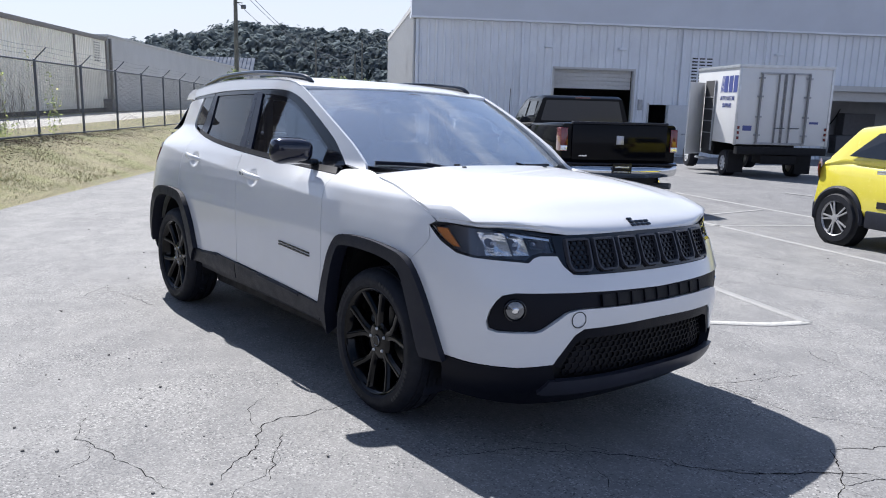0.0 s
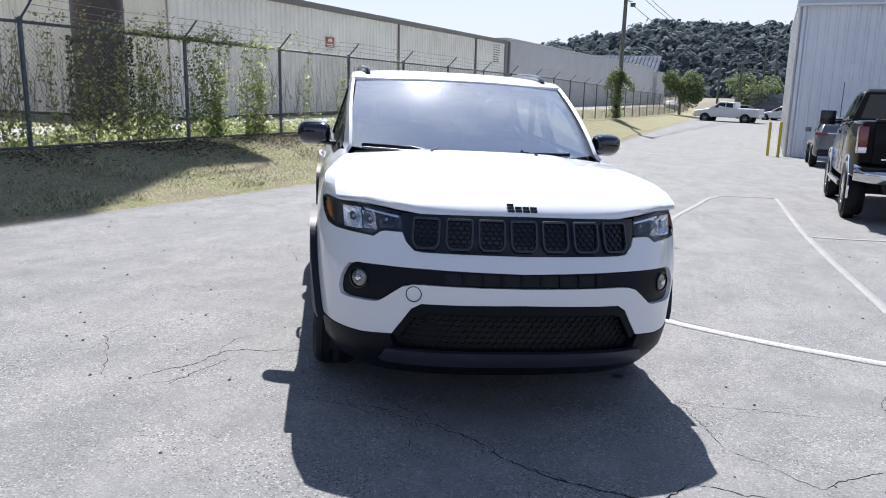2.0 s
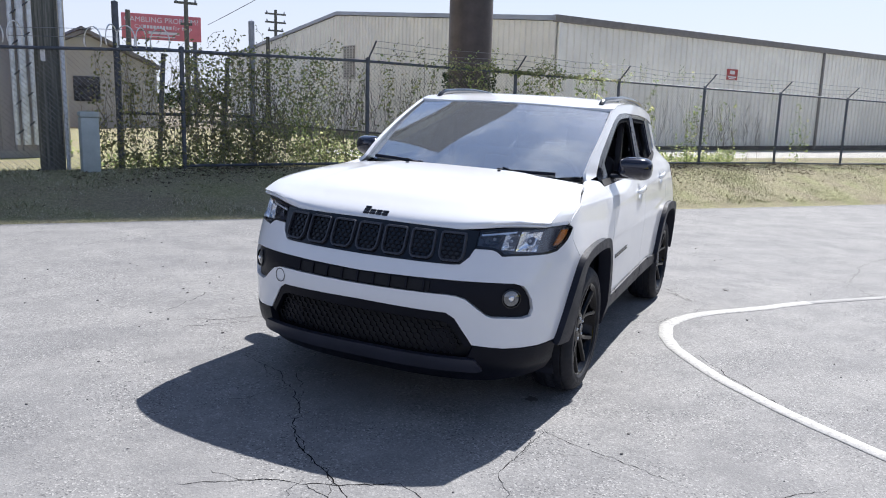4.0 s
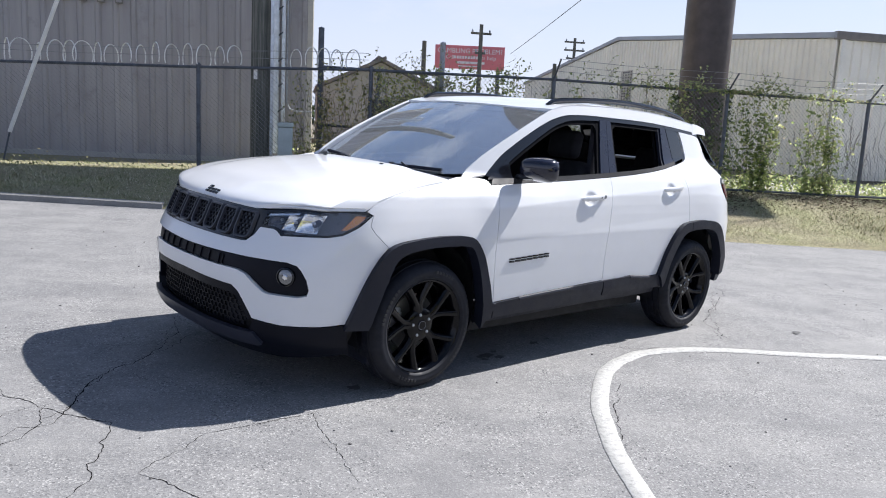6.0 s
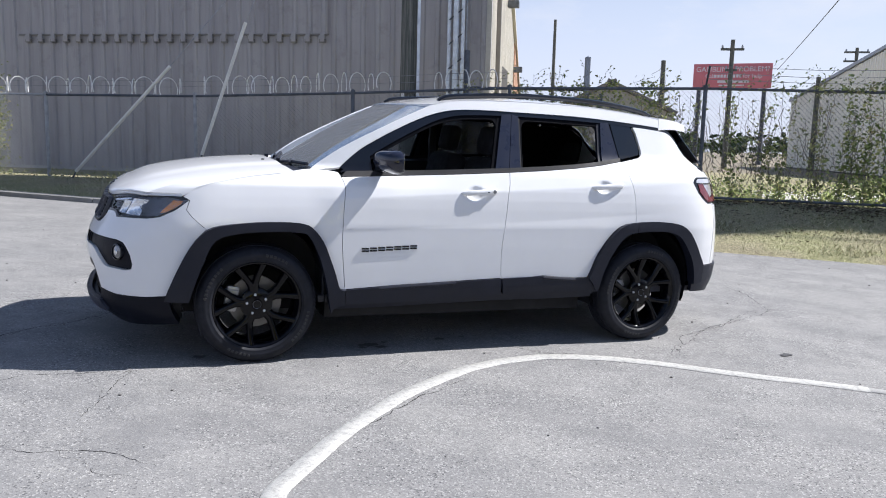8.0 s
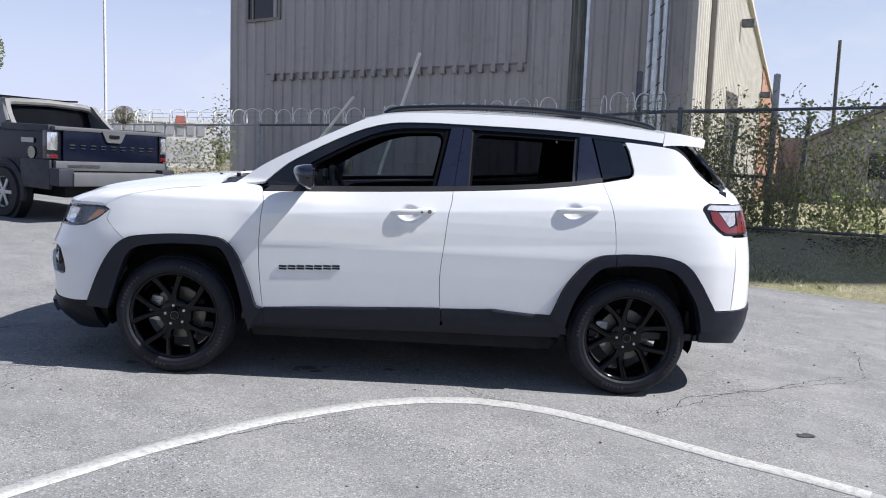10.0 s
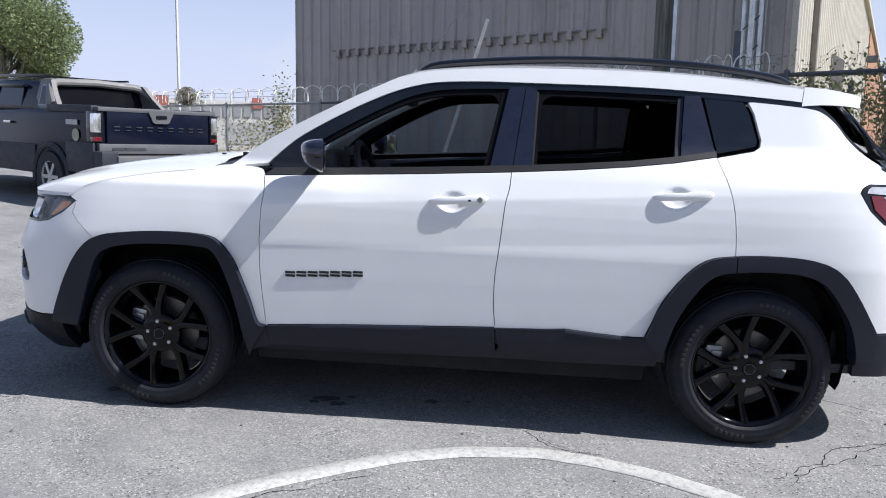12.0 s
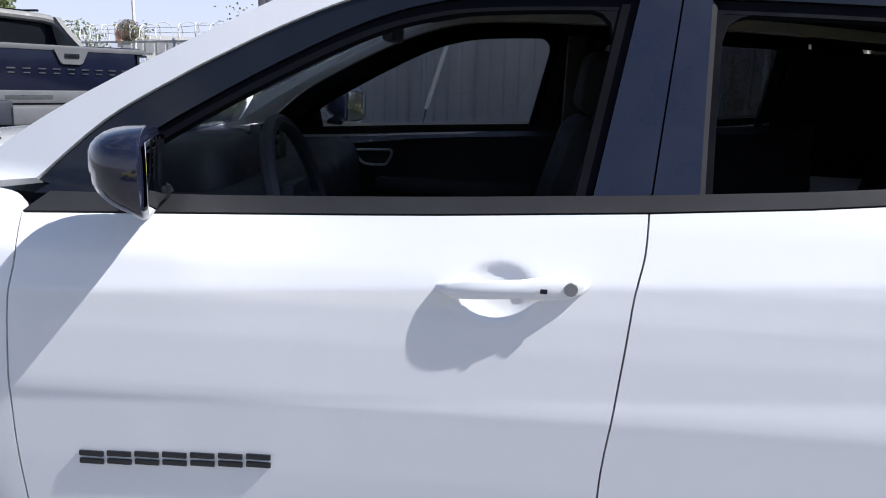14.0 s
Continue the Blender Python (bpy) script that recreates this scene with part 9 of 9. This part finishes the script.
pane(yc, [(-1.80, 0.60, 1.13), (-1.80, -0.60, 1.13), (-1.50, -0.54, 1.45), (-1.50, 0.54, 1.45)], name="rear_window")
part("rear_bumper", boxes((-1.98, -1.6, -0.74, 0.74, 0.30, 0.50), bevel=0.05), CLAD, yc)

# grey SUV by the workshop
gc = thing("suv_car", GRID @ pose(24.6, -4.35, lot_height(24, -4.3), 0, 1.9, 0), "dark grey SUV parked beside the workshop", "car")
W = 0.94
part("body", loft([ring(-2.35, W - 0.12, W - 0.16, 0.4, 1.05, 0.10), ring(-2.25, W - 0.03, W - 0.08, 0.34, 1.10, 0.12), ring(-1.2, W, W - 0.05, 0.3, 1.10, 0.12), ring(1.2, W, W - 0.06, 0.3, 1.04, 0.12), ring(2.35, W - 0.2, W - 0.3, 0.36, 0.85, 0.16)]), GUNMETAL, gc, sharp=45)
part("cab", loft([ring(-2.2, W - 0.14, W - 0.18, 1.0, 1.12, 0.05), ring(-1.75, W - 0.10, W - 0.26, 1.0, 1.58, 0.12), ring(-0.4, W - 0.08, W - 0.26, 1.0, 1.68, 0.12), ring(0.2, W - 0.08, W - 0.28, 1.0, 1.64, 0.12), ring(1.2, W - 0.12, W - 0.16, 0.98, 1.04, 0.03)]), GUNMETAL, gc, sharp=45)
pane(gc, [(-2.05, 0.66, 1.18), (-2.05, -0.66, 1.18), (-1.80, -0.60, 1.54), (-1.80, 0.60, 1.54)], name="rear_window")
for sg in (1, -1):
    pane(gc, [(-1.6, sg * 0.84, 1.16), (0.9, sg * 0.83, 1.10), (0.2, sg * 0.69, 1.56), (-1.4, sg * 0.69, 1.54)])
    part("tail_lamp", boxes((-2.36, -2.05, min(sg * 0.55, sg * 0.92), max(sg * 0.55, sg * 0.92), 1.00, 1.10), bevel=0.03), RED, gc)
    part("door_mirror", boxes((0.7, 0.85, min(sg * 0.9, sg * 1.1), max(sg * 0.9, sg * 1.1), 1.08, 1.24), bevel=0.03), GUNMETAL, gc)
    for x in (-1.4, 1.4):
        simple_wheel(gc, x, sg * 0.853, 0.36, 0.23, SATIN, 10, 0.70)
        arch(gc, x, sg * 0.9415, 0.36, DARK)
part("rear_plate", boxes((-2.39, -2.35, -0.16, 0.16, 0.78, 0.90)), LAMPWHITE, gc)
part("rear_bumper", boxes((-2.42, -2.1, -0.82, 0.82, 0.36, 0.56), bevel=0.05), CLAD, gc)

# white pickup and cars far down the drive
def far_pickup(m, label, paint, group):
    t = thing("pickup_truck", m, label, "pickup truck", group)
    W = 0.98
    part("body", loft([ring(-2.85, W - 0.03, W - 0.03, 0.6, 1.30, 0.06), ring(-0.7, W, W - 0.02, 0.5, 1.32, 0.08), ring(1.5, W, W - 0.04, 0.5, 1.25, 0.1), ring(2.85, W - 0.12, W - 0.2, 0.55, 1.05, 0.16)]), paint, t, sharp=40)
    part("cab", loft([ring(-0.75, W - 0.06, W - 0.2, 1.25, 1.85, 0.08), ring(0.6, W - 0.06, W - 0.2, 1.25, 1.88, 0.1), ring(1.5, W - 0.08, W - 0.12, 1.22, 1.27, 0.02)]), paint, t, sharp=40)
    for sg in (1, -1):
        pane(t, [(-0.6, sg * 0.905, 1.36), (0.0, sg * 0.905, 1.36), (0.0, sg * 0.80, 1.76), (-0.55, sg * 0.80, 1.76)])
        pane(t, [(0.08, sg * 0.905, 1.36), (1.05, sg * 0.90, 1.34), (0.6, sg * 0.80, 1.74), (0.08, sg * 0.80, 1.76)])
        for x in (-1.75, 1.8):
            simple_wheel(t, x, sg * 0.878, 0.40, 0.27, SATIN, 6, 0.6)
            arch(t, x, sg * 0.985, 0.40, DARK)
    part("rear_bumper", boxes((-2.98, -2.8, -0.9, 0.9, 0.6, 0.8), bevel=0.04), CHROME, t)
    part("front_bumper", boxes((2.75, 2.98, -0.9, 0.9, 0.5, 0.75), bevel=0.04), CHROME, t)
    return t


def far_car(m, label, paint, group):
    t = thing("parked_car", m, label, "car", group)
    W = 0.9
    part("body", loft([ring(-2.3, W - 0.2, W - 0.25, 0.4, 0.95, 0.12), ring(-1.4, W, W - 0.05, 0.3, 1.0, 0.12), ring(1.2, W, W - 0.06, 0.3, 0.95, 0.12), ring(2.3, W - 0.2, W - 0.3, 0.36, 0.75, 0.16)]), paint, t, sharp=45)
    part("cab", loft([ring(-2.0, W - 0.12, W - 0.16, 0.9, 1.0, 0.05), ring(-1.4, W - 0.1, W - 0.26, 0.9, 1.45, 0.12), ring(0.0, W - 0.08, W - 0.28, 0.9, 1.5, 0.12), ring(1.1, W - 0.12, W - 0.16, 0.88, 0.95, 0.03)]), paint, t, sharp=45)
    for sg in (1, -1):
        pane(t, [(-1.5, sg * 0.80, 1.05), (0.7, sg * 0.80, 1.0), (0.1, sg * 0.66, 1.4), (-1.2, sg * 0.66, 1.38)])
        for x in (-1.4, 1.4):
            simple_wheel(t, x, sg * 0.817, 0.33, 0.22, SATIN, 6, 0.65)
            arch(t, x, sg * 0.902, 0.33, DARK)
    return t


far_pickup(GRID @ pose(70, 1.5, -1.2, 0, 0, 76), "white crew-cab pickup parked far down the drive", WHITEP, "vehicles far down the drive")
far_car(GRID @ pose(80, -3.2, -1.25, 0, 0, 60), "white car parked far down the drive", WHITEP, "vehicles far down the drive")
far_car(GRID @ pose(84, 1.5, -1.25, 0, 0, 90), "silver car parked far down the drive", SATIN, "vehicles far down the drive")
trl = thing("cargo_trailer", GRID @ pose(88, -2.5, -1.25, 0, 0, 70), "dark box trailer parked far down the drive", "trailer")
part("box", boxes((-2.6, 2.6, -1.1, 1.1, 0.6, 2.7), bevel=0.05), GUNMETAL, trl)
simple_wheel(trl, 0.0, 1.0, 0.35, 0.25, SATIN)
simple_wheel(trl, 0.0, -1.0, 0.35, 0.25, SATIN)
far_car(GRID @ pose(96, 9.5, -1.1, 0, 0, 5), "pale car behind the far fence", WHITEP, "vehicles far down the drive")

# white box truck with its side door open
bt = thing("box_truck", GRID @ pose(15.3, -10.5, -0.50, 0, 0, -6.0) @ pose(0, -1.3, 0), "white box truck with rear double doors and an open side door", "box truck")
B = part("box", boxes((0.0, 3.3, -1.30, 1.30, 0.98, 3.12), bevel=0.025), WHITEP, bt)
part("box_edge", boxes((-0.02, 0.05, -1.32, 1.32, 3.06, 3.15), (-0.02, 0.05, -1.32, -1.25, 0.96, 3.1), (-0.02, 0.05, 1.25, 1.32, 0.96, 3.1), (0.0, 3.3, 1.27, 1.33, 3.06, 3.15), (0.0, 3.3, -1.33, -1.27, 3.06, 3.15), bevel=0.01), plain("aluminium_edge", (0.55, 0.56, 0.57), 0.4, 0.7), bt)
ROD = plain("grey_door_rod", (0.21, 0.215, 0.225), 0.5, 0.3)
for y in (-0.62, -0.18, 0.02, 0.22, 0.70):
    bm = bmesh.new()
    tube(bm, [(-0.05, y, 1.05), (-0.05, y, 2.92)], 0.026 if abs(y) < 0.3 else 0.036, 6)
    part("door_rod", bm, ROD, bt)
for y in (-0.62, 0.70):
    for z in (1.25, 1.75, 2.3, 2.8):
        part("hinge", boxes((-0.05, -0.01, y - 0.09, y + 0.09, z - 0.025, z + 0.025), bevel=0.006), GALV, bt)
part("door_frame", boxes((-0.03, 0.0, -0.66, 0.74, 2.90, 2.95), (-0.03, 0.0, -0.66, 0.74, 1.0, 1.05), (-0.02, 0.0, 0.035, 0.065, 1.0, 2.95)), GALV, bt)
for y in (-0.14, 0.26):
    bm = bmesh.new()
    tube(bm, [(-0.08, y, 1.45), (-0.08, y - 0.3, 1.45)], 0.014, 5)
    part("door_handle", bm, GALVDARK, bt)
for sg in (1, -1):
    for z in (1.12, 1.26, 1.40):
        part("marker_lamp", boxes((-0.03, 0.0, sg * 1.22 - 0.03, sg * 1.22 + 0.03, z, z + 0.08)), RED, bt)
part("rear_bumper", boxes((-0.15, 0.1, -1.25, 1.25, 0.72, 0.92), (-0.02, 0.6, -0.5, 0.5, 0.45, 0.7), bevel=0.02), DARK, bt)
for sg in (1, -1):
    part("mud_flap", boxes((0.55, 0.58, min(sg * 0.75, sg * 1.2), max(sg * 0.75, sg * 1.2), 0.15, 0.75)), DARK, bt)
part("chassis", boxes((0.1, 4.9, -0.45, 0.45, 0.6, 0.98), (2.0, 3.1, -1.1, 1.1, 0.55, 0.95)), DARK, bt)
part("cab", loft([ring(3.36, 0.95, 0.87, 0.5, 2.05, 0.1), ring(4.0, 0.95, 0.85, 0.5, 2.1, 0.14), ring(4.6, 0.95, 0.9, 0.5, 1.35, 0.1), ring(5.0, 0.92, 0.84, 0.5, 1.2, 0.14)]), WHITEP, bt, sharp=45)
pane(bt, [(3.5, 0.945, 1.35), (4.2, 0.945, 1.35), (3.95, 0.89, 1.95), (3.5, 0.89, 1.95)])
for x in (1.15, 4.35):
    for sg in (1, -1):
        simple_wheel(bt, x, sg * 0.98, 0.38, 0.30, WHITEP, 8, 0.58)
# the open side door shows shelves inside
# flat dark sheet in place of the shaded opening
part("side_opening", boxes((1.70, 2.55, 1.285, 1.31, 0.70, 2.75)), INSHADE, bt, "dark sheet painted as the shaded side doorway")
for z in (1.2, 1.55, 1.9, 2.25):
    part("shelf", boxes((1.75, 2.5, 1.30, 1.33, z, z + 0.03)), GALV, bt)
part("grab_rail", boxes((1.66, 1.72, 1.31, 1.35, 0.7, 2.75)), GALV, bt)
dr = part("side_door", boxes((0, 0.92, -0.02, 0.02, 0, 2.15), bevel=0.01), WHITEP, bt, "white side door standing open", m=pose(2.57, 1.33, 0.55, 0, 0, 133))
part("step", boxes((1.75, 2.5, 1.25, 1.5, 0.42, 0.47), bevel=0.01), GALV, bt)
LOGO = plain("blue_vehicle_graphic", (0.06, 0.08, 0.26), 0.4, vary=0.05)
for k in range(3):
    bm = bmesh.new()
    prism(bm, [(0, 0), (0.055, 0), (0.155, 0.46), (0.10, 0.46)], 0.006, Matrix.Translation((1.34 - 0.085 * k, 1.302, 2.40)) @ pose(0, 0, 0, 90, 0, 180) @ pose(0, 0, -0.006))
    part("side_graphic", bm, LOGO, bt, "blue slanted bar", smoothed=False)
for k, x0 in enumerate((1.06, 0.72, 0.38)):
    part("side_graphic", boxes((x0 - 0.27, x0, 1.301, 1.307, 2.40, 2.86)), LOGO, bt, "blue block graphic")
words("AUTO DETAIL", 0.17, pose(0.76, 1.306, 2.18, 90, 0, 180), LOGO, bt)
words("SUPPLIES", 0.17, pose(0.76, 1.306, 1.98, 90, 0, 180), LOGO, bt)
part("door_print", boxes((-0.012, 0.0, -1.0, -0.75, 1.58, 1.64), (-0.012, 0.0, 0.85, 1.1, 1.36, 1.5)), LOGO, bt)
